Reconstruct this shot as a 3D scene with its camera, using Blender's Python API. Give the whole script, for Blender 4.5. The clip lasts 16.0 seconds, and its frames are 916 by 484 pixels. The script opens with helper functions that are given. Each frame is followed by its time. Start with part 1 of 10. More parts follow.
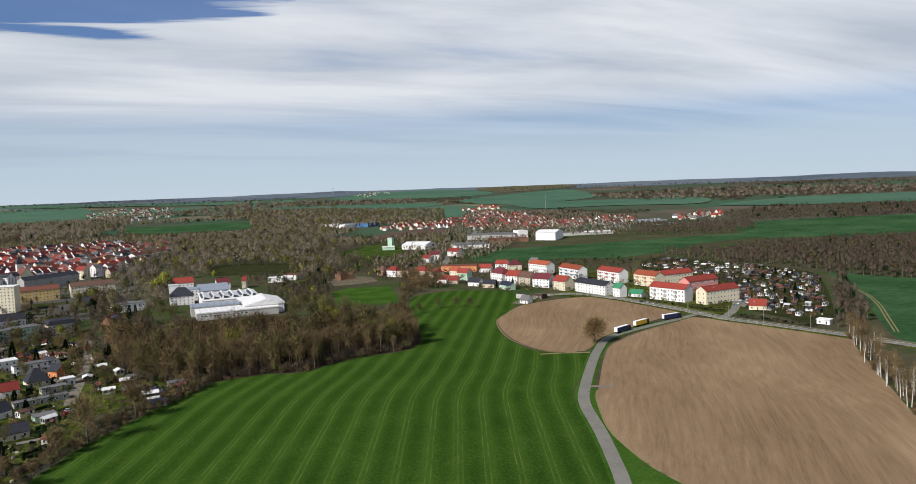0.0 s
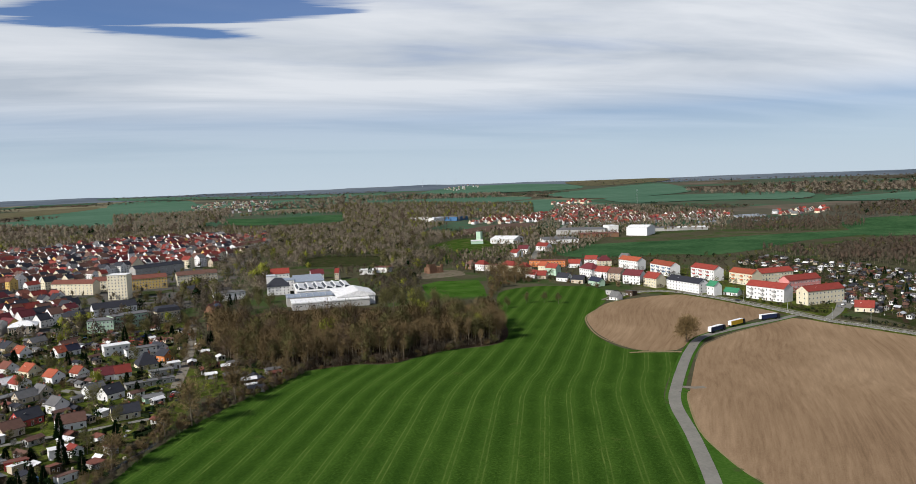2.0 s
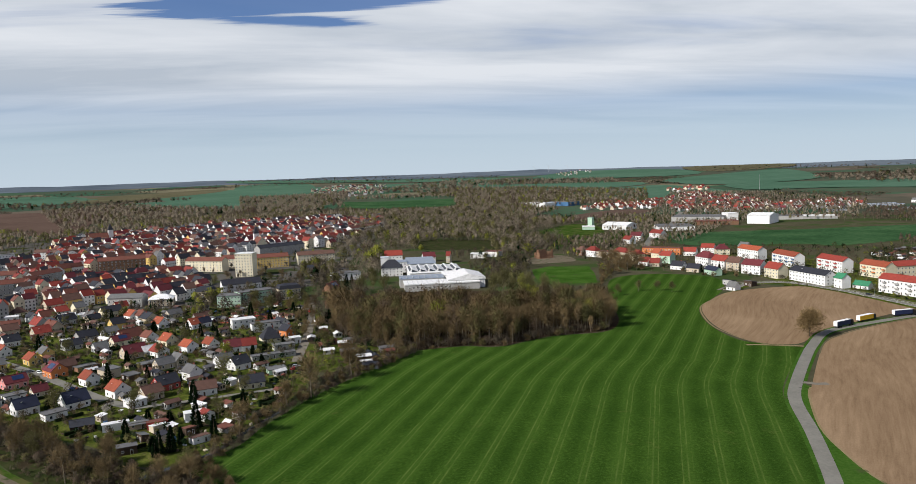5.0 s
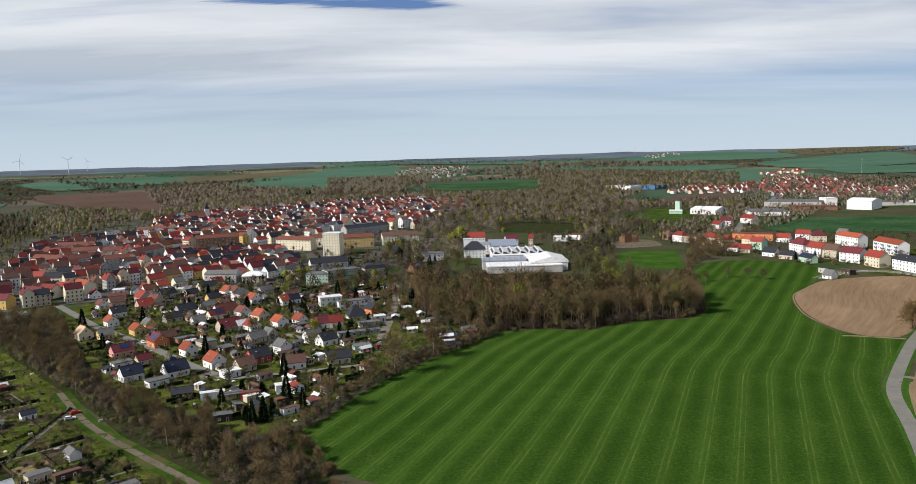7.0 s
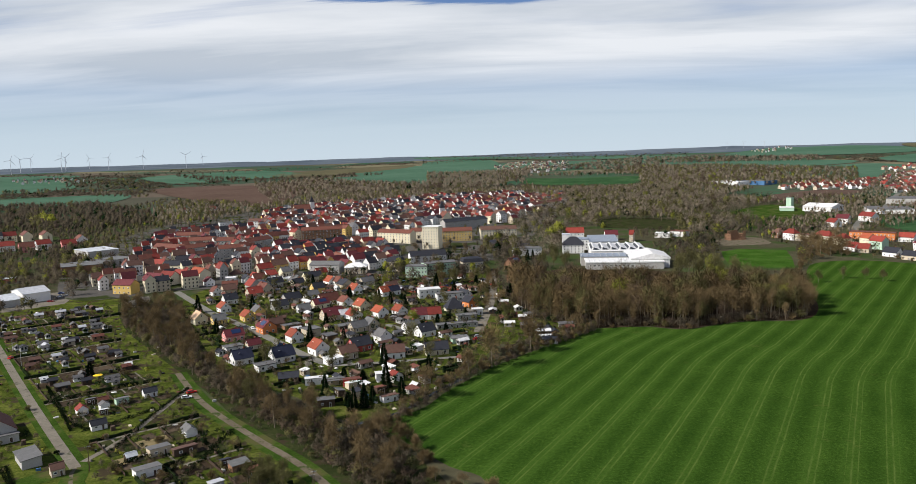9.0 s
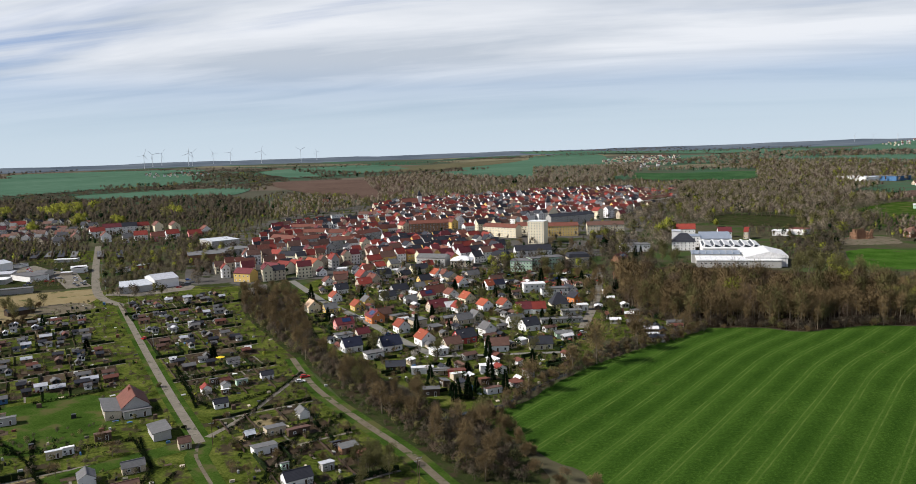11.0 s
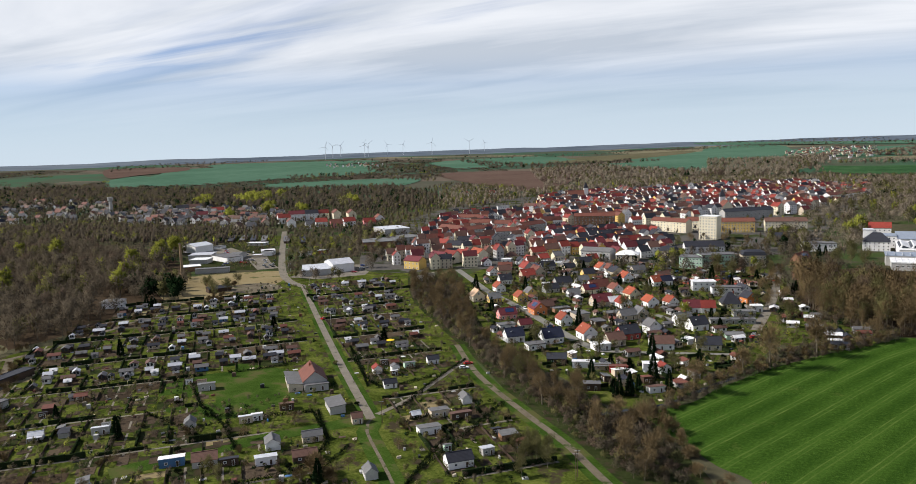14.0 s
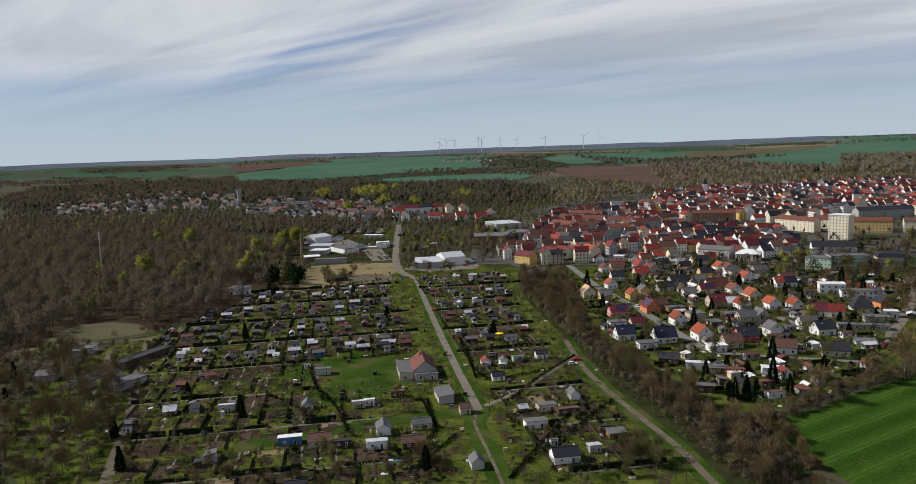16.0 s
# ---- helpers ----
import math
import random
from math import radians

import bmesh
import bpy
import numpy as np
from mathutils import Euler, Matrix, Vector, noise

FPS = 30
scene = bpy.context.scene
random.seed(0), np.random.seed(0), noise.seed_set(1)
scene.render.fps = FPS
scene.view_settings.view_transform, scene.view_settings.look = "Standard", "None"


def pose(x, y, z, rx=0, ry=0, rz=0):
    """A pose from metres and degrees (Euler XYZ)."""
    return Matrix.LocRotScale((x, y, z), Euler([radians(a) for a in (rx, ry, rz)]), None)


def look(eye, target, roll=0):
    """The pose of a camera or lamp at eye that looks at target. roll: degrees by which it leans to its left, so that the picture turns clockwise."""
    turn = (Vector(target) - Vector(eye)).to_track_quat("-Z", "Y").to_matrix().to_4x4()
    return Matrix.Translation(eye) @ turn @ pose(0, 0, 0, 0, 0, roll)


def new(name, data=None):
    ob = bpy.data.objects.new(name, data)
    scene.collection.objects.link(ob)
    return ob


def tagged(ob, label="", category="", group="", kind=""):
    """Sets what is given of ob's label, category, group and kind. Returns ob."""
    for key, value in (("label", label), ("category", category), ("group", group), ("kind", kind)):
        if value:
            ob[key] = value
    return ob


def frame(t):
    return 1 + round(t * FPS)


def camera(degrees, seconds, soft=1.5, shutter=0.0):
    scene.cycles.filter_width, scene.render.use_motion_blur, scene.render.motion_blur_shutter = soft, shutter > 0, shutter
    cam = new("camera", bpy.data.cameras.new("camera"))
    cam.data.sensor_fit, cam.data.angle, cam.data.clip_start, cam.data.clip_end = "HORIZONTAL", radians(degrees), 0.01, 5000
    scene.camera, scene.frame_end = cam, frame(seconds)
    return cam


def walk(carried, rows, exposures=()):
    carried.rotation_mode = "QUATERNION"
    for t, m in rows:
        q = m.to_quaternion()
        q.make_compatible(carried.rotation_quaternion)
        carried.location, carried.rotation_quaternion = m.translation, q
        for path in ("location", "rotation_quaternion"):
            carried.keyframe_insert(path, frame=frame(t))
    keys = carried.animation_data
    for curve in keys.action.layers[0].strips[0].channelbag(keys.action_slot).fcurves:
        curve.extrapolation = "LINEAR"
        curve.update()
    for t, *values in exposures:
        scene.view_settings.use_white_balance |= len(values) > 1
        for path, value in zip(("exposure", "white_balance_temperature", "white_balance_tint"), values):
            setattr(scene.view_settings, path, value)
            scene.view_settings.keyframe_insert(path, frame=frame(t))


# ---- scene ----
# ---- camera: metres, then heading (clockwise from +y), pitch and roll in degrees ----
cam = camera(63.12, 16.0, soft=0.4)
ROWS = [
    (0, 2.18, 5.47, 98.77, 23.859, -4.224, -2.154),
    (0.5, 2.08, 5.43, 99.07, 22.147, -4.289, -2.143),
    (1, 1.92, 5.31, 99.40, 20.296, -4.343, -2.117),
    (1.5, 2.03, 5.24, 99.62, 18.586, -4.421, -2.089),
    (2, 1.75, 4.71, 99.68, 17.048, -4.468, -2.083),
    (2.5, 1.66, 4.13, 99.71, 15.614, -4.549, -2.020),
    (3, 1.49, 3.93, 99.71, 14.343, -4.643, -1.928),
    (3.5, 1.25, 3.50, 99.70, 13.090, -4.722, -1.864),
    (4, 1.12, 2.90, 99.91, 11.586, -4.810, -1.872),
    (6.5, 0.14, 0.34, 99.92, 3.828, -6.382, -1.686),
    (7, 0.06, 0.02, 100.00, 2.142, -6.524, -1.672),
    (7.5, -0.38, -0.31, 100.14, 0.386, -6.574, -1.693),
    (8, -0.44, -0.74, 100.06, -1.651, -6.616, -1.653),
    (8.5, -0.30, -0.81, 99.95, -3.613, -6.662, -1.712),
    (9, -0.40, -1.12, 99.79, -5.394, -6.705, -1.737),
    (11.5, -0.23, -3.49, 99.81, -15.551, -6.907, -1.883),
    (12, -0.03, -4.01, 100.16, -17.530, -6.945, -1.869),
    (12.5, 0.24, -4.65, 100.42, -19.725, -6.997, -1.902),
    (13, 0.58, -5.18, 100.61, -21.918, -7.029, -1.899),
    (13.5, 0.89, -5.63, 100.78, -24.044, -7.079, -1.918),
    (14, 1.02, -6.17, 100.93, -26.232, -7.130, -1.964),
    (14.5, 1.52, -6.33, 100.93, -28.319, -7.145, -1.983),
    (15, 1.92, -6.72, 100.90, -30.410, -7.166, -1.982),
    (15.5, 1.79, -7.20, 100.89, -32.730, -7.189, -2.050),
    (16, 2.19, -7.07, 100.58, -34.874, -7.201, -2.023),
]


def aimed(x, y, z, heading, pitch, roll):
    h, p = radians(heading), radians(pitch)
    way = Vector((math.sin(h) * math.cos(p), math.cos(h) * math.cos(p), math.sin(p)))
    return look((x, y, z), Vector((x, y, z)) + way * 100, roll)


walk(cam, [(r[0], aimed(*r[1:])) for r in ROWS],
     [(0, 0.22, 6350, 11), (4, 0.22, 6350, 11), (9, 0.36, 6450, 11), (12, 0.4, 6400, 12), (14.5, 0.44, 6420, 12), (15.2, 0.27, 6420, 12), (16, 0.02, 6400, 12)])

# ---- sky, clouds and sun ----
SUN_HEADING, SUN_HEIGHT = -111.0, 37.0


def make_world():
    w = bpy.data.worlds.new("sky")
    scene.world = w
    w.use_nodes = True
    nt = w.node_tree
    nt.nodes.clear()
    n, link = nt.nodes.new, nt.links.new
    sky = n("ShaderNodeTexSky")
    sky.sky_type, sky.sun_disc = "NISHITA", False
    sky.sun_elevation, sky.sun_rotation = radians(SUN_HEIGHT), radians(SUN_HEADING % 360)
    sky.altitude, sky.air_density, sky.dust_density, sky.ozone_density = 200, 1.0, 0.25, 3.0
    blue = n("ShaderNodeBackground")
    blue.inputs["Strength"].default_value = 0.082
    deep = n("ShaderNodeMix")
    deep.data_type, deep.blend_type = "RGBA", "MULTIPLY"
    deep.inputs["Factor"].default_value, deep.inputs["B"].default_value = 1.0, (0.19, 0.46, 0.80, 1)
    link(sky.outputs[0], deep.inputs["A"])
    link(deep.outputs["Result"], blue.inputs["Color"])
    co = n("ShaderNodeTexCoord")
    sep = n("ShaderNodeSeparateXYZ")
    link(co.outputs["Generated"], sep.inputs[0])

    def m(op, a, b=None):
        q = n("ShaderNodeMath")
        q.operation = op
        for i, v in enumerate((a, b)):
            if v is None:
                continue
            if isinstance(v, (int, float)):
                q.inputs[i].default_value = v
            else:
                link(v, q.inputs[i])
        return q.outputs[0]

    # the cloud layer as a flat sheet high above: direction divided by its height
    up = m("ADD", m("MAXIMUM", sep.outputs[2], 0.0), 0.09)
    px, py = m("DIVIDE", sep.outputs[0], up), m("DIVIDE", sep.outputs[1], up)
    vec = n("ShaderNodeCombineXYZ")
    link(px, vec.inputs[0]), link(py, vec.inputs[1])

    def streaks(scale, stretch, turn, detail, offset, warp):
        mp = n("ShaderNodeMapping")
        mp.inputs["Rotation"].default_value = (0, 0, radians(turn))
        mp.inputs["Scale"].default_value = (scale * stretch, scale, 1)
        mp.inputs["Location"].default_value = (offset, offset * 0.7, 0)
        link(vec.outputs[0], mp.inputs[0])
        t = n("ShaderNodeTexNoise")
        t.inputs["Scale"].default_value = 1.0
        t.inputs["Detail"].default_value = detail
        t.inputs["Roughness"].default_value = 0.55
        t.inputs["Distortion"].default_value = warp
        link(mp.outputs[0], t.inputs["Vector"])
        return t.outputs["Fac"]

    big = streaks(0.5, 0.4, 12, 4, 3.1, 0.6)
    fine = streaks(1.7, 0.22, 8, 7, 7.7, 0.9)
    both = m("ADD", m("MULTIPLY", big, 0.66), m("MULTIPLY", fine, 0.34))
    # a gap in the cloud sheet, high over the factory
    gx, gz = m("MULTIPLY", m("ADD", sep.outputs[0], 0.08), 3.6), m("MULTIPLY", m("SUBTRACT", sep.outputs[2], 0.30), 9.0)
    far = m("ADD", m("ADD", m("MULTIPLY", gx, gx), m("MULTIPLY", gz, gz)), m("MULTIPLY", m("SUBTRACT", fine, 0.5), 3.0))
    ahead = m("GREATER_THAN", sep.outputs[1], 0.0)
    gap = m("MULTIPLY", m("MULTIPLY", m("MAXIMUM", m("SUBTRACT", 1.0, far), 0.0), ahead), 0.6)
    both = m("SUBTRACT", both, gap)
    cover = n("ShaderNodeMapRange")
    cover.inputs["From Min"].default_value, cover.inputs["From Max"].default_value = 0.22, 0.44
    cover.interpolation_type = "SMOOTHSTEP"
    link(both, cover.inputs["Value"])
    # a clearer band above the horizon, and pale haze in the lowest air
    def span(a, b, lo, hi):
        q = n("ShaderNodeMapRange")
        q.interpolation_type = "SMOOTHSTEP"
        for key, val in (("From Min", a), ("From Max", b), ("To Min", lo), ("To Max", hi)):
            q.inputs[key].default_value = val
        link(sep.outputs[2], q.inputs["Value"])
        return q.outputs[0]

    fac = m("MULTIPLY", m("MULTIPLY", cover.outputs[0], span(0.045, 0.13, 0.35, 1.0)), span(0.32, 0.6, 0.95, 0.12))
    fac = m("MAXIMUM", fac, span(-0.01, 0.2, 0.97, 0.16))
    tone = n("ShaderNodeValToRGB")
    tone.color_ramp.elements[0].position, tone.color_ramp.elements[0].color = 0.34, (0.53, 0.585, 0.645, 1)
    tone.color_ramp.elements[1].position, tone.color_ramp.elements[1].color = 0.6, (0.84, 0.865, 0.885, 1)
    link(streaks(1.1, 0.3, 10, 6, 1.3, 0.5), tone.inputs[0])
    pale = n("ShaderNodeMix")
    pale.data_type = "RGBA"
    pale.inputs["B"].default_value = (0.59, 0.69, 0.765, 1)
    link(span(0.02, 0.13, 1.0, 0.0), pale.inputs["Factor"]), link(tone.outputs[0], pale.inputs["A"])
    white = n("ShaderNodeBackground")
    white.inputs["Strength"].default_value = 0.8
    link(pale.outputs["Result"], white.inputs["Color"])
    mix, out = n("ShaderNodeMixShader"), n("ShaderNodeOutputWorld")
    link(fac, mix.inputs[0]), link(blue.outputs[0], mix.inputs[1]), link(white.outputs[0], mix.inputs[2])
    link(mix.outputs[0], out.inputs[0])


make_world()
sun = new("sun", bpy.data.lights.new("sun", "SUN"))
sun.data.energy, sun.data.angle, sun.data.color = 5.0, radians(0.6), (1.0, 0.95, 0.87)
_h, _e = radians(SUN_HEADING), radians(SUN_HEIGHT)
sun.matrix_world = look((300 * math.sin(_h) * math.cos(_e), 300 * math.cos(_h) * math.cos(_e), 300 * math.sin(_e)), (0, 0, 0))

# ---- materials ----


def nodes_of(name):
    mt = bpy.data.materials.new(name)
    mt.use_nodes = True
    nt = mt.node_tree
    return mt, nt, nt.nodes["Principled BSDF"]


def ramp(nt, fac, stops):
    r = nt.nodes.new("ShaderNodeValToRGB")
    els = r.color_ramp.elements
    while len(els) < len(stops):
        els.new(0.5)
    for e, (p, c) in zip(els, stops):
        e.position, e.color = p, (*c, 1)
    nt.links.new(fac, r.inputs[0])
    return r.outputs[0]


def noise_fac(nt, scale, detail=4, vec=None, rough=0.6, stretch=None, turn=0.0):
    t = nt.nodes.new("ShaderNodeTexNoise")
    t.inputs["Scale"].default_value, t.inputs["Detail"].default_value, t.inputs["Roughness"].default_value = scale, detail, rough
    if vec is None:
        vec = nt.nodes.new("ShaderNodeNewGeometry").outputs["Position"]
    if stretch:
        for key, value in (("Rotation", (0, 0, radians(turn))), ("Scale", stretch)):
            mp = nt.nodes.new("ShaderNodeMapping")
            mp.inputs[key].default_value = value
            nt.links.new(vec, mp.inputs[0])
            vec = mp.outputs[0]
    nt.links.new(vec, t.inputs["Vector"])
    return t.outputs["Fac"]


def mixed(nt, fac, a, b, kind="MIX"):
    q = nt.nodes.new("ShaderNodeMix")
    q.data_type, q.blend_type = "RGBA", kind
    for sock, v in ((q.inputs["Factor"], fac), (q.inputs["A"], a), (q.inputs["B"], b)):
        if isinstance(v, (int, float)):
            sock.default_value = v
        elif isinstance(v, tuple):
            sock.default_value = (*v, 1)
        else:
            nt.links.new(v, sock)
    return q.outputs["Result"]


def maths(nt, op, a, b=0.0, c=None):
    q = nt.nodes.new("ShaderNodeMath")
    q.operation = op
    for i, v in enumerate((a, b, c)):
        if v is None:
            continue
        if isinstance(v, (int, float)):
            q.inputs[i].default_value = v
        else:
            nt.links.new(v, q.inputs[i])
    return q.outputs[0]


def bumped(nt, bsdf, height, strength=0.3, dist=0.1):
    b = nt.nodes.new("ShaderNodeBump")
    b.inputs["Strength"].default_value, b.inputs["Distance"].default_value = strength, dist
    nt.links.new(height, b.inputs["Height"])
    nt.links.new(b.outputs[0], bsdf.inputs["Normal"])


def scaled(c, k):
    return tuple(min(1.0, v * k) for v in c)


def surface(name, col, rough=0.8, big=0.15, small=3.0, vary=0.22, spread=0.0, metal=0.0, islands=0.0, bump=0.2, gloss=0.15):
    """Colour with stains at two scales, and a spread of tone from object to object or island to island."""
    mt, nt, b = nodes_of(name)
    c = ramp(nt, noise_fac(nt, big, 3), [(0.3, scaled(col, 1 - vary)), (0.7, scaled(col, 1 + vary))])
    fine = noise_fac(nt, small, 5)
    c = mixed(nt, 0.45, c, ramp(nt, fine, [(0.3, scaled(col, 1 - vary * 1.4)), (0.7, scaled(col, 1 + vary))]))
    for amount, out in ((spread, "info"), (islands, "island")):
        if amount:
            r = nt.nodes.new("ShaderNodeObjectInfo").outputs["Random"] if out == "info" else nt.nodes.new("ShaderNodeNewGeometry").outputs["Random Per Island"]
            c = mixed(nt, 1.0, c, ramp(nt, r, [(0.0, (1 - amount,) * 3), (1.0, (1.0, 1.0, 1.0))]), "MULTIPLY")
    nt.links.new(c, b.inputs["Base Color"])
    b.inputs["Roughness"].default_value, b.inputs["Metallic"].default_value = rough, metal
    b.inputs["Specular IOR Level"].default_value = gloss
    if bump:
        bumped(nt, b, fine, bump, 0.05)
    return mt


def tiled(name, col, spread=0.25):
    """A tiled roof: courses that run along the ridge, weathered patches and moss."""
    mt, nt, b = nodes_of(name)
    obj = nt.nodes.new("ShaderNodeTexCoord").outputs["Object"]
    c = ramp(nt, noise_fac(nt, 0.5, 4, obj), [(0.3, scaled(col, 0.72)), (0.7, scaled(col, 1.2))])
    c = mixed(nt, 0.4, c, ramp(nt, noise_fac(nt, 6.0, 3, obj), [(0.3, scaled(col, 0.65)), (0.75, scaled(col, 1.3))]))
    r = nt.nodes.new("ShaderNodeObjectInfo").outputs["Random"]
    c = mixed(nt, 1.0, c, ramp(nt, r, [(0.0, (1 - spread, 1 - spread * 1.1, 1 - spread)), (1.0, (1.0, 1.0, 1.0))]), "MULTIPLY")
    wv = nt.nodes.new("ShaderNodeTexWave")
    wv.bands_direction, wv.inputs["Scale"].default_value = "Z", 1.2
    nt.links.new(obj, wv.inputs["Vector"])
    bumped(nt, b, wv.outputs["Fac"], 0.35, 0.06)
    nt.links.new(c, b.inputs["Base Color"])
    b.inputs["Roughness"].default_value = 0.75
    b.inputs["Specular IOR Level"].default_value = 0.25
    return mt


def ground_mat(name, stops, big=0.02, fine=0.6, speck=None, speck_size=0.15, speck_from=0.62):
    mt, nt, b = nodes_of(name)
    f = maths(nt, "ADD", maths(nt, "MULTIPLY", noise_fac(nt, big, 5), 0.6), maths(nt, "MULTIPLY", noise_fac(nt, fine, 5), 0.4))
    c = ramp(nt, f, stops)
    if speck:
        k = ramp(nt, noise_fac(nt, speck_size, 4), [(speck_from, (0, 0, 0)), (speck_from + 0.08, (1, 1, 1))])
        c = mixed(nt, k, c, speck)
    nt.links.new(c, b.inputs["Base Color"])
    b.inputs["Roughness"].default_value, b.inputs["Specular IOR Level"].default_value = 1.0, 0.0
    bumped(nt, b, noise_fac(nt, 2.0, 5), 0.4, 0.15)
    return mt


def meadow_mat():
    """Winter grass, mown and driven in lines 11 m apart: broad bands, pairs of wheel marks, thin pale spots."""
    mt, nt, b = nodes_of("striped_grass")
    pos = nt.nodes.new("ShaderNodeNewGeometry").outputs["Position"]
    sep = nt.nodes.new("ShaderNodeSeparateXYZ")
    nt.links.new(pos, sep.inputs[0])
    x, y = sep.outputs[0], sep.outputs[1]
    h = radians(24)
    across = maths(nt, "SUBTRACT", maths(nt, "MULTIPLY", x, math.cos(h)), maths(nt, "MULTIPLY", y, math.sin(h)))
    along = maths(nt, "ADD", maths(nt, "MULTIPLY", x, math.sin(h)), maths(nt, "MULTIPLY", y, math.cos(h)))
    # beyond the dip the lines swing to the right
    far = maths(nt, "MAXIMUM", maths(nt, "SUBTRACT", along, 335.0), 0.0)
    bend = maths(nt, "MULTIPLY", maths(nt, "MINIMUM", far, 60.0), maths(nt, "MULTIPLY", far, 0.0021))
    across = maths(nt, "SUBTRACT", across, bend)
    wob = noise_fac(nt, 0.02, 3, pos)
    across = maths(nt, "ADD", across, maths(nt, "MULTIPLY", wob, 1.0))

    def wave(period, phase):
        return maths(nt, "SINE", maths(nt, "MULTIPLY_ADD", across, 2 * math.pi / period, phase))

    clumps = noise_fac(nt, 0.8, 8, pos, 0.85)
    tuft = noise_fac(nt, 2.2, 6, pos, 0.85)
    patch = noise_fac(nt, 0.03, 5, pos, 0.65)
    f = maths(nt, "ADD", maths(nt, "MULTIPLY", patch, 0.16), maths(nt, "ADD", maths(nt, "MULTIPLY", clumps, 0.48), maths(nt, "MULTIPLY", tuft, 0.36)))
    c = ramp(nt, f, [(0.38, (0.010, 0.026, 0.004)), (0.5, (0.024, 0.056, 0.008)), (0.62, (0.066, 0.116, 0.018))])
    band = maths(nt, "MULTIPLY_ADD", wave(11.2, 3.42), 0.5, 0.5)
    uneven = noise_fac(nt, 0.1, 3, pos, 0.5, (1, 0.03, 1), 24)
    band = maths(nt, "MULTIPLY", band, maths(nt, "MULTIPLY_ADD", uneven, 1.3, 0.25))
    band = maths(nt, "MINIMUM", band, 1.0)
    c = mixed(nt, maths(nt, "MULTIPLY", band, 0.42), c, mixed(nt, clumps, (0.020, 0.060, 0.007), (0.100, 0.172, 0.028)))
    grain = noise_fac(nt, 0.6, 5, pos, 0.75, (1, 0.12, 1), 24)
    lines = maths(nt, "POWER", maths(nt, "MULTIPLY_ADD", wave(1.9, 0.0), 0.5, 0.5), 5.0)
    grain = maths(nt, "MAXIMUM", maths(nt, "MULTIPLY_ADD", grain, 3.0, -1.15), 0.0)
    lines = maths(nt, "MULTIPLY", lines, maths(nt, "MINIMUM", grain, 1.0))
    gate = maths(nt, "GREATER_THAN", wave(11.2, 3.42), 0.5)
    c = mixed(nt, maths(nt, "MULTIPLY", maths(nt, "MULTIPLY", lines, gate), 0.85), c, (0.125, 0.165, 0.040))
    thin = ramp(nt, noise_fac(nt, 0.05, 7, pos, 0.8), [(0.6, (0, 0, 0)), (0.74, (1, 1, 1))])
    c = mixed(nt, maths(nt, "MULTIPLY", thin, 0.45), c, (0.100, 0.090, 0.030))
    nt.links.new(c, b.inputs["Base Color"])
    b.inputs["Roughness"].default_value, b.inputs["Specular IOR Level"].default_value = 1.0, 0.0
    bumped(nt, b, tuft, 0.7, 0.35)
    return mt


def soil_mat():
    """Harrowed dry loam with working lines and paler crests."""
    mt, nt, b = nodes_of("harrowed_soil")
    pos = nt.nodes.new("ShaderNodeNewGeometry").outputs["Position"]
    broad = noise_fac(nt, 0.016, 5, pos, 0.6, (1, 0.35, 1), 34)
    f = maths(nt, "ADD", maths(nt, "MULTIPLY", broad, 0.72), maths(nt, "MULTIPLY", noise_fac(nt, 1.1, 6, pos, 0.75), 0.28))
    c = ramp(nt, f, [(0.34, (0.130, 0.082, 0.046)), (0.5, (0.205, 0.138, 0.080)), (0.64, (0.32, 0.226, 0.140))])
    warp = nt.nodes.new("ShaderNodeVectorMath")
    warp.operation = "ADD"
    swing = nt.nodes.new("ShaderNodeTexNoise")
    swing.inputs["Scale"].default_value, swing.inputs["Detail"].default_value = 0.006, 1
    nt.links.new(pos, swing.inputs["Vector"])
    lever = nt.nodes.new("ShaderNodeVectorMath")
    lever.operation = "SCALE"
    lever.inputs["Scale"].default_value = 30.0
    nt.links.new(swing.outputs["Color"], lever.inputs[0])
    nt.links.new(pos, warp.inputs[0]), nt.links.new(lever.outputs[0], warp.inputs[1])
    rows = noise_fac(nt, 0.45, 6, warp.outputs[0], 0.75, (1, 0.04, 1), 36)
    c = mixed(nt, 0.4, c, ramp(nt, rows, [(0.32, (0.110, 0.070, 0.040)), (0.68, (0.31, 0.215, 0.132))]))
    nt.links.new(c, b.inputs["Base Color"])
    b.inputs["Roughness"].default_value, b.inputs["Specular IOR Level"].default_value = 1.0, 0.0
    bumped(nt, b, maths(nt, "ADD", rows, noise_fac(nt, 2.5, 5, pos)), 0.5, 0.12)
    return mt


MEADOW, SOIL = meadow_mat(), soil_mat()
LAND = ground_mat("rough_land", [(0.3, (0.040, 0.038, 0.023)), (0.5, (0.062, 0.058, 0.034)), (0.7, (0.090, 0.083, 0.050))], 0.008, 0.2, (0.040, 0.060, 0.020), 0.02, 0.5)


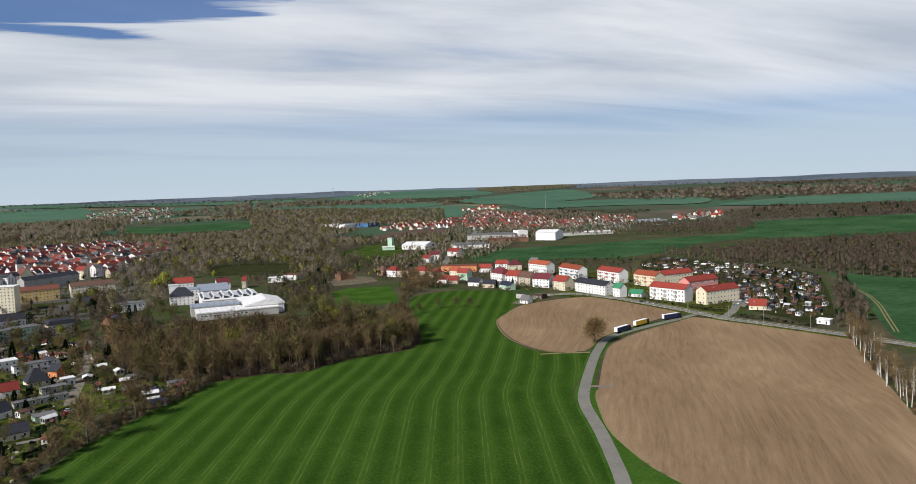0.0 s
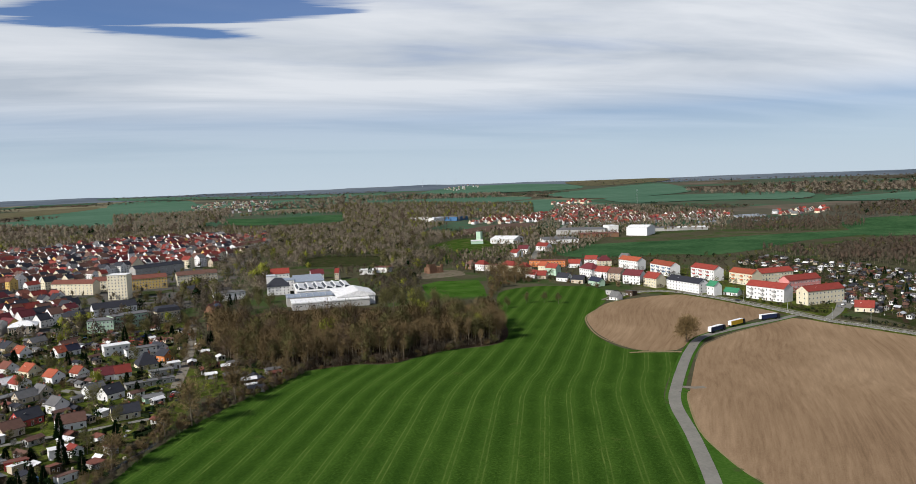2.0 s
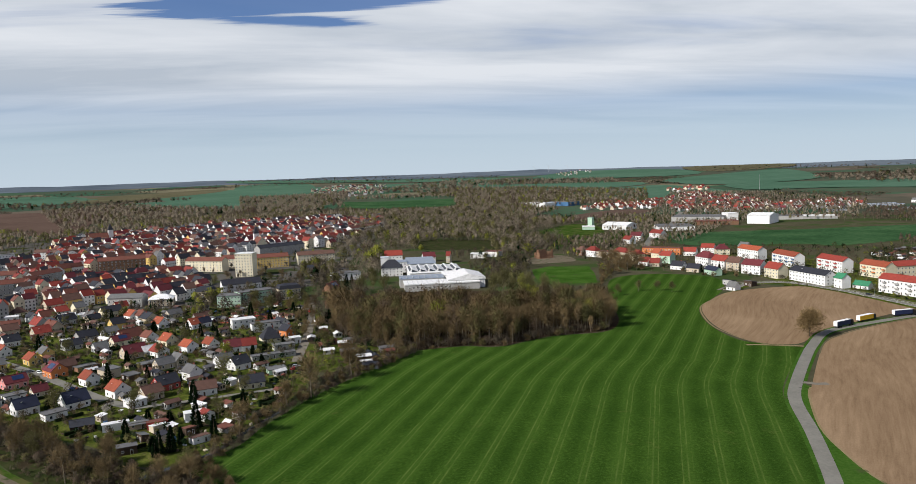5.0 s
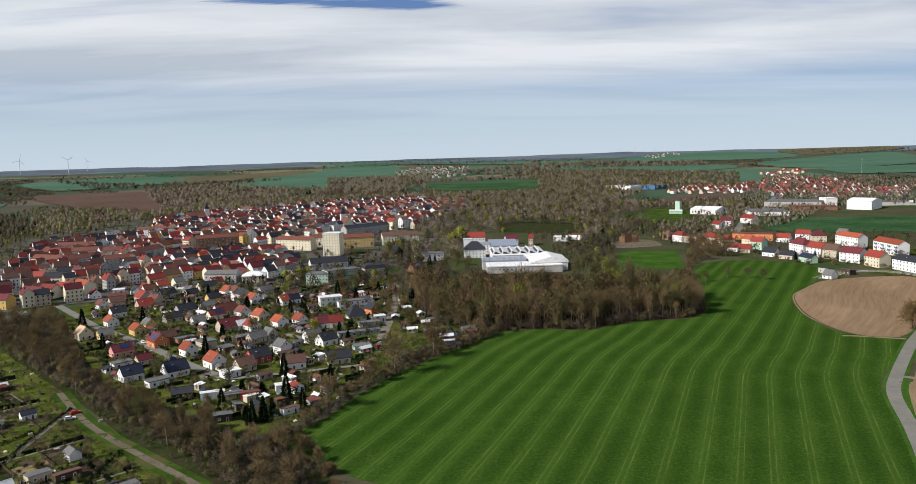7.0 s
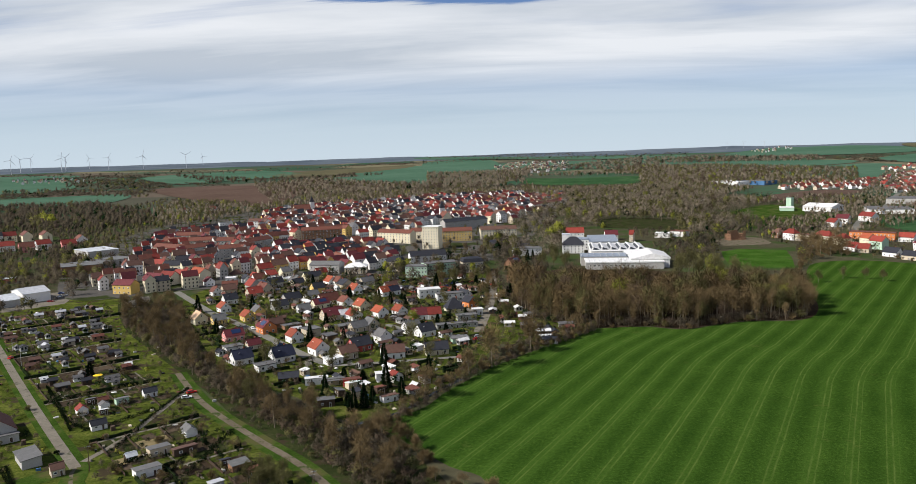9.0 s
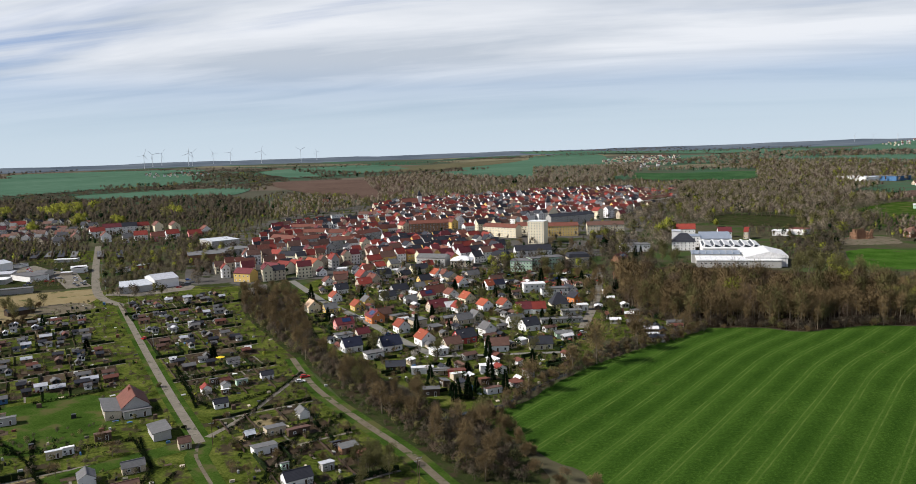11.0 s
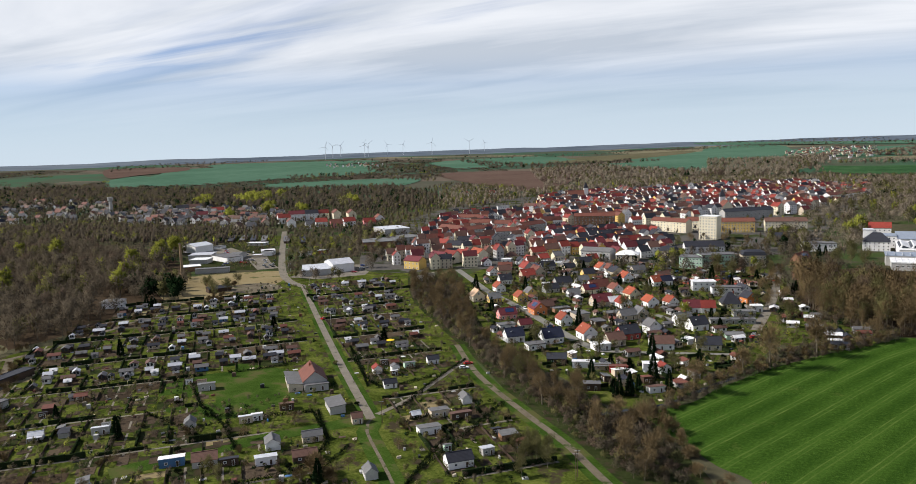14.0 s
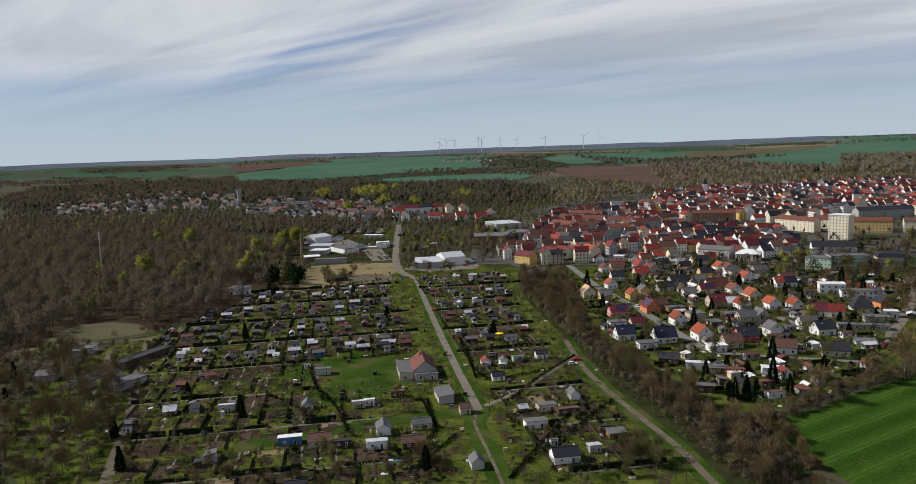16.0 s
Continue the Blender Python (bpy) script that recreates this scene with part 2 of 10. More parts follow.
def farmland_mat():
    """Small fields far off, each with its own crop, and rough grass between them."""
    mt, nt, b = nodes_of("far_farmland")
    pos = nt.nodes.new("ShaderNodeNewGeometry").outputs["Position"]
    mp = nt.nodes.new("ShaderNodeMapping")
    mp.inputs["Rotation"].default_value, mp.inputs["Scale"].default_value = (0, 0, radians(25)), (0.0016, 0.0034, 0.0)
    nt.links.new(pos, mp.inputs[0])
    cells = nt.nodes.new("ShaderNodeTexVoronoi")
    cells.inputs["Scale"].default_value = 1.0
    nt.links.new(mp.outputs[0], cells.inputs["Vector"])
    sep = nt.nodes.new("ShaderNodeSeparateColor")
    nt.links.new(cells.outputs["Color"], sep.inputs[0])
    crop = nt.nodes.new("ShaderNodeValToRGB")
    crop.color_ramp.interpolation = "CONSTANT"
    els = crop.color_ramp.elements
    stops = [(0.0, (0.038, 0.080, 0.048)), (0.3, (0.078, 0.076, 0.056)), (0.46, (0.046, 0.090, 0.052)), (0.64, (0.110, 0.090, 0.068)), (0.78, (0.044, 0.074, 0.048)), (0.9, (0.15, 0.135, 0.085))]
    while len(els) < len(stops):
        els.new(0.5)
    for e, (p, c) in zip(els, stops):
        e.position, e.color = p, (*c, 1)
    nt.links.new(sep.outputs[0], crop.inputs[0])
    rough = ramp(nt, noise_fac(nt, 0.004, 5, pos, 0.65), [(0.46, (0, 0, 0)), (0.56, (1, 1, 1))])
    c = mixed(nt, maths(nt, "MULTIPLY", rough, 0.8), crop.outputs[0], mixed(nt, noise_fac(nt, 0.02, 5, pos), (0.044, 0.050, 0.034), (0.090, 0.084, 0.060)))
    nt.links.new(c, b.inputs["Base Color"])
    b.inputs["Roughness"].default_value, b.inputs["Specular IOR Level"].default_value = 1.0, 0.0
    return mt


FARMLAND = farmland_mat()
# bluish-grey: the haze of distance is put into the colour of these hills
HILLS = ground_mat("haze_tinted_wooded_hills", [(0.36, (0.062, 0.080, 0.100)), (0.5, (0.095, 0.116, 0.138)), (0.64, (0.130, 0.150, 0.165))], 0.0012, 0.006)
LITTER = ground_mat("leaf_litter", [(0.3, (0.028, 0.020, 0.013)), (0.5, (0.046, 0.033, 0.021)), (0.7, (0.069, 0.051, 0.033))], 0.03, 0.5, (0.024, 0.035, 0.009), 0.05, 0.6)
LAWN = ground_mat("garden_lawn", [(0.36, (0.014, 0.021, 0.004)), (0.5, (0.057, 0.074, 0.013)), (0.62, (0.114, 0.124, 0.028))], 0.09, 0.9, (0.045, 0.036, 0.022), 0.12, 0.54)
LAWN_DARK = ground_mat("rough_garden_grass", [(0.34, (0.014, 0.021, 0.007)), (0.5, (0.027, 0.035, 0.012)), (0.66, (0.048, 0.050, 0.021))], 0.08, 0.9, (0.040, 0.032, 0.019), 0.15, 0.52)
YARD = ground_mat("town_ground", [(0.3, (0.060, 0.057, 0.051)), (0.5, (0.090, 0.084, 0.075)), (0.7, (0.120, 0.114, 0.102))], 0.03, 0.5, (0.033, 0.042, 0.015), 0.03, 0.5)
TURF = ground_mat("mown_turf", [(0.34, (0.016, 0.034, 0.006)), (0.5, (0.036, 0.066, 0.011)), (0.66, (0.066, 0.090, 0.021))], 0.07, 1.4, (0.072, 0.072, 0.026), 0.07, 0.54)
WHEAT = ground_mat("young_wheat", [(0.36, (0.019, 0.049, 0.019)), (0.5, (0.032, 0.074, 0.030)), (0.64, (0.053, 0.101, 0.042))], 0.012, 0.15)
# wheat's own blue-green, made paler and bluer to paint in distance haze
FAR_WHEAT = ground_mat("hazy_blue_green_wheat", [(0.3, (0.044, 0.094, 0.060)), (0.5, (0.062, 0.120, 0.078)), (0.7, (0.084, 0.142, 0.098))], 0.003, 0.03)
PASTURE = ground_mat("pasture_grass", [(0.34, (0.020, 0.052, 0.007)), (0.5, (0.036, 0.082, 0.012)), (0.66, (0.058, 0.108, 0.020))], 0.05, 0.8, (0.05, 0.062, 0.022), 0.06, 0.6)
PALE = ground_mat("pale_grassland", [(0.3, (0.066, 0.066, 0.036)), (0.5, (0.094, 0.087, 0.050)), (0.7, (0.125, 0.110, 0.068))], 0.006, 0.05)
PLOUGH = ground_mat("reddish_ploughland", [(0.3, (0.070, 0.048, 0.036)), (0.5, (0.095, 0.064, 0.050)), (0.7, (0.115, 0.081, 0.063))], 0.006, 0.08)
STRAW = ground_mat("dry_straw_grass", [(0.3, (0.156, 0.120, 0.060)), (0.5, (0.204, 0.162, 0.084)), (0.7, (0.240, 0.198, 0.114))], 0.04, 0.4, (0.072, 0.078, 0.030), 0.06, 0.6)
ASPHALT = ground_mat("worn_asphalt", [(0.3, (0.136, 0.132, 0.112)), (0.5, (0.173, 0.166, 0.143)), (0.7, (0.213, 0.204, 0.174))], 0.08, 0.8, (0.099, 0.095, 0.083), 0.2, 0.64)
CONCRETE = ground_mat("old_concrete", [(0.3, (0.122, 0.108, 0.084)), (0.5, (0.168, 0.150, 0.120)), (0.7, (0.215, 0.195, 0.158))], 0.16, 1.4, (0.070, 0.074, 0.046), 0.22, 0.58)
DIRT = ground_mat("dirt_track", [(0.3, (0.080, 0.066, 0.046)), (0.5, (0.125, 0.105, 0.074)), (0.7, (0.170, 0.146, 0.108))], 0.1, 0.9, (0.042, 0.058, 0.018), 0.22, 0.56)
WATER = surface("ditch_water", (0.03, 0.035, 0.03), 0.12, bump=0, gloss=0.5)
BEDS = surface("garden_beds", (0.085, 0.064, 0.044), 0.95, 0.2, 1.5, 0.3, islands=0.6, gloss=0.0)

BARK = surface("grey_brown_bark", (0.19, 0.16, 0.115), 0.9, 0.8, 5, 0.3, spread=0.3, gloss=0.0)
TWIG = surface("bare_twigs", (0.215, 0.155, 0.078), 0.9, 0.05, 2, 0.3, spread=0.45, islands=0.35, bump=0, gloss=0.0)
TWIG_DARK = surface("far_bare_twigs", (0.112, 0.093, 0.066), 0.95, 0.07, 0.5, 0.4, islands=0.12, bump=0, gloss=0.0)
# lighter copy of the far twigs: haze over the valley painted into them
TWIG_PALE = surface("haze_paled_tan_twigs", (0.250, 0.208, 0.152), 0.95, 0.05, 0.5, 0.35, islands=0.15, bump=0, gloss=0.0)
TWIG_RED = surface("reddish_bare_twigs", (0.112, 0.082, 0.060), 0.95, 0.07, 0.5, 0.4, islands=0.12, bump=0, gloss=0.0)


def filtered(mt, share):
    """Fine twigs and young leaves let part of the light through."""
    nt = mt.node_tree
    b = nt.nodes["Principled BSDF"]
    col = b.inputs["Base Color"].links[0].from_socket
    thin, mix = nt.nodes.new("ShaderNodeBsdfTranslucent"), nt.nodes.new("ShaderNodeMixShader")
    mix.inputs[0].default_value = share
    nt.links.new(col, thin.inputs["Color"])
    nt.links.new(b.outputs[0], mix.inputs[1]), nt.links.new(thin.outputs[0], mix.inputs[2])
    out = next(n for n in nt.nodes if n.type == "OUTPUT_MATERIAL")
    nt.links.new(mix.outputs[0], out.inputs["Surface"])


BIRCH = surface("white_birch_bark", (0.6, 0.57, 0.52), 0.8, 2, 6, 0.3, spread=0.2, gloss=0.0)
BUD = surface("yellow_green_buds", (0.33, 0.345, 0.06), 0.8, 0.2, 2, 0.25, spread=0.3, islands=0.4, bump=0, gloss=0.0)
BUD_DULL = surface("olive_buds", (0.190, 0.178, 0.074), 0.85, 0.05, 2, 0.25, spread=0.35, islands=0.4, bump=0, gloss=0.0)
TAN = surface("tan_spring_twigs", (0.20, 0.14, 0.065), 0.9, 0.3, 2, 0.25, islands=0.4, bump=0, gloss=0.0)
NEEDLE = surface("dark_conifer_needles", (0.016, 0.034, 0.013), 0.85, 0.2, 2, 0.3, spread=0.35, islands=0.4, bump=0, gloss=0.0)
BLOSSOM = surface("white_blossom", (0.5, 0.46, 0.4), 0.8, 0.3, 2, 0.2, islands=0.3, bump=0, gloss=0.0)
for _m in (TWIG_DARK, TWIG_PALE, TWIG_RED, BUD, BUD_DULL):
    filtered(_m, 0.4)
HEDGE = surface("evergreen_hedge", (0.018, 0.028, 0.011), 0.9, 0.3, 2.5, 0.4, islands=0.5, bump=0.5, gloss=0.0)

ROOFS = {
    "orange": tiled("orange_roof_tiles", (0.31, 0.075, 0.034), 0.4),
    "red": tiled("red_roof_tiles", (0.25, 0.042, 0.028), 0.35),
    "maroon": tiled("maroon_roof_tiles", (0.13, 0.026, 0.03)),
    "brown": tiled("brown_roof_tiles", (0.13, 0.07, 0.05)),
    "rust": tiled("rusty_red_roof_tiles", (0.16, 0.058, 0.038)),
    "black": tiled("anthracite_roof_tiles", (0.03, 0.032, 0.04)),
    "navy": tiled("dark_blue_glazed_roof_tiles", (0.02, 0.024, 0.045)),
    "grey": tiled("grey_roof_sheet", (0.14, 0.14, 0.135)),
    "peach": tiled("pale_peach_roof_tiles", (0.55, 0.38, 0.24)),
    "white": tiled("white_roof_sheet", (0.72, 0.72, 0.7), 0.12),
    "pale": tiled("pale_grey_roof_sheet", (0.50, 0.52, 0.54), 0.2),
    "slate": tiled("blue_grey_sheet_roof", (0.24, 0.28, 0.33), 0.1),
    "green": tiled("green_roof_sheet", (0.04, 0.2, 0.1)),
}
WALLS = {
    "white": surface("white_render", (0.74, 0.73, 0.71), 0.85, 0.2, 2, 0.1, spread=0.12),
    "cream": surface("cream_render", (0.69, 0.62, 0.45), 0.85, 0.2, 2, 0.12, spread=0.15),
    "yellow": surface("yellow_render", (0.62, 0.43, 0.14), 0.85, 0.2, 2, 0.12, spread=0.12),
    "beige": surface("beige_render", (0.52, 0.44, 0.33), 0.85, 0.2, 2, 0.14, spread=0.2),
    "grey": surface("grey_render", (0.42, 0.41, 0.385), 0.85, 0.2, 2, 0.15, spread=0.25),
    "red": surface("red_render", (0.42, 0.07, 0.06), 0.85, 0.2, 2, 0.12, spread=0.12),
    "orange": surface("orange_render", (0.58, 0.2, 0.07), 0.85, 0.2, 2, 0.12, spread=0.12),
    "mint": surface("mint_render", (0.42, 0.58, 0.44), 0.85, 0.2, 2, 0.12, spread=0.12),
    "pink": surface("pink_render", (0.62, 0.26, 0.24), 0.85, 0.2, 2, 0.12, spread=0.12),
    "brick": surface("brown_brickwork", (0.25, 0.14, 0.085), 0.9, 0.3, 4, 0.25, spread=0.2),
    "wood": surface("dark_stained_boards", (0.09, 0.06, 0.042), 0.85, 0.4, 4, 0.3, spread=0.4),
    "blue": surface("blue_boards", (0.07, 0.16, 0.3), 0.8, 0.4, 4, 0.2, spread=0.2),
}
GLASS = surface("window_glass", (0.035, 0.042, 0.05), 0.08, bump=0, spread=0.4, gloss=0.5)
FRAME = surface("white_window_frame", (0.72, 0.72, 0.7), 0.6, bump=0)
SHADED = surface("dark_wired_glass", (0.035, 0.04, 0.048), 0.45, bump=0, gloss=0.08)
PANEL = surface("blue_solar_cells", (0.02, 0.035, 0.09), 0.15, bump=0, gloss=0.5)
STEEL = surface("galvanised_steel", (0.42, 0.43, 0.43), 0.45, metal=0.6)
DARK = surface("dark_rubber", (0.02, 0.02, 0.021), 0.8)
LINE = surface("white_road_paint", (0.68, 0.67, 0.63), 0.7)
BRICK_RED = surface("red_chimney_brick", (0.28, 0.1, 0.065), 0.9, 0.5, 4, 0.25, spread=0.2)

# ---- geometry helpers ----


class Build:
    """Collects boxes, tubes and plates of one mesh, with a material slot for each face."""

    def __init__(self):
        self.v, self.f, self.m = [], [], []

    def face(self, pts, m=0):
        k = len(self.v)
        self.v += [tuple(p) for p in pts]
        self.f.append(tuple(range(k, k + len(pts))))
        self.m.append(m)

    def solid(self, low, high, m=0, cap=True):
        """A solid between two rings of equal length, counter-clockwise seen from above."""
        k, n = len(self.v), len(low)
        self.v += [tuple(p) for p in low] + [tuple(p) for p in high]
        for i in range(n):
            j = (i + 1) % n
            self.f.append((k + i, k + j, k + n + j, k + n + i))
            self.m.append(m)
        if cap:
            self.f += [tuple(k + i for i in reversed(range(n))), tuple(k + n + i for i in range(n))]
            self.m += [m, m]

    def box(self, x0, x1, y0, y1, z0, z1, m=0, taper=0.0):
        t = taper
        self.solid([(x0, y0, z0), (x1, y0, z0), (x1, y1, z0), (x0, y1, z0)],
                   [(x0 + t, y0 + t, z1), (x1 - t, y0 + t, z1), (x1 - t, y1 - t, z1), (x0 + t, y1 - t, z1)], m)

    def tube(self, a, b, ra, rb, n=5, m=0, cap=False):
        a, b = Vector(a), Vector(b)
        w = (b - a).normalized()
        s = w.cross(Vector((0.3, 0.9, 0.31))).normalized()
        u = w.cross(s)
        ring = [(math.cos(2 * math.pi * i / n), math.sin(2 * math.pi * i / n)) for i in range(n)]
        self.solid([a + (s * c + u * d) * ra for c, d in ring], [b + (s * c + u * d) * rb for c, d in ring], m, cap)

    def mesh(self, name, *mats):
        me = bpy.data.meshes.new(name)
        me.from_pydata(self.v, [], self.f)
        for q in mats:
            me.materials.append(q)
        if len(mats) > 1:
            me.polygons.foreach_set("material_index", self.m)
        me.update()
        return me


def part(name, me, parent, m=None, label=""):
    ob = new(name, me)
    ob.parent = parent
    if m is not None:
        ob.matrix_basis = m
    return tagged(ob, label)


def at(ob, x, y, z=None, turn=0.0, s=1.0):
    """Stand a thing on the land."""
    ob.matrix_basis = Matrix.LocRotScale((x, y, rise(x, y) if z is None else z), Euler((0, 0, radians(turn))), (s, s, s))
    return ob


def rise(x, y):
    """The land is flat round the town and climbs towards the far hills."""
    r = math.hypot(x, y)
    s = min(max((r - 1100) / 3700, 0.0), 1.0)
    return 88 * s ** 1.3


def smooth(pts, closed=False, step=6.0):
    """A soft line through the given corners."""
    n, out = len(pts), []
    last = n if closed else n - 1
    for i in range(last):
        p = [pts[(i + k) % n] if closed else pts[min(max(i + k, 0), n - 1)] for k in (-1, 0, 1, 2)]
        d = math.dist(p[1], p[2])
        for q in range(max(1, int(d / step))):
            t = q / max(1, int(d / step))
            out.append(tuple(0.5 * (2 * p[1][c] + (p[2][c] - p[0][c]) * t + (2 * p[0][c] - 5 * p[1][c] + 4 * p[2][c] - p[3][c]) * t * t
                                    + (3 * p[1][c] - p[0][c] - 3 * p[2][c] + p[3][c]) * t ** 3) for c in (0, 1)))
    if not closed:
        out.append(tuple(pts[-1]))
    return out


def inside(x, y, poly):
    hit, j = False, len(poly) - 1
    for i in range(len(poly)):
        (xi, yi), (xj, yj) = poly[i], poly[j]
        if (yi > y) != (yj > y) and x < (xj - xi) * (y - yi) / (yj - yi) + xi:
            hit = not hit
        j = i
    return hit


FIELDS = []


def sheet(name, poly, mt, off=0.06, cell=None, label="", category="", kind="structure", soft=True):
    """A field or paved area that lies on the land."""
    line = smooth(poly, True, 12.0 if cell else 4.0) if soft else list(poly)
    if cell:
        FIELDS.append(line)
        from mathutils.geometry import delaunay_2d_cdt
        xs, ys = [p[0] for p in line], [p[1] for p in line]
        pts = [Vector(p) for p in line]
        gx = min(xs) + cell / 2
        while gx < max(xs):
            gy = min(ys) + cell / 2
            while gy < max(ys):
                if inside(gx, gy, line):
                    pts.append(Vector((gx + cell * 0.2 * math.sin(gy), gy + cell * 0.2 * math.cos(gx))))
                gy += cell
            gx += cell
        v, _, f, *_ = delaunay_2d_cdt(pts, [], [list(range(len(line)))], 1, 0.01)
        verts = [(p[0], p[1], rise(p[0], p[1]) + off) for p in v]
        faces = [tuple(q) for q in f]
    else:
        verts = [(p[0], p[1], rise(p[0], p[1]) + off) for p in line]
        faces = [tuple(range(len(line)))]
    me = bpy.data.meshes.new(name)
    me.from_pydata(verts, [], faces)
    me.materials.append(mt)
    me.update()
    bm = bmesh.new()
    bm.from_mesh(me)
    bmesh.ops.recalc_face_normals(bm, faces=bm.faces)
    if bm.faces and sum(q.normal.z for q in bm.faces) < 0:
        bmesh.ops.reverse_faces(bm, faces=bm.faces)
    bmesh.ops.triangulate(bm, faces=bm.faces)
    bm.to_mesh(me)
    bm.free()
    return tagged(new(name, me), label, category, "", kind)


ROADS, GRID = [], {}


def strip(name, pts, width, mt, off=0.12, label="", category="road", kind="structure", step=6.0, shift=0.0, thick=0.0):
    line = smooth(pts, False, step)
    ROADS.extend((p[0], p[1], width / 2) for p in smooth(pts, False, 2.5))
    b, half = Build(), width / 2
    left, right = [], []
    for i, p in enumerate(line):
        q0, q1 = line[max(i - 1, 0)], line[min(i + 1, len(line) - 1)]
        d = Vector((q1[0] - q0[0], q1[1] - q0[1])).normalized()
        s = Vector((-d.y, d.x))
        z = rise(*p) + off
        c = Vector(p) + s * shift
        left.append((*(c + s * half), z)), right.append((*(c - s * half), z))
    n = len(line)
    b.v = left + right
    b.f = [(i, n + i, n + i + 1, i + 1) for i in range(n - 1)]
    b.m = [0] * (n - 1)
    return tagged(new(name, b.mesh(name, mt)), label, category, "", kind)


def clear(x, y, gap=1.2):
    """Whether a place lies off every road and path."""
    if len(ROADS) != GRID.get("count"):
        GRID.clear()
        for q in ROADS:
            GRID.setdefault((int(q[0] // 12), int(q[1] // 12)), []).append(q)
        GRID["count"] = len(ROADS)
    i, j = int(x // 12), int(y // 12)
    return all((a - x) ** 2 + (b - y) ** 2 > (c + gap) ** 2 for k in (-1, 0, 1) for n in (-1, 0, 1) for a, b, c in GRID.get((i + k, j + n), ()))


# ---- the land ----


def make_ground():
    az = [-math.pi + 2 * math.pi * i / 240 for i in range(240)]
    rr = [0.0]
    r = 30.0
    while r < 4840:
        rr.append(r)
        r *= 1.045
    rr += [4840, 4900]
    verts, faces = [(0, 0, 0)], []
    for k, r in enumerate(rr[1:]):
        for a in az:
            x, y = r * math.sin(a), r * math.cos(a)
            z = rise(x, y)
            if r > 2200:
                z += (r - 2200) / 2600 * (5.0 * noise.noise((a * 9, r * 0.0012, 0)) + 2.5 * noise.noise((a * 31, r * 0.003, 4)))
            if r > 4600:
                z += max(0.0, 9.0 * noise.noise((a * 6, 2.2, 7.0)) + 4.0 * noise.noise((a * 22, 0.3, 1.0)) + 1.5 * noise.noise((a * 90, 4.0, 2.0)) + 3.0)
            verts.append((x, y, z if r < 4890 else z - 60))
    n = len(az)
    faces += [(0, 1 + (i + 1) % n, 1 + i) for i in range(n)]
    for k in range(len(rr) - 2):
        o = 1 + k * n
        faces += [(o + i, o + (i + 1) % n, o + n + (i + 1) % n, o + n + i) for i in range(n)]
    me = bpy.data.meshes.new("ground")
    me.from_pydata(verts, [], faces)
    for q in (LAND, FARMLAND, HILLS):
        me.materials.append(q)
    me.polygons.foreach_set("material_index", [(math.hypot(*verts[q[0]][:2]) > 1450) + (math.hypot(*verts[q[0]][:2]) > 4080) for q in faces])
    me.update()
    tagged(new("ground", me), "brown-green rough land that climbs to far hills", "ground", kind="structure")


make_ground()


GREEN = ([(-55.3, 267), (-42.6, 284.1), (-35.5, 304.4), (-17.4, 340.1), (5.2, 373.3), (30.1, 403), (39.4, 415.4), (65, 418.5), (85.7, 412.1), (120.7, 429), (160.3, 436.8)]
         + [(185.6, 500), (219, 605), (246.3, 647.7), (289.6, 651.5), (319.6, 612.7), (300, 558.7), (258.7, 505.2), (239.8, 480.6), (222.6, 432.6), (219.3, 387.5), (240.7, 365.9), (227.5, 347.3), (196.6, 310.2), (180.7, 285.6), (165.2, 248.6), (149.1, 215.5), (141.8, 201.1)]
         + [(105, 130), (60, 95), (20, 110), (0, 160)] + [(-13.4, 214.6), (-26.8, 227.4), (-43, 246), (-56, 262)])
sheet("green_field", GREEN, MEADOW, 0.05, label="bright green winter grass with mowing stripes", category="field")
sheet("brown_field", [(241.2, 479.6), (258.7, 505.2), (298, 540.9), (358.3, 545.9), (368.5, 509.7), (374.2, 479.3), (371.1, 438.2), (344.1, 428.2), (286.8, 404.3), (269.5, 393.9), (244.4, 372.6), (226.9, 378.7), (221.9, 401.2), (225.7, 435)],
      SOIL, 0.08, label="small harrowed field of dry brown soil", category="field")
sheet("brown_field", [(242.1, 351), (267.1, 378.8), (306.8, 399.9), (351, 414.8), (364.9, 418.8), (376.2, 393.9), (386.4, 353.7), (391.2, 314.9), (367.7, 288.9), (336.4, 254.9), (286.8, 200.4)]
      + [(255, 165), (200, 110), (165, 120), (158, 160)] + [(161.5, 192.3), (162.4, 208), (165.9, 225.6), (174, 251.7), (194.1, 288.2), (201.2, 297.6)],
      SOIL, 0.08, label="large harrowed field of dry brown soil", category="field")
sheet("pasture", [(176, 690), (183.1, 723.7), (205.9, 741.4), (243.5, 726.5), (232, 676), (215.6, 621.1), (193.9, 622), (168.7, 640)], PASTURE, 0.11, label="small green pasture beside the wood", category="field", soft=False)
sheet("green_field", [(630.4, 524.8), (646.1, 486.4), (634.1, 402.8), (362.5, 231.5), (405.2, 281.8), (416.7, 303.5), (467.2, 352.7), (535, 418.7)], WHEAT, 0.09, label="green field behind the birch row", category="field")
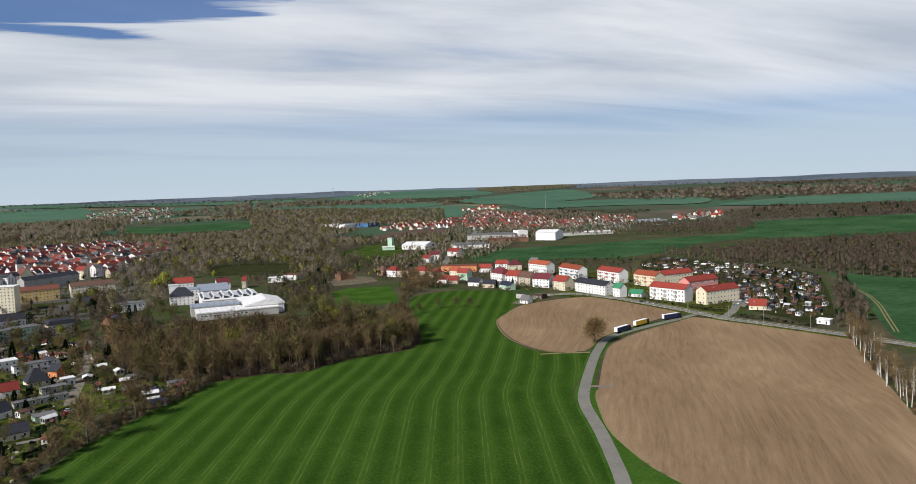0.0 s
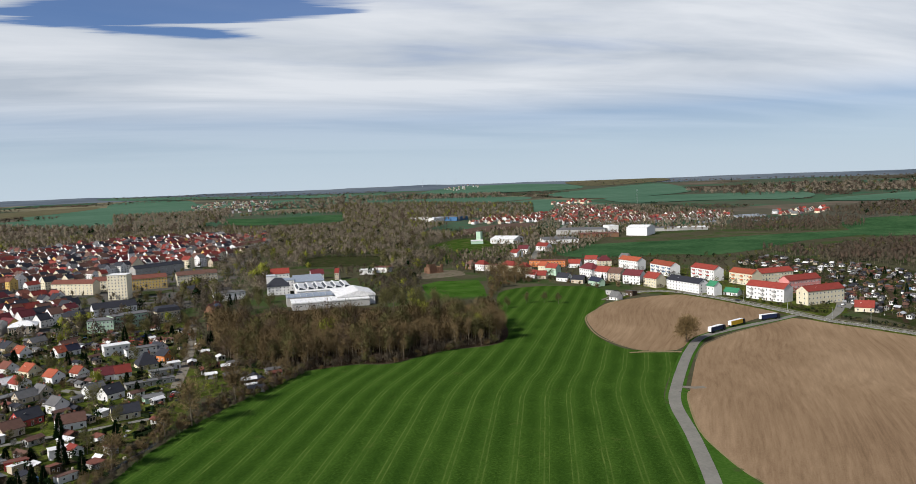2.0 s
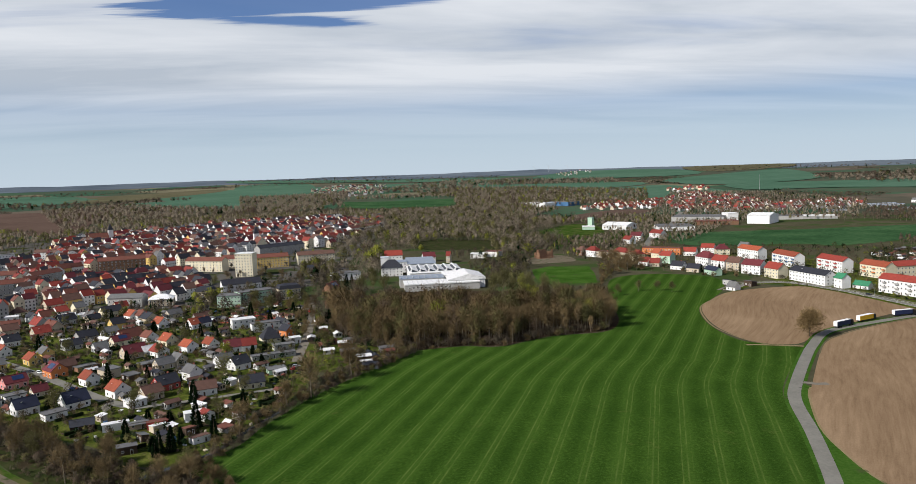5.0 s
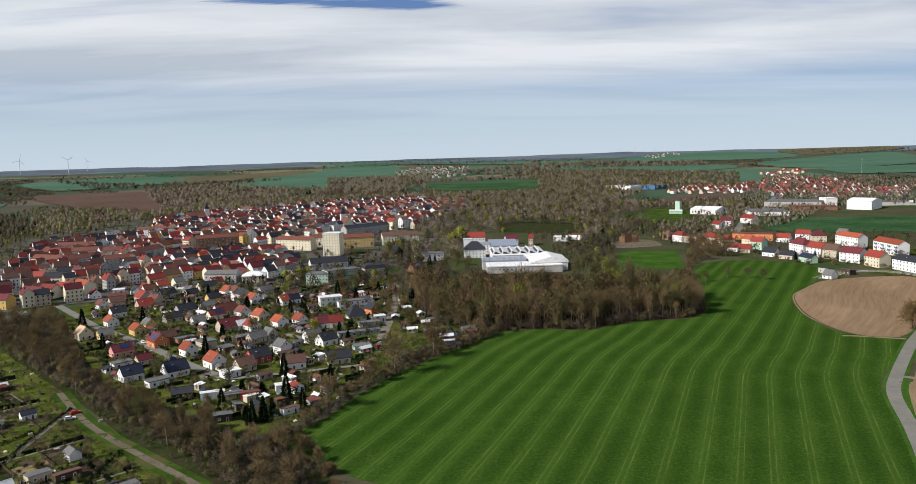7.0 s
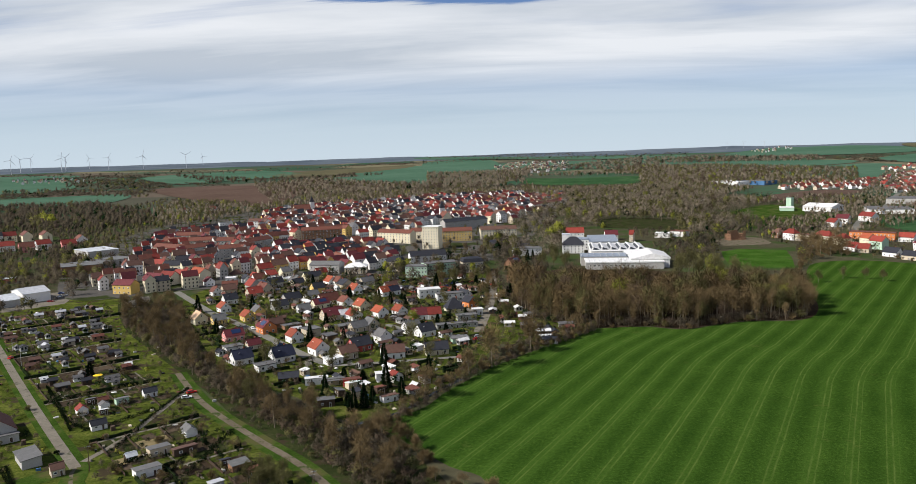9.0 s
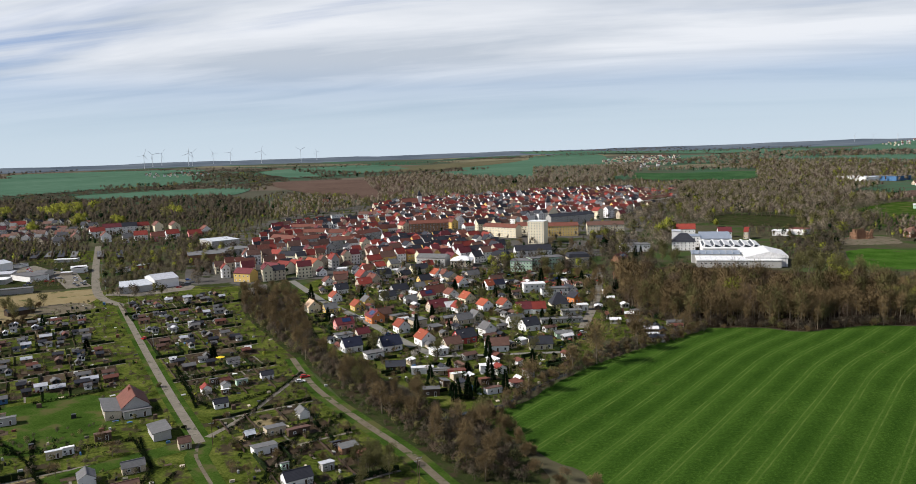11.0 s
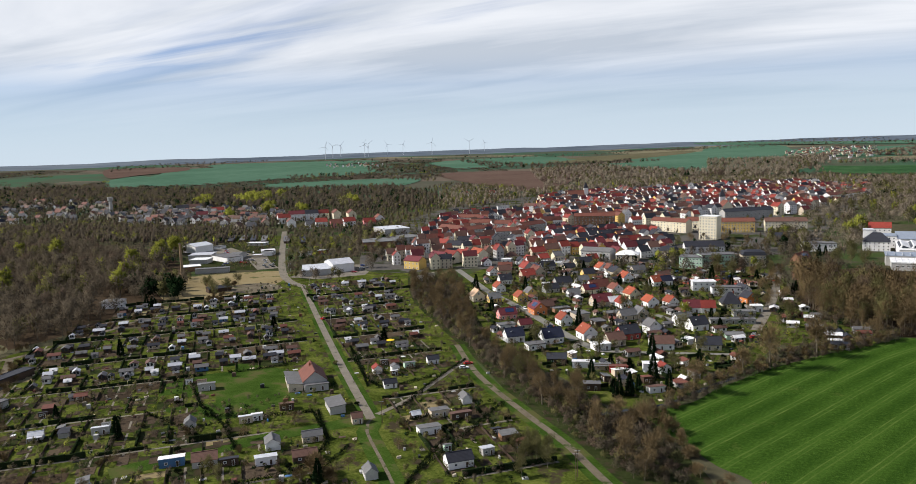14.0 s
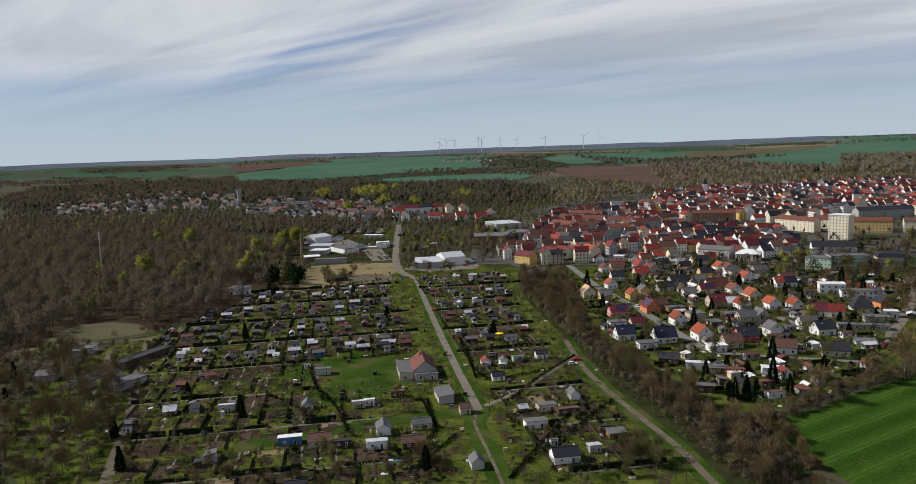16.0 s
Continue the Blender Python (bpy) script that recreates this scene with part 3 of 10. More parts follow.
sheet("green_field", [(465.3, 1019.4), (421.6, 870.2), (545.9, 828.3), (568.2, 795.1), (658, 813.9), (782.5, 873.4), (919, 892.8), (974.7, 946.7), (852.1, 978.2), (659.6, 999.3), (564.9, 1018.6)], WHEAT, 0.3, 50,
      label="dark green young wheat behind the houses", category="field")
sheet("green_field", [(1140.2, 1129.2), (1458.2, 1006.1), (1551.5, 958.4), (1160.7, 717.7), (1087.8, 751.3), (970, 826.3), (913.7, 899.7)], WHEAT, 0.3, 50, label="wide dark green young wheat", category="field")
sheet("green_field", [(-17.3, 2256.5), (124.3, 2228.6), (331.1, 2227), (278.4, 1925.6), (28.8, 1938.4)], WHEAT, 1.0, 60, label="green strip of young wheat beyond the town", category="field")
# far farmland on the slopes
sheet("far_field", [(-1105.5, 2137.9), (-678.3, 2207.4), (-557.3, 1761.3), (-517, 1469.2), (-712, 1610.2)], PLOUGH, 1.2, 60, label="reddish ploughed field beyond the town", category="field")
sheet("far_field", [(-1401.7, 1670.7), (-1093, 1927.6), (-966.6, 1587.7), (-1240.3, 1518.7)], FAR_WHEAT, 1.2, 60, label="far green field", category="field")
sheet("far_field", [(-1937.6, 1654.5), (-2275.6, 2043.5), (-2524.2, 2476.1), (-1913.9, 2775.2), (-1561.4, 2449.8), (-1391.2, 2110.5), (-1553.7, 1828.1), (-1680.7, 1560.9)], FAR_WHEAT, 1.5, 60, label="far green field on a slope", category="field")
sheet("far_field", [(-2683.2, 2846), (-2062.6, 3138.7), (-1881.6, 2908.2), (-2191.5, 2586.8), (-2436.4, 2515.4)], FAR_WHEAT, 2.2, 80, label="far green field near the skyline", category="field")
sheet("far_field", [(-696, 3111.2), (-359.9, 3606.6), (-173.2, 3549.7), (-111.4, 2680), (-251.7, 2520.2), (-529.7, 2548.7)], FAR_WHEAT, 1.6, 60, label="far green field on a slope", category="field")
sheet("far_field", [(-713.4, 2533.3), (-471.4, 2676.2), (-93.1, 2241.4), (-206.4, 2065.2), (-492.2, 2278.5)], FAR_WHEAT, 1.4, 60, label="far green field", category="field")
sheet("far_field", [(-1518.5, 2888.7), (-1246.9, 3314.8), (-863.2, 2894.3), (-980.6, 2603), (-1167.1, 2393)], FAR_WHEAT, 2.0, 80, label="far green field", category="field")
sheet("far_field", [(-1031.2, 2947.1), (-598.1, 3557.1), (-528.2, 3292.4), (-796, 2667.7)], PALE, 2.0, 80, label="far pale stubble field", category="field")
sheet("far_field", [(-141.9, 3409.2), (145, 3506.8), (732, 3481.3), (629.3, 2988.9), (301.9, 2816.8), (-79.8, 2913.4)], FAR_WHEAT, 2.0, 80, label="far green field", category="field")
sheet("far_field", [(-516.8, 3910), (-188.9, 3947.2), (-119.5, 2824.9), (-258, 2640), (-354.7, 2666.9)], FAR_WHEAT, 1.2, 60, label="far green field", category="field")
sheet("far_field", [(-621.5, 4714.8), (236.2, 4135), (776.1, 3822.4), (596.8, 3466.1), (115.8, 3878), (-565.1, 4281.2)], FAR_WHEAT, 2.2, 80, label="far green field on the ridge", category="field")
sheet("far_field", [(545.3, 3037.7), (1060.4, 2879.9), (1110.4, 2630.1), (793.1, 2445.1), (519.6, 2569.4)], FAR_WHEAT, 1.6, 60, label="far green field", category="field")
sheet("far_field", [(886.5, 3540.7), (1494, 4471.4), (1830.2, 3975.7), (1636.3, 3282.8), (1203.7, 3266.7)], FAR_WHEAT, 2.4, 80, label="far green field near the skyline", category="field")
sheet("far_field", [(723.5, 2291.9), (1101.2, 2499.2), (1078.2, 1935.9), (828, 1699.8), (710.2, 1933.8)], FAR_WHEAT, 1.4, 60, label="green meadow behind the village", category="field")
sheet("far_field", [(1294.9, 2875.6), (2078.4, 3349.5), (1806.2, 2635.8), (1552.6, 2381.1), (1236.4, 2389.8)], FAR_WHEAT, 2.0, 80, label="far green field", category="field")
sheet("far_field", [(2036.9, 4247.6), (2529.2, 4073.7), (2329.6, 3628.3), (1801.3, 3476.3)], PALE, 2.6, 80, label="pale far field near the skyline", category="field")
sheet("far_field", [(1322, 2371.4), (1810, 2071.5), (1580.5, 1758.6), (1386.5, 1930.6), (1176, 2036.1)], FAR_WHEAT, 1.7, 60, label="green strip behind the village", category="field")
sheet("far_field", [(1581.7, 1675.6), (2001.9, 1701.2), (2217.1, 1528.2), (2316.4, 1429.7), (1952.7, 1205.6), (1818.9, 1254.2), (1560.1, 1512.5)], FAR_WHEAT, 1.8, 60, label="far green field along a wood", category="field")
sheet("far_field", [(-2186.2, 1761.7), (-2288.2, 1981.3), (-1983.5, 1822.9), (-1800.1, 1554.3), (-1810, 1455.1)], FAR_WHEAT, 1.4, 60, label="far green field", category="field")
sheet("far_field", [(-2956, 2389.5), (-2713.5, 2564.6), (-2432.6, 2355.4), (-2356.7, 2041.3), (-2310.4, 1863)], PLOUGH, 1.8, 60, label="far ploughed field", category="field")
sheet("brown_field", [(334.9, 1342.6), (570.6, 1543.3), (637.6, 1468.2), (485, 1371.2), (382.4, 1321.1)], PLOUGH, 0.4, 50, label="ploughed field in front of the village", category="field")
sheet("green_field", [(272, 1066), (303, 1150), (390, 1258), (418, 1200), (378, 1060), (330, 1030)], TURF, 0.45, 50, label="green meadow in front of the village", category="field")
sheet("green_field", [(267.9, 952.1), (338.7, 1108.5), (408.6, 1080.7), (391.5, 992.8), (309.3, 937.9)], TURF, 0.2, 50, label="green sports ground", category="field")

# town and garden ground
sheet("town_ground", [(-361.4, 536.1), (-510.9, 831.2), (-571.2, 1162.3), (-514.6, 1426.1), (-395.2, 1534.3), (-48.6, 1785.5), (91.6, 1647.3), (52.9, 1243.6), (1.5, 858.6), (-19, 716.6), (-111.9, 626.9), (-212.9, 581.7), (-273.7, 549)],
      YARD, 0.25, 40, label="paved town ground with yards and gardens", category="ground")
sheet("garden_ground", [(-234.1, 467.4), (-157.7, 345.2), (-140.1, 326.4), (-96.6, 293.9), (-77.4, 271.6), (-58.2, 269.6), (-48.5, 278.9), (-22.5, 358.3), (-19.2, 413.4), (-23.9, 585.8), (-65.9, 656.1), (-163.5, 627), (-249.8, 567.3)],
      LAWN, 0.06, label="green gardens between the houses", category="lawn")
sheet("allotment_ground", [(-420, 470), (-300, 520), (-190, 370), (-150, 310), (-96, 250), (-45, 190), (-90, 130), (-180, 90), (-300, 120), (-385, 225), (-350, 330)],
      LAWN, 0.05, label="green allotment gardens with lawns and soil", category="lawn")
sheet("wood_floor", [(-15, 552.7), (-5.8, 467.7), (20, 425.9), (39.6, 416.8), (65.3, 419.9), (86, 413.5), (121.1, 430.5), (160.3, 436.8), (182.9, 490.9), (177.6, 538.2), (126.3, 605.2), (79.2, 615.8), (20.8, 628.9)], LITTER, 0.07,
      label="brown leaf litter under the bare trees", category="ground")
sheet("wood_floor", [(-1159.6, 356.3), (-1079.7, 462.7), (-859.2, 607.2), (-595.9, 540.5), (-439.4, 395), (-403.6, 309.4), (-397.6, 240.8), (-423, 171.1), (-450.3, 115.5)], LITTER, 0.06, label="brown leaf litter under the bare trees", category="ground")
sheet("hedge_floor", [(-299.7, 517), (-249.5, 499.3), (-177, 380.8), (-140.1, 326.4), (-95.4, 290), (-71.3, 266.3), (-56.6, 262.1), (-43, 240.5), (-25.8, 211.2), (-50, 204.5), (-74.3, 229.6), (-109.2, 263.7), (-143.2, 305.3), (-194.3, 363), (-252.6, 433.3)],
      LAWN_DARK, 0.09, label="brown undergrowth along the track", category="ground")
sheet("orchard_meadow", [(-418.8, 190.4), (-446.2, 221.3), (-441.1, 240.7), (-413.9, 247.3), (-392.2, 235.8), (-400.7, 213.7), (-406.8, 193.9)], PALE, 0.1, label="dry yellowish orchard meadow beside the wood", category="field")
sheet("works_yard", [(-612, 592), (-590, 622), (-540, 590), (-505, 580), (-470, 545), (-436, 516), (-450, 503), (-500, 548), (-530, 540), (-548, 528)], CONCRETE, 0.16, label="paved works yard with parked vehicles", category="yard", soft=False)
sheet("works_yard", [(-398, 492), (-392, 540), (-372, 556), (-352, 542), (-338, 506), (-364, 477), (-394, 478)], CONCRETE, 0.1, label="paved yard round the white halls", category="yard", soft=False)
sheet("lawn", [(345.3, 539.6), (355.7, 508), (364.6, 465.7), (377.7, 424.1), (416.1, 420.6), (503.2, 511.2), (490.7, 636.4), (425.3, 768.8), (368.4, 691.9), (357.4, 582.3)], LAWN, 0.055, label="lawns between the apartment blocks", category="lawn")
sheet("parking_lot", [(428.8, 444.7), (474.8, 487.8), (488.8, 489.9), (456.2, 453.2), (423.6, 428.1)], ASPHALT, 0.12, label="grey car park beside the blocks", category="car park", soft=False)
sheet("park_meadow", [(96, 1064.1), (135, 1107.2), (207.6, 1051.6), (189.2, 940.1), (123.7, 954.2), (95.8, 978.9)], LAWN_DARK, 0.1, 40, label="green meadow in the park behind the factory", category="lawn")
sheet("straw_field", [(-491.6, 440.1), (-425.1, 502.2), (-385.5, 452.9), (-396.4, 419.4), (-375.8, 372.4), (-425.1, 374.6)], STRAW, 0.08, label="patch of dry straw-coloured grass", category="field")
sheet("yard_grass", [(-616, 631), (-640, 669), (-598, 657), (-552, 650), (-431, 510), (-484, 489), (-560, 512)], LAWN_DARK, 0.12, label="rough grass and gardens round the works yard", category="lawn", soft=False)
sheet("yard_grass", [(-640, 672), (-612, 652), (-560, 646), (-520, 655), (-560, 722), (-650, 722)], LAWN, 0.15, label="grass between the rows of garages", category="lawn")
sheet("rubble_ground", [(-420, 421), (-404, 447), (-386, 449), (-367, 434), (-380, 411)], DIRT, 0.14, label="bare churned soil with rubble", category="ground")
sheet("sports_court", [(-91.4, 534.7), (-84.7, 560.8), (-45.4, 556.7), (-45.9, 528.2), (-69.6, 528.9)], surface("red_court_surface", (0.3, 0.055, 0.035), 0.9), 0.1,
      label="red synthetic sports court behind the school", category="sports court", soft=False)
sheet("club_lawn", [(-300 + 40, 262), (-215, 262), (-196, 240), (-203, 205), (-232, 200), (-262, 226)], TURF, 0.09, label="mown lawn beside the clubhouse", category="lawn")

sheet("garden_ground", [(-23.8, 554.4), (-3.9, 458.7), (20, 425.9), (29.5, 408.6), (8.3, 378.6), (-13, 381.9), (-26, 396.1), (-27.2, 471.5)], LAWN, 0.08, label="green gardens between street and wood", category="lawn")

# ---- roads ----
sheet("roadside_grass", [(112, 140), (128, 172), (143.9, 200), (151, 214), (167, 247), (184, 283), (200, 307), (202, 299), (195, 288), (175, 252), (167, 226), (163, 208), (162, 192), (159, 160), (152, 118)], PASTURE, 0.075, label="rough green grass between lane and soil", category="verge", soft=False)
LANE = [(143.9, 200), (151.5, 214.1), (167.7, 247.1), (184.2, 283.4), (200.7, 307.6), (230.4, 345.4), (249.2, 367.6), (275.7, 393.9), (310.1, 407.3), (355.4, 420), (374.5, 426.5)]
strip("lane_verge", LANE, 8.4, PASTURE, 0.1, "green verge along the lane", "verge")
strip("lane", [(128, 172), (112, 140)][::-1] + LANE, 5.4, ASPHALT, 0.14, "narrow grey asphalt lane between the fields", "road")
strip("dry_verge", [(161.5, 192.3), (162, 207.6), (165.5, 225.2), (173.6, 251.1), (193.3, 287.5), (201, 297.7)], 0.9, STRAW, 0.13, "strip of dry grass along the field", "verge")
strip("dry_verge", [(240.2, 348.9), (264.9, 376.3), (305.6, 398.4), (349.5, 413.1)], 0.9, PALE, 0.13, "strip of dry grass along the field", "verge")
strip("dry_verge", [(243.6, 371.4), (226.1, 377.4), (221.1, 399.8), (223.3, 432.1), (239.5, 478.1), (256.8, 503.5), (298, 540.9)], 0.9, STRAW, 0.13, "strip of dry grass along the field", "verge")
strip("field_access", [(202.5, 305.3), (206.6, 301.5), (211.6, 300.8)], 3.6, CONCRETE, 0.15, "short asphalt turn-out", "road")
strip("field_path", [(243, 366.2), (232.3, 371.5), (223.1, 375.7), (216, 377.5)], 2.4, STRAW, 0.15, "bare earth field entrance", "path")
MAIN = [(295.6, 546.5), (330.2, 572.4), (361.8, 565), (373.9, 525.4), (377.7, 491.1), (379.4, 444.7), (379.3, 402.7), (385.3, 376.8), (392, 345), (396.8, 319.4), (402.5, 280), (408, 242.4)]
strip("road_verge", MAIN, 16.0, LAWN, 0.1, "green verge of the main road", "verge")
strip("main_road", MAIN, 7.0, ASPHALT, 0.16, "grey asphalt main road", "road")
strip("cycle_path", MAIN, 2.4, CONCRETE, 0.17, "pale cycle path beside the main road", "path", shift=6.5)
strip("edge_line", MAIN, 0.3, LINE, 0.2, "white painted edge line", "road marking", shift=3.2)
strip("edge_line", MAIN, 0.3, LINE, 0.2, "white painted edge line", "road marking", shift=-3.2)
strip("side_street", [(382.5, 406), (414.2, 428.5), (463, 475.8)], 6.0, ASPHALT, 0.18, "side street between the blocks", "road")
ALLEY = [(-638, 772.8), (-489.4, 585.6), (-400.4, 479.7), (-355.4, 446.2), (-261.2, 341.9), (-198.7, 273.6), (-151.5, 223.4)]
strip("gravel_road", ALLEY[:3] + [ALLEY[3]], 6.5, CONCRETE, 0.16, "wide worn concrete road", "road")
strip("gravel_road", ALLEY[3:], 3.6, CONCRETE, 0.15, "old concrete road through the allotments", "road")
strip("grass_way", ALLEY[3:] + [(-146, 212), (-120, 184), (-80, 140)], 8.0, TURF, 0.13, "green grass on both sides of the road", "verge")
strip("grass_way", [ALLEY[-1], (-172, 200), (-186, 180), (-205, 150)], 9.0, TURF, 0.125, "green grass way between the allotments", "verge")
strip("wheel_track", [ALLEY[-1], (-146, 212), (-120, 184), (-80, 140)], 1.2, DIRT, 0.14, "thin worn track in the grass", "path")
strip("side_path", [(-151.9, 228.4), (-149, 248.4), (-149.8, 273.3), (-151.3, 299.7), (-153, 309)], 2.5, CONCRETE, 0.15, "pale path between allotments", "path")
strip("grass_way", [(-167.9, 331.1), (-142.6, 296), (-124.3, 274.9), (-98.8, 249.4), (-75.4, 226.7), (-55.1, 203.1)] + [(-20, 165)], 8.0, TURF, 0.12, "grass verge of the dirt track", "verge")
strip("farm_track", [(-167.9, 331.1), (-142.6, 296), (-124.3, 274.9), (-98.8, 249.4), (-75.4, 226.7), (-55.1, 203.1)] + [(-20, 165)], 2.8, DIRT, 0.15, "brown dirt track beside the hedge", "path")
strip("farm_track", [(-423, 171.1), (-405.8, 199.8), (-377.3, 231.4), (-381.1, 291.3), (-388.8, 337.2), (-376.3, 369.8), (-368.7, 392.4)], 4.0, DIRT, 0.15, "dirt track along the allotments", "path")
strip("farm_track", [(-376.4, 228.9), (-319.2, 185.7), (-275.7, 155.8), (-244.8, 132), (-218.1, 111)], 4.0, DIRT, 0.15, "shady dirt track", "path")
strip("farm_track", [(-372.2, 203.9), (-327, 171.5), (-299.4, 150.6)], 3.0, DIRT, 0.15, "pale wheel track between garages", "path")
strip("street", [(-213, 471.1), (-160.9, 414.9), (-109.7, 355.7), (-97.9, 346.8)], 5.5, ASPHALT, 0.16, "residential street", "road")
strip("street", [(-273.7, 549), (-213, 471.1)], 5.5, ASPHALT, 0.16, "residential street", "road")
strip("street", [(-29.4, 628.2), (-26.2, 514.2), (-27.1, 457.6), (-29.4, 408.6)], 5.5, CONCRETE, 0.16, "narrow street beside the wood", "road")
strip("street", [(-86, 429.7), (-75.4, 419.3), (-66.2, 403.7)], 4.5, ASPHALT, 0.16, "residential street", "road")
strip("street", [(-96.7, 342.7), (-74.4, 347.7), (-36.1, 357.4)], 3.5, ASPHALT, 0.15, "narrow street by the gardens", "road")
strip("ditch_water", [(-73.6, 257.8), (-58.6, 271.5), (-50.7, 278.3), (-40.3, 303.4), (-30.2, 322.7)], 2.2, WATER, 0.11, "narrow ditch with dark water", "ditch")
strip("field_track", [(608.7, 502.3), (571.2, 455.3), (540.9, 415.4), (506.0, 379.3), (463.8, 341.6), (429.3, 310.7)], 0.9, STRAW, 0.16, "pale wheel rut across the green field", "path", shift=1.1)
strip("field_track", [(608.7, 502.3), (571.2, 455.3), (540.9, 415.4), (506.0, 379.3), (463.8, 341.6), (429.3, 310.7)], 0.9, STRAW, 0.16, "pale wheel rut across the green field", "path", shift=-1.1)
strip("garden_lane", [(539.3, 507.2), (470.3, 432.4), (413.8, 372.5)], 3.2, LITTER, 0.16, "dark earth lane through the allotments", "path")
strip("through_road", [(363.7, 869.3), (456.3, 1053.6), (538.4, 1178), (665.7, 1410.2)], 9.0, ASPHALT, 0.3, "road into the village", "road")

# ---- trees: a trunk with limbs, and a crown of many separate twigs or leaves ----
RNG = np.random.default_rng(7)


def cloud_mesh(name, p, d, length, width, mt, rng):
    """Separate slim triangles at the points p, along the directions d."""
    n = len(p)
    d = d / np.linalg.norm(d, axis=1, keepdims=True)
    side = np.cross(d, rng.normal(size=(n, 3)))
    side /= np.linalg.norm(side, axis=1, keepdims=True)
    lo, hi = length
    le = rng.uniform(lo, hi, (n, 1))
    wi = rng.uniform(0.6, 1.3, (n, 1)) * width / 2
    v = np.stack([p - side * wi, p + side * wi, p + d * le], 1).reshape(-1, 3)
    me = bpy.data.meshes.new(name)
    me.from_pydata(v.tolist(), [], np.arange(3 * n).reshape(-1, 3).tolist())
    me.materials.append(mt)
    me.update()
    return me


def lobes(rng, n, tall, wide, base, count):
    """Points in uneven lobes that together make a crown, with gaps between them."""
    c = rng.normal(size=(count, 3))
    c /= np.linalg.norm(c, axis=1, keepdims=True)
    c *= rng.uniform(0.25, 0.78, (count, 1))
    k = rng.integers(0, count, n)
    q = rng.normal(size=(n, 3))
    q /= np.linalg.norm(q, axis=1, keepdims=True)
    p = c[k] + q * rng.uniform(0.1, 0.42, (n, 1)) ** 0.8
    out = p.copy()
    p = p * [wide, wide, (tall - base) / 2] + [0, 0, base + (tall - base) / 2]
    p[:, 2] = np.maximum(p[:, 2], base * 0.75)
    return p, out, c * [wide, wide, (tall - base) / 2] + [0, 0, base + (tall - base) / 2]


def limbs(name, tall, heads, r, mt, rng, base, lean=0.03):
    b = Build()
    top = Vector((rng.normal() * lean * tall, rng.normal() * lean * tall, tall * 0.72))
    knee = Vector((top.x * 0.3, top.y * 0.3, base))
    b.tube((0, 0, -0.3), knee, r, r * 0.75, 6)
    b.tube(knee, top, r * 0.75, r * 0.18, 5)
    for h in heads:
        h = Vector(h)
        t = min(max((h.z - base) / (tall * 0.72 - base) * 0.6, 0.02), 0.8)
        a = knee.lerp(top, t)
        mid = a.lerp(h, 0.5) + Vector((0, 0, (h - a).length * 0.08))
        b.tube(a, mid, r * 0.36, r * 0.2, 4)
        b.tube(mid, h, r * 0.2, r * 0.06, 3)
        for _ in range(2):
            q = mid + Vector(rng.normal(size=3)) * (h - a).length * 0.3
            b.tube(mid, q, r * 0.14, r * 0.04, 3)
    return b.mesh(name, mt)


def broadleaf(seed, tall, wide, base, n, mt, length, width, count=16, bark=None, r=None, up=0.5):
    rng = np.random.default_rng(seed)
    p, out, heads = lobes(rng, n, tall, wide, base, count)
    crown = cloud_mesh("crown", p, out + rng.normal(size=out.shape) * 0.5 + [0, 0, up], length, width, mt, rng)
    return limbs("trunk", tall, heads, r or tall * 0.016, bark or BARK, rng, base), crown


def conifer(seed, tall, wide):
    rng = np.random.default_rng(seed)
    n = 900
    h = 1 - rng.uniform(0.0, 0.97, n) ** 0.6
    a = rng.uniform(0, 2 * math.pi, n)
    tier = 0.8 + 0.2 * np.cos(h * 55 + 3 * np.sin(a * 2 + seed))
    rad = (1 - h) ** 0.75 * wide * tier * rng.uniform(0.5, 1.0, n)
    p = np.stack([rad * np.cos(a), rad * np.sin(a), 0.05 * tall + h * tall * 0.95], 1)
    d = np.stack([np.cos(a), np.sin(a), -0.35 + 1.2 * h], 1)
    crown = cloud_mesh("crown", p, d, (0.5, 1.2), 0.95, NEEDLE, rng)
    b = Build()
    b.tube((0, 0, -0.2), (0, 0, tall * 0.95), tall * 0.02, 0.02, 5)
    return b.mesh("trunk", BARK), crown


def bush(seed, tall, wide, n, mt, length, width):
    rng = np.random.default_rng(seed)
    p, out, heads = lobes(rng, n, tall, wide, 0.2, 9)
    crown = cloud_mesh("crown", p, out + rng.normal(size=out.shape) * 0.4 + [0, 0, 0.5], length, width, mt, rng)
    b = Build()
    for h in heads:
        b.tube((h[0] * 0.1, h[1] * 0.1, -0.1), h, 0.06, 0.02, 3)
    return b.mesh("stems", BARK), crown


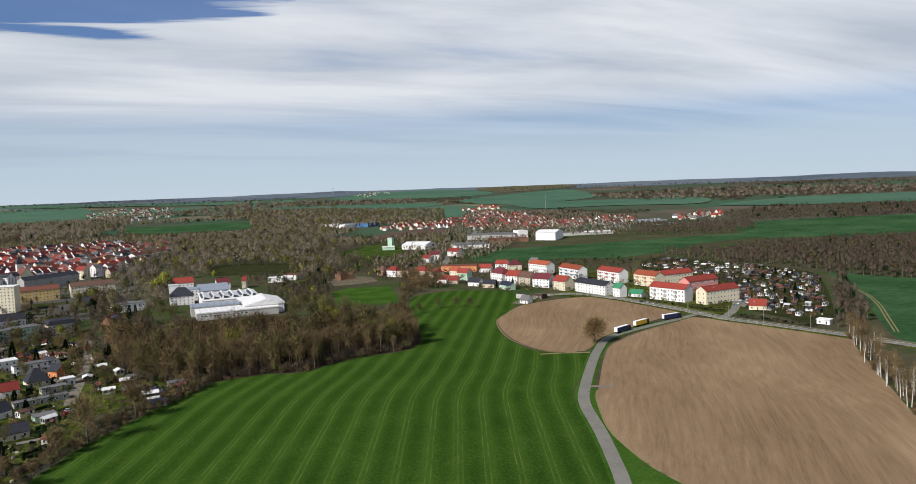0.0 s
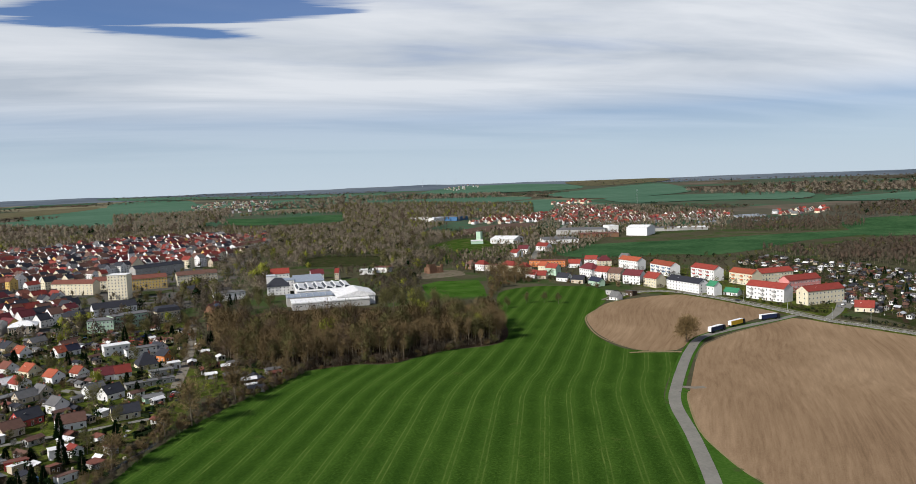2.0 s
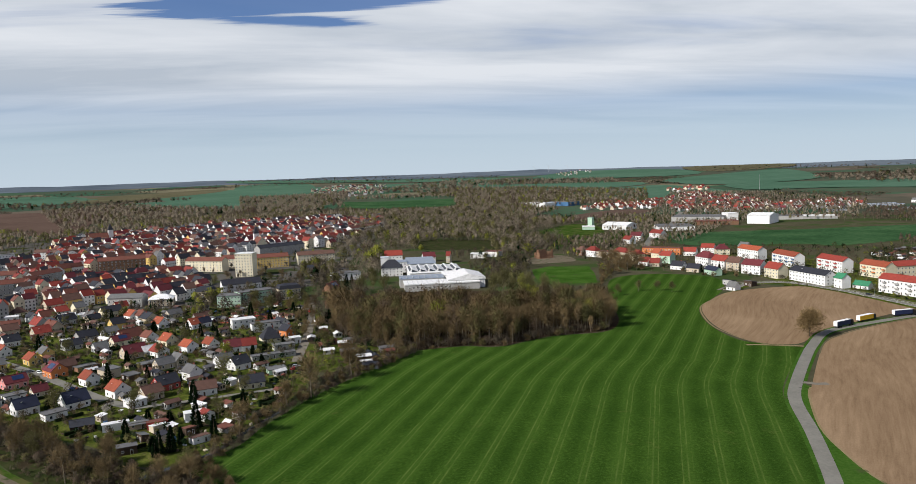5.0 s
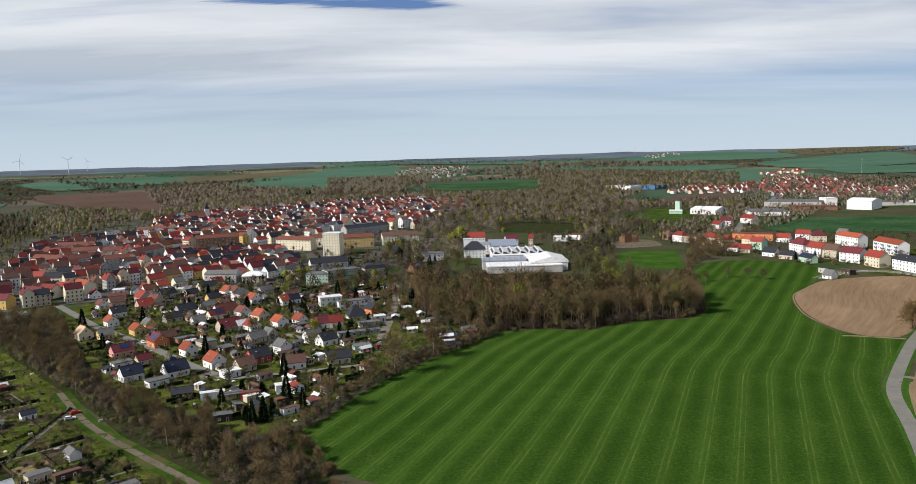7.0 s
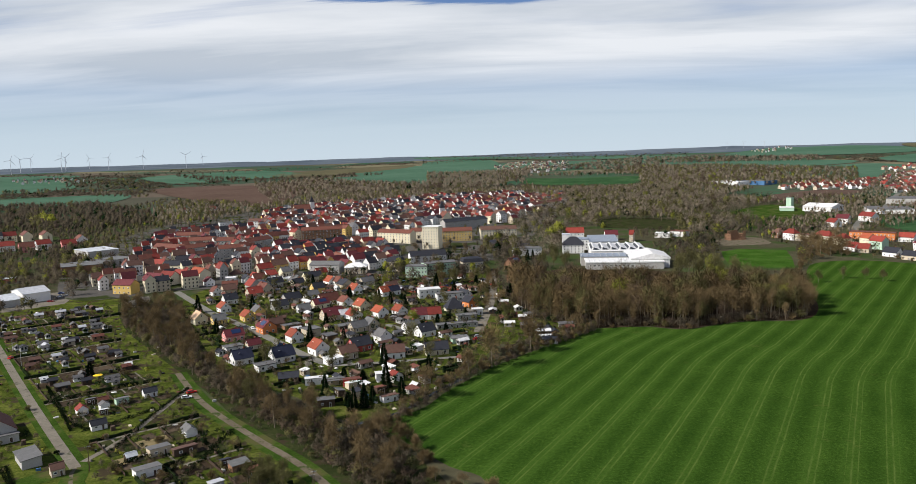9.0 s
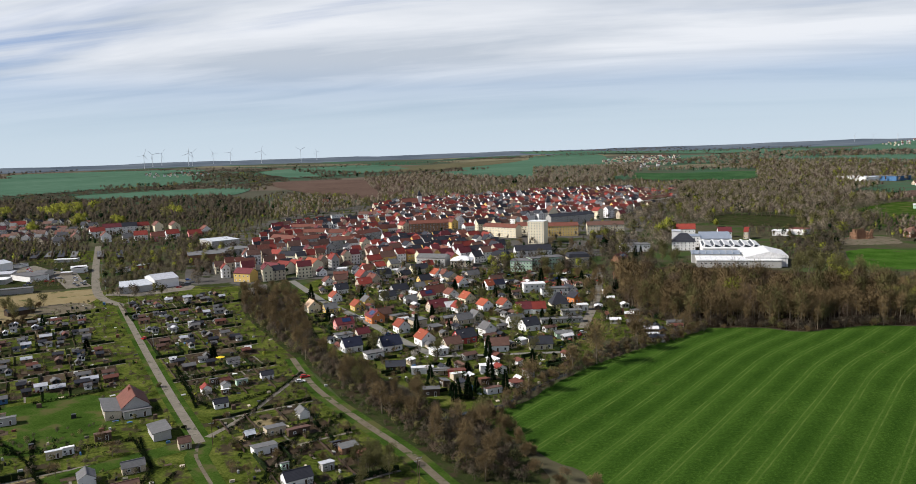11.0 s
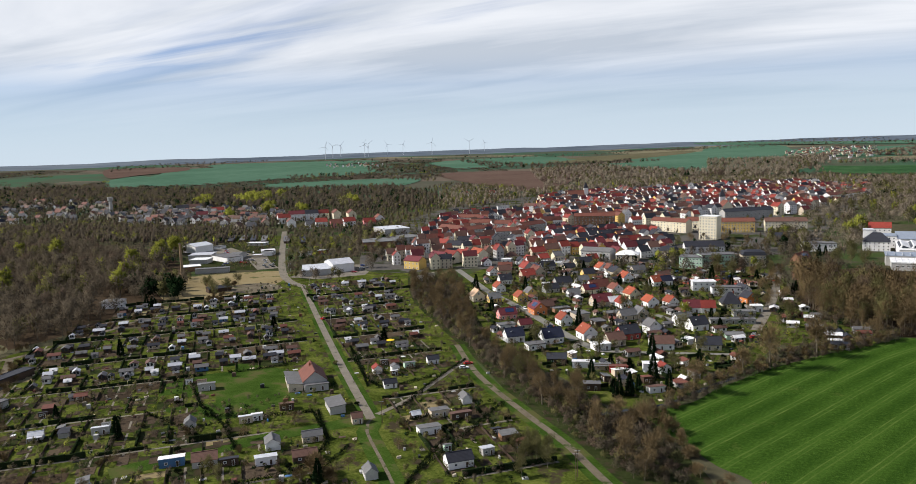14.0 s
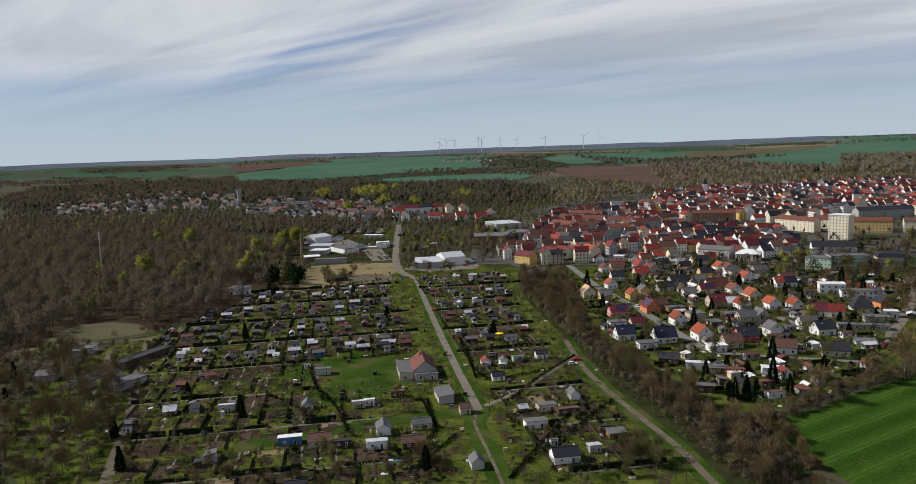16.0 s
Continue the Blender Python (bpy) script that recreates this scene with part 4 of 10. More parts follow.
KINDS = {
    "bare": [broadleaf(i, 17 + i % 3, 5.2 + 0.5 * (i % 2), 4.0, 1150, TWIG, (1.0, 2.4), 0.2) for i in range(5)],
    "slim": [broadleaf(20 + i, 18 + i, 3.2, 5.5, 820, TWIG, (1.0, 2.3), 0.18, 12) for i in range(3)],
    "olive": [broadleaf(30 + i, 15 + i, 5.0, 3.0, 1150, BUD_DULL, (0.5, 1.1), 0.42) for i in range(3)],
    "yellow": [broadleaf(40 + i, 13 + i, 4.4, 2.5, 1500, BUD, (0.45, 0.9), 0.5) for i in range(2)],
    "fruit": [broadleaf(50 + i, 5.0 + 0.6 * i, 2.4, 1.3, 480, TWIG, (0.4, 1.1), 0.1, 10) for i in range(3)],
    "blossom": [broadleaf(60, 5.5, 2.8, 1.2, 500, BLOSSOM, (0.3, 0.6), 0.4, 10)],
    "birch": [broadleaf(70 + i, 16 + i, 2.6, 5.0, 520, TWIG, (0.9, 2.0), 0.13, 12, BIRCH, 0.24, -0.2) for i in range(3)],
    "conifer": [conifer(80, 10, 2.3), conifer(81, 13, 3.0), conifer(82, 8, 2.6)],
    "bush": [bush(90 + i, 3.6 + 0.5 * i, 2.6, 750, TWIG, (0.6, 1.5), 0.15) for i in range(3)],
    "green_bush": [bush(95 + i, 2.4, 1.9, 420, BUD_DULL if i else HEDGE, (0.3, 0.6), 0.35) for i in range(2)],
    "wide": [broadleaf(99, 14.5, 6.6, 1.4, 4200, TAN, (0.8, 1.8), 0.22, 34)],
}
TREE_WORDS = {
    "bare": ("tree", "leafless grey-brown deciduous tree in early spring", "tree"),
    "slim": ("tree", "tall slim leafless tree of the wood", "tree"),
    "olive": ("tree", "tree with dull olive-green opening buds", "tree"),
    "yellow": ("tree", "tree with bright yellow-green spring leaves", "tree"),
    "fruit": ("fruit_tree", "small bare fruit tree on garden grass", "tree"),
    "blossom": ("fruit_tree", "small tree in white spring blossom", "tree"),
    "birch": ("birch_tree", "bare birch with a white trunk", "tree"),
    "conifer": ("conifer", "dark green pointed conifer", "tree"),
    "bush": ("bush", "leafless brown bush of the hedge", "bush"),
    "green_bush": ("bush", "rounded green garden bush", "bush"),
    "wide": ("tree", "broad solitary budding tree beside the lane", "tree"),
}


def plant(kind, x, y, s=1.0, group=""):
    trunk, crown = KINDS[kind][int(RNG.integers(len(KINDS[kind])))]
    name, label, cat = TREE_WORDS[kind]
    ob = tagged(new(name, trunk), label, cat, group)
    part("crown", crown, ob)
    return at(ob, x, y, None, RNG.uniform(0, 360), s)


def scatter(poly, gap, rng, jitter=0.42):
    xs, ys = [p[0] for p in poly], [p[1] for p in poly]
    out = []
    x = min(xs)
    while x < max(xs):
        y = min(ys)
        while y < max(ys):
            q = (x + rng.uniform(-jitter, jitter) * gap, y + rng.uniform(-jitter, jitter) * gap)
            if inside(*q, poly):
                out.append(q)
            y += gap
        x += gap
    return out


def off_road(pts):
    return [q for q in pts if clear(*q)]


def grove(poly, gap, mixture, low=0.75, high=1.15, seed=1, group="trees of the wood"):
    rng = np.random.default_rng(seed)
    kinds, weights = list(mixture), np.array(list(mixture.values()), float)
    for x, y in off_road(scatter(poly, gap, rng)):
        plant(kinds[int(rng.choice(len(kinds), p=weights / weights.sum()))], x, y, rng.uniform(low, high), group)


def row(pts, gap, mixture, spread=1.5, low=0.6, high=1.1, seed=1, group="trees of the hedge", skip=0.0):
    rng = np.random.default_rng(seed)
    kinds, weights = list(mixture), np.array(list(mixture.values()), float)
    for x, y in smooth(pts, False, gap):
        if rng.uniform() >= skip:
            k = kinds[int(rng.choice(len(kinds), p=weights / weights.sum()))]
            plant(k, x + rng.normal() * spread, y + rng.normal() * spread, rng.uniform(low, high), group)


def loose_mesh(name, tri, out, idx, mats):
    """Separate triangles, turned and shaded to follow the roundness of their crown; out: a direction for each corner."""
    a, b, c = tri[:, 0], tri[:, 1], tri[:, 2]
    geo = np.cross(b - a, c - a)
    geo /= np.linalg.norm(geo, axis=1, keepdims=True) + 1e-9
    flip = (geo * out.sum(1)).sum(1) < 0
    tri[flip], out[flip] = tri[flip][:, ::-1], out[flip][:, ::-1]
    geo[flip] *= -1
    nor = out + 0.15 * geo[:, None, :]
    nor /= np.linalg.norm(nor, axis=2, keepdims=True) + 1e-9
    me = bpy.data.meshes.new(name)
    k = len(tri)
    me.vertices.add(3 * k), me.loops.add(3 * k), me.polygons.add(k)
    me.vertices.foreach_set("co", tri.ravel())
    me.loops.foreach_set("vertex_index", np.arange(3 * k))
    me.polygons.foreach_set("loop_start", np.arange(0, 3 * k, 3))
    for q in mats:
        me.materials.append(q)
    me.polygons.foreach_set("material_index", idx)
    me.update(calc_edges=True)
    me.normals_split_custom_set_from_vertices(nor.reshape(-1, 3))
    return me


def ico():
    bm = bmesh.new()
    bmesh.ops.create_icosphere(bm, subdivisions=1, radius=1.0)
    v = np.array([q.co for q in bm.verts])
    f = np.array([[q.index for q in p.verts] for p in bm.faces])
    bm.free()
    return v, f


ICO_V, ICO_F = ico()


def far_wood(name, poly, gap, label, tall=14.0, mix=(0.62, 0.2, 0.1, 0.03, 0.05), seed=1, n=90, coarse=1.0, fine=1.5, keep=1.0, clumps=True, pts=None, bare=None):
    """Woodland too far to count: ragged crowns of loose twigs on thin trunks, all one thing."""
    rng = np.random.default_rng(seed)
    far = clumps and math.hypot(*poly[0]) > 1050
    pts = pts or [q for q in scatter(poly, gap * (0.76 if far else 1.0), rng, 0.5) if (gap > 20 or clear(*q)) and not any(inside(*q, p) for p in GLADES)]
    if keep < 1.0:
        pts = [q for q in pts if noise.noise((q[0] * 0.012, q[1] * 0.012, seed * 3.1)) + rng.uniform(-0.25, 0.25) < (keep - 0.5) * 1.2]
    if not pts:
        return None
    xy = np.array(pts)
    thin = min(1.0, max(0.3, 620.0 / float(np.hypot(xy[:, 0], xy[:, 1]).mean())))
    lump = thin < 0.64 and clumps and mix[3] < 0.5
    n = max(34, int(n * 0.36)) if lump else int(n * thin)
    m = len(xy)
    z0 = np.array([rise(*q) for q in pts])
    h = tall * (rng.uniform(0.72, 1.1, m) if lump else rng.uniform(0.6, 1.2, m))
    w = h * rng.uniform(0.22, 0.34, m) * coarse * (0.74 if lump else 1.0)
    kind = rng.choice(5, m, p=mix)
    q = rng.normal(size=(m, n, 3))
    q /= np.linalg.norm(q, axis=2, keepdims=True)
    q *= rng.uniform(0.45, 1.0, (m, n, 1)) * (1 + 0.25 * np.sin(3 * q[:, :, :1] + 5 * q[:, :, 1:2] + xy[:, None, :1]))
    size = np.stack([w, w, h * 0.36], 1)[:, None, :]
    p = q * size + np.stack([xy[:, 0], xy[:, 1], z0 + h * 0.62], 1)[:, None, :]
    d = q + rng.normal(size=(m, n, 3)) * 0.5 + [0, 0, 0.4]
    d /= np.linalg.norm(d, axis=2, keepdims=True)
    s = np.cross(d, rng.normal(size=(m, n, 3)))
    s /= np.linalg.norm(s, axis=2, keepdims=True)
    le = (h * 0.17 * coarse / fine ** 0.3 / thin ** 0.4)[:, None, None]
    wi = (h * 0.045 * coarse / fine / thin ** 0.2 * np.where(kind > 1, 1.7, 1.0))[:, None, None]
    if lump:
        wi, le = wi * 0.5, le * 0.85
    tri = np.stack([p - s * wi, p + s * wi, p + d * le], 2).reshape(-1, 3, 3)
    out = (q / size * w[:, None, None] + [0, 0, 0.9 if lump else 0.6]).reshape(-1, 3)
    a = rng.uniform(0, math.pi, m)
    base = np.stack([xy[:, 0], xy[:, 1], z0 - 0.3], 1)
    top = base + np.stack([0 * h, 0 * h, h * 0.8 + 0.3], 1)
    stems = []
    for turn in (0, math.pi / 2):
        e = np.stack([np.cos(a + turn) * h * 0.018, np.sin(a + turn) * h * 0.018, 0 * h], 1)
        stems.append(np.stack([base - e, base + e, top], 1))
    stems = np.concatenate(stems)
    flat = np.cross(stems[:, 1] - stems[:, 0], stems[:, 2] - stems[:, 0])
    flat /= np.linalg.norm(flat, axis=1, keepdims=True)
    idx = [np.repeat(kind, n), np.full(2 * m, 5)]
    tris, outs = [tri, stems], [np.repeat(out[:, None], 3, axis=1), np.repeat(flat[:, None], 3, axis=1)]
    if lump:
        # seen from so far, the inner twigs run together into one uneven mass
        ragged = rng.uniform(0.78, 1.22, (m, len(ICO_V), 1)) * (1 + 0.2 * np.sin(4 * ICO_V[None, :, :1] + 5 * ICO_V[None, :, 1:2] + xy[:, None, :1]))
        vert = np.stack([xy[:, 0], xy[:, 1], z0 + h * 0.6], 1)[:, None, :] + ICO_V[None] * ragged * size * 0.62
        nor = np.repeat((ICO_V + [0, 0, 0.75])[None], m, axis=0)
        tris.append(vert[:, ICO_F].reshape(-1, 3, 3)), outs.append(nor[:, ICO_F].reshape(-1, 3, 3))
        idx.append(np.repeat(kind, len(ICO_F)))
    me = loose_mesh(name, np.concatenate(tris), np.concatenate(outs), np.concatenate(idx).astype(np.int32), [bare or TWIG_DARK, TWIG_RED, BUD_DULL, BUD, NEEDLE, BARK])
    return tagged(new(name, me), label, "wood", kind="stuff")


# clearings that stay free of trees
GLADES = [[(-483.3, 365.7), (-467.7, 382.9), (-416.2, 342.5), (-435.4, 327.9)], [(-25.2, 2321.6), (340.2, 2287), (259.4, 1753.1), (26, 1777.9)], [(94.3, 1046.5), (132.7, 1088.9), (204.2, 1034.3), (176.4, 894.3), (104.2, 917.1), (92.9, 949.4)], [(-420, 181.7), (-456.2, 223), (-452.7, 247.4), (-424.3, 255.9), (-387.6, 235.1), (-395.4, 210.7), (-402.2, 188.4)], [(-615.9, 631.1), (-640.2, 669.1), (-598.6, 657.3), (-552.1, 650.7), (-431.4, 509.8), (-483.7, 489.1), (-545.2, 547.9)], [(-410, 520), (-398, 548), (-374.6, 560.5), (-346.2, 496.8), (-393.9, 482.4)],
        [(196.8, 776.7), (257.8, 774.3), (222.7, 622.4), (174.6, 631)],
        [(268, 1060), (300, 1150), (392, 1265), (425, 1200), (378, 1036), (330, 1000)], [(345, 1400), (468, 1580), (565, 1540), (520, 1400), (430, 1300)], [(200, 790), (222, 870), (250, 850), (244, 790)],
        [(-259, 244), (-227, 211), (-200, 237), (-232, 271)], [(-176, 256), (-152, 232), (-153, 300), (-166, 270)], [(-176, 222), (-156, 202), (-144, 214), (-160, 232)], [(-522, 452), (-480, 460), (-458, 492), (-520, 562), (-588, 612), (-622, 592), (-560, 512)]]

# the wood between field and factory
WOOD = [(-11.4, 517.5), (-3.9, 458.7), (20, 427.4), (39.8, 419.7), (66, 424.3), (86.9, 417.8), (121.9, 433.6), (161, 441.7), (180.7, 491.4), (172.3, 522.2), (116.5, 558.7), (72.9, 567.9), (18.9, 579.2)]
FRONT = [(-11.4, 517.5), (-3.9, 458.7), (20, 427.4), (39.8, 419.7), (66, 424.3), (86.9, 417.8), (121.9, 433.6), (161, 441.7), (176.4, 479.8), (131.8, 468.6), (95.5, 458.6), (72.4, 464.6), (43.8, 459), (22.3, 469.9)]
grove(FRONT, 7.6, {"slim": 5, "bare": 6, "olive": 1.0, "bush": 0.8}, 0.8, 1.1, 3)
far_wood("wood", [(-14.2, 533.6), (22.6, 475.3), (44.3, 464.2), (73.2, 469.9), (96.6, 463.8), (133.3, 474), (178.5, 485.5), (178.4, 493.9), (166, 502.9), (109.1, 523.1), (67.7, 529), (17.2, 534.4), (-11.8, 544.8)], 7.2,
         "dense leafless wood behind its front trees", 19, (0.62, 0.16, 0.21, 0.01, 0.0), 103, 820, 0.92, 7.0, bare=TWIG)
far_wood("wood", FRONT, 8.0, "leafless twigs of the wood's front", 19, (0.6, 0.12, 0.26, 0.02, 0.0), 104, 520, 0.85, 7.0, bare=TWIG)
row([(-2.1, 453.3), (19.9, 424.4), (39.6, 416.8), (65.5, 421.4), (86.3, 415), (121.1, 430.5), (159.2, 438.6)], 8.5, {"bush": 2, "slim": 2}, 1.5, 0.5, 0.95, 4)
for q in ((125.6, 513), (143.4, 601.4), (143.2, 468.4), (13.3, 519.3), (152, 505), (160, 498), (133, 548)):
    plant("yellow", *q, 1.15, "trees of the wood")
for q, k in (((137, 562), 1.45), ((124, 588), 1.5), ((149, 548), 1.35), ((114, 571), 1.4), ((152, 520), 1.25), ((160, 476), 1.2), ((150, 492), 1.3), ((168, 488), 1.15)):
    plant("olive", *q, k, "trees of the wood")
for q in ((129.3, 575.1), (138.2, 546.4), (60.3, 537.6), (10.8, 631.2), (30.6, 626.7), (22.7, 680.3)):
    plant("olive", *q, 1.1, "trees of the wood")
# hedge along the ditch of the green field
EDGE = [(-59.6, 238.8), (-52.3, 262.7), (-42.8, 286.1), (-35.8, 306.7), (-17.5, 342), (5.2, 375.6), (30.3, 405.7), (39.7, 418.3)]
row(EDGE, 5.5, {"bush": 3, "fruit": 3, "bare": 1.0}, 1.6, 0.7, 1.15, 5)
row([(x - 5, y + 3) for x, y in EDGE], 6.0, {"bush": 5, "bare": 0.7, "olive": 0.5, "fruit": 1}, 2.0, 0.6, 1.0, 6)
row([(-52, 255.2), (-42.3, 242.3), (-30.1, 224.2), (-18, 208.6)], 4.5, {"bush": 5, "fruit": 2}, 2.2, 0.8, 1.3, 8)
# thicket beside the track
BELT = [(-288.9, 497.9), (-247.4, 494.8), (-179.7, 380.2), (-147.9, 330), (-136.9, 318.7), (-93.5, 284.1), (-70.3, 262.5), (-57.5, 255.6), (-44.1, 235), (-30, 210), (-45, 205.9), (-58.5, 216.5), (-74.6, 237.7), (-102.3, 265.4), (-141.3, 307.7), (-197.6, 369.3), (-252.6, 433.3)]
grove(BELT, 9.0, {"bare": 4.0, "fruit": 1, "olive": 0.7, "slim": 1.2}, 0.45, 0.75, 9, "trees of the thicket")
far_wood("thicket", BELT, 3.1, "dense leafless brown scrub beside the track", 4.2, (0.6, 0.25, 0.15, 0.0, 0.0), 109, 170, 1.5, 2.6)
far_wood("thicket", [(-61.8, 232.2), (-53.6, 258.4), (-43.1, 279.6), (-36.2, 299.3), (-18.5, 333.7), (3.5, 365.7), (27.9, 395.4), (37.6, 410), (36.8, 423.1), (28, 418.7), (2.4, 391.7), (-20.9, 355.4), (-39.5, 318.3), (-47.5, 294.9), (-58, 270.3), (-68, 242.1)], 3.4,
         "leafless brown scrub along the ditch", 3.6, (0.6, 0.2, 0.2, 0.0, 0.0), 110, 170, 1.5, 2.6)
for q in ((-79.5, 208.5), (-77.4, 213.8), (-82.4, 205.5), (-79.1, 210.6), (-84.8, 215.2)):
    plant("olive", *q, 0.55, "trees of the thicket")
for q in ((-268, 488.9), (-268.1, 475.3)):
    plant("blossom", *q, 1.6, "trees of the thicket")
far_wood("thicket", [(-144.6, 303), (-125.5, 281.1), (-99.7, 255), (-75.8, 231.3), (-55.2, 207.2), (-51.5, 210.8), (-74.6, 237.7), (-102.3, 265.4), (-134.2, 298), (-145.9, 314.6)], 4.0, "low brown scrub beside the track", 2.4, (0.55, 0.2, 0.25, 0.0, 0.0), 111, 110, 1.5, 2.4)
# lone tree at the lane, and young trees on the grass
plant("wide", 259.4, 386.1, 1.2)
for q in ((208.3, 551.9), (230.7, 566.1), (244.9, 562.7), (253, 552.9)):
    plant("olive", *q, 0.62, "young trees on the grass")
row([(393.9, 315.1), (366.5, 286.2), (331.8, 248.4), (292.4, 204.3), (253.1, 162.5)], 4.2, {"birch": 5, "slim": 1, "bush": 2}, 1.6, 0.75, 1.05, 11, "row of birches")
row([(400.4, 319), (357.5, 270.7), (321.1, 230.3), (287.3, 193.2)], 6.0, {"birch": 3, "bush": 3}, 2.5, 0.6, 0.95, 12, "row of birches")
# bushes behind the pasture and below the row of houses
grove([(209.4, 593.1), (237.4, 654.8), (263.1, 683.2), (284.3, 681.8), (299.9, 751), (267.2, 753.6), (237.3, 678.8)], 6.0, {"bush": 4, "fruit": 2, "bare": 1, "blossom": 0.3}, 0.7, 1.2, 13, "bushes below the houses")
row([(324.9, 622.8), (337.3, 622.7), (340, 610.6)], 5, {"bush": 3, "fruit": 1}, 2, 0.8, 1.1, 14, "bushes below the houses")
row([(289.5, 672.1), (314.6, 651.6), (320.6, 626.4)], 7, {"bush": 3, "fruit": 2, "conifer": 0.5}, 2, 0.5, 0.8, 15, "bushes below the houses")

# woods beyond
far_wood("far_wood", [(403.2, 334.9), (610.1, 500.4), (645.3, 551), (644.5, 627.4), (617.8, 653), (718.8, 748.5), (830.8, 775.9), (1023.9, 707.3), (1164.7, 640.1), (707.1, 389.6), (649.3, 449.7), (630.8, 511.9), (499.3, 390.9), (440.3, 332.5), (401.1, 320.7)], 8.5,
         "leafless brown wood behind the allotments", 14, (0.5, 0.4, 0.08, 0.0, 0.02), 21, 190, 1.0, 2.0)
far_wood("far_wood", [(628.3, 754.8), (622.3, 648.7), (662, 644.4), (735.1, 754.9), (658, 813.9)], 9, "leafless brown wood behind the allotments", 11, (0.5, 0.4, 0.08, 0.0, 0.02), 22, 190, 1.0, 2.0)
far_wood("far_wood", [(-1204.2, 308.2), (-1049.7, 449.4), (-846, 597.6), (-602.4, 538.2), (-445.8, 397.8), (-408.4, 313.2), (-390.8, 272.3), (-401.8, 243.5), (-429.7, 174.1), (-451.4, 104.4)], 9.4, "leafless wood with a few green-yellow trees", 14, (0.8, 0.1, 0.09, 0.01, 0.0), 23, 230, 1.08, 3.2, clumps=False)
far_wood("far_wood", [(-657.3, 597.6), (-575.5, 572.5), (-434.4, 402.8), (-428, 378.5), (-590.4, 519.1)], 8, "young trees beside the straw patch", 9, (0.5, 0.1, 0.35, 0.05, 0.0), 24)
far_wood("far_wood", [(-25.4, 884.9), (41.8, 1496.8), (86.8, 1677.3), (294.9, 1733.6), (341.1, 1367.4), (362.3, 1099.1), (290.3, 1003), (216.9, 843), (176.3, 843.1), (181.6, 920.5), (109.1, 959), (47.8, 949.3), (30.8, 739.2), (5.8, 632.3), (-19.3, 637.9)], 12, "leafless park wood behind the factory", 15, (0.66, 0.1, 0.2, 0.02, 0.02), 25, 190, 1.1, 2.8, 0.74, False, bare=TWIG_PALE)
far_wood("far_wood", [(153.2, 777.5), (196, 791.7), (181.1, 722.2), (150.7, 625.4), (126.8, 644.7)], 10, "leafless trees beside the pasture", 11, (0.6, 0.1, 0.25, 0.03, 0.02), 26)
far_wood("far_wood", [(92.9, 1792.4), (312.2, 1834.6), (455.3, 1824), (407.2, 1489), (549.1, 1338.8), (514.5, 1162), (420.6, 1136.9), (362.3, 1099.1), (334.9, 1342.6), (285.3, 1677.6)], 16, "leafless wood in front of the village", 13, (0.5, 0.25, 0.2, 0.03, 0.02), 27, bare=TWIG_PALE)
far_wood("far_wood", [(-708, 1337.2), (-764.9, 1562.1), (-674.2, 1556.9), (-540.6, 1427.5), (-486.7, 1624.8), (-314.7, 1782.6), (-48.6, 1785.5), (110.2, 1991.6), (304.3, 1922.5), (330.5, 1426.7), (203.5, 869.4), (116.8, 953), (69.7, 1105.5), (82.1, 1471.6), (-43.7, 1610.2), (-376, 1458.8), (-481.1, 1332.1), (-505, 1113.4), (-546.3, 1047.7)], 17,
         "leafless wood behind the town", 14, (0.52, 0.1, 0.32, 0.04, 0.02), 28, bare=TWIG_PALE)
far_wood("far_wood", [(-1535, 1231), (-1566.7, 1418), (-1222.5, 1434.3), (-955.8, 1569.7), (-708, 1337.2), (-590.1, 1111.7), (-660.5, 1043.2), (-912.9, 1066.4), (-1120.6, 1008.8), (-1183.3, 944.5)], 17, "dark wood with yellow-green trees behind the town", 16, (0.76, 0.06, 0.1, 0.0, 0.08), 29, 110, 1.2, 1.6)
far_wood("far_wood", [(-1844.6, 803.7), (-2197.7, 1054.9), (-2032.3, 1458.8), (-1500.8, 1383), (-1238.8, 1138.9), (-1421.3, 1015), (-1434.7, 844.1), (-1518.3, 658.2)], 18, "dark wood on the town's edge", 15, (0.74, 0.06, 0.1, 0.0, 0.1), 30, 110, 1.2, 1.6)
far_wood("far_wood", [(-800.6, 1407.2), (-871.5, 1714), (-586.8, 1550.9), (-554.2, 1334.5), (-613.7, 1250)], 18, "trees among far gardens", 9, (0.5, 0.1, 0.3, 0.05, 0.05), 31)
far_wood("far_wood", [(827.5, 1102.2), (970.1, 1252.2), (1137.3, 1134), (1018.2, 988.7), (886.3, 988.5), (825.4, 1066.4)], 15, "leafless birch wood beside the wheat", 13, (0.5, 0.45, 0.05, 0.0, 0.0), 32)
far_wood("far_wood", [(1202.6, 1284.1), (1418.5, 1375.6), (1719.5, 1185.9), (1787.4, 1103.8), (1522.3, 940.5), (1458.2, 1006.1), (1148.8, 1114.9)], 20, "row of leafless woods beyond the wheat", 15, (0.7, 0.15, 0.1, 0.0, 0.05), 33, coarse=1.2)
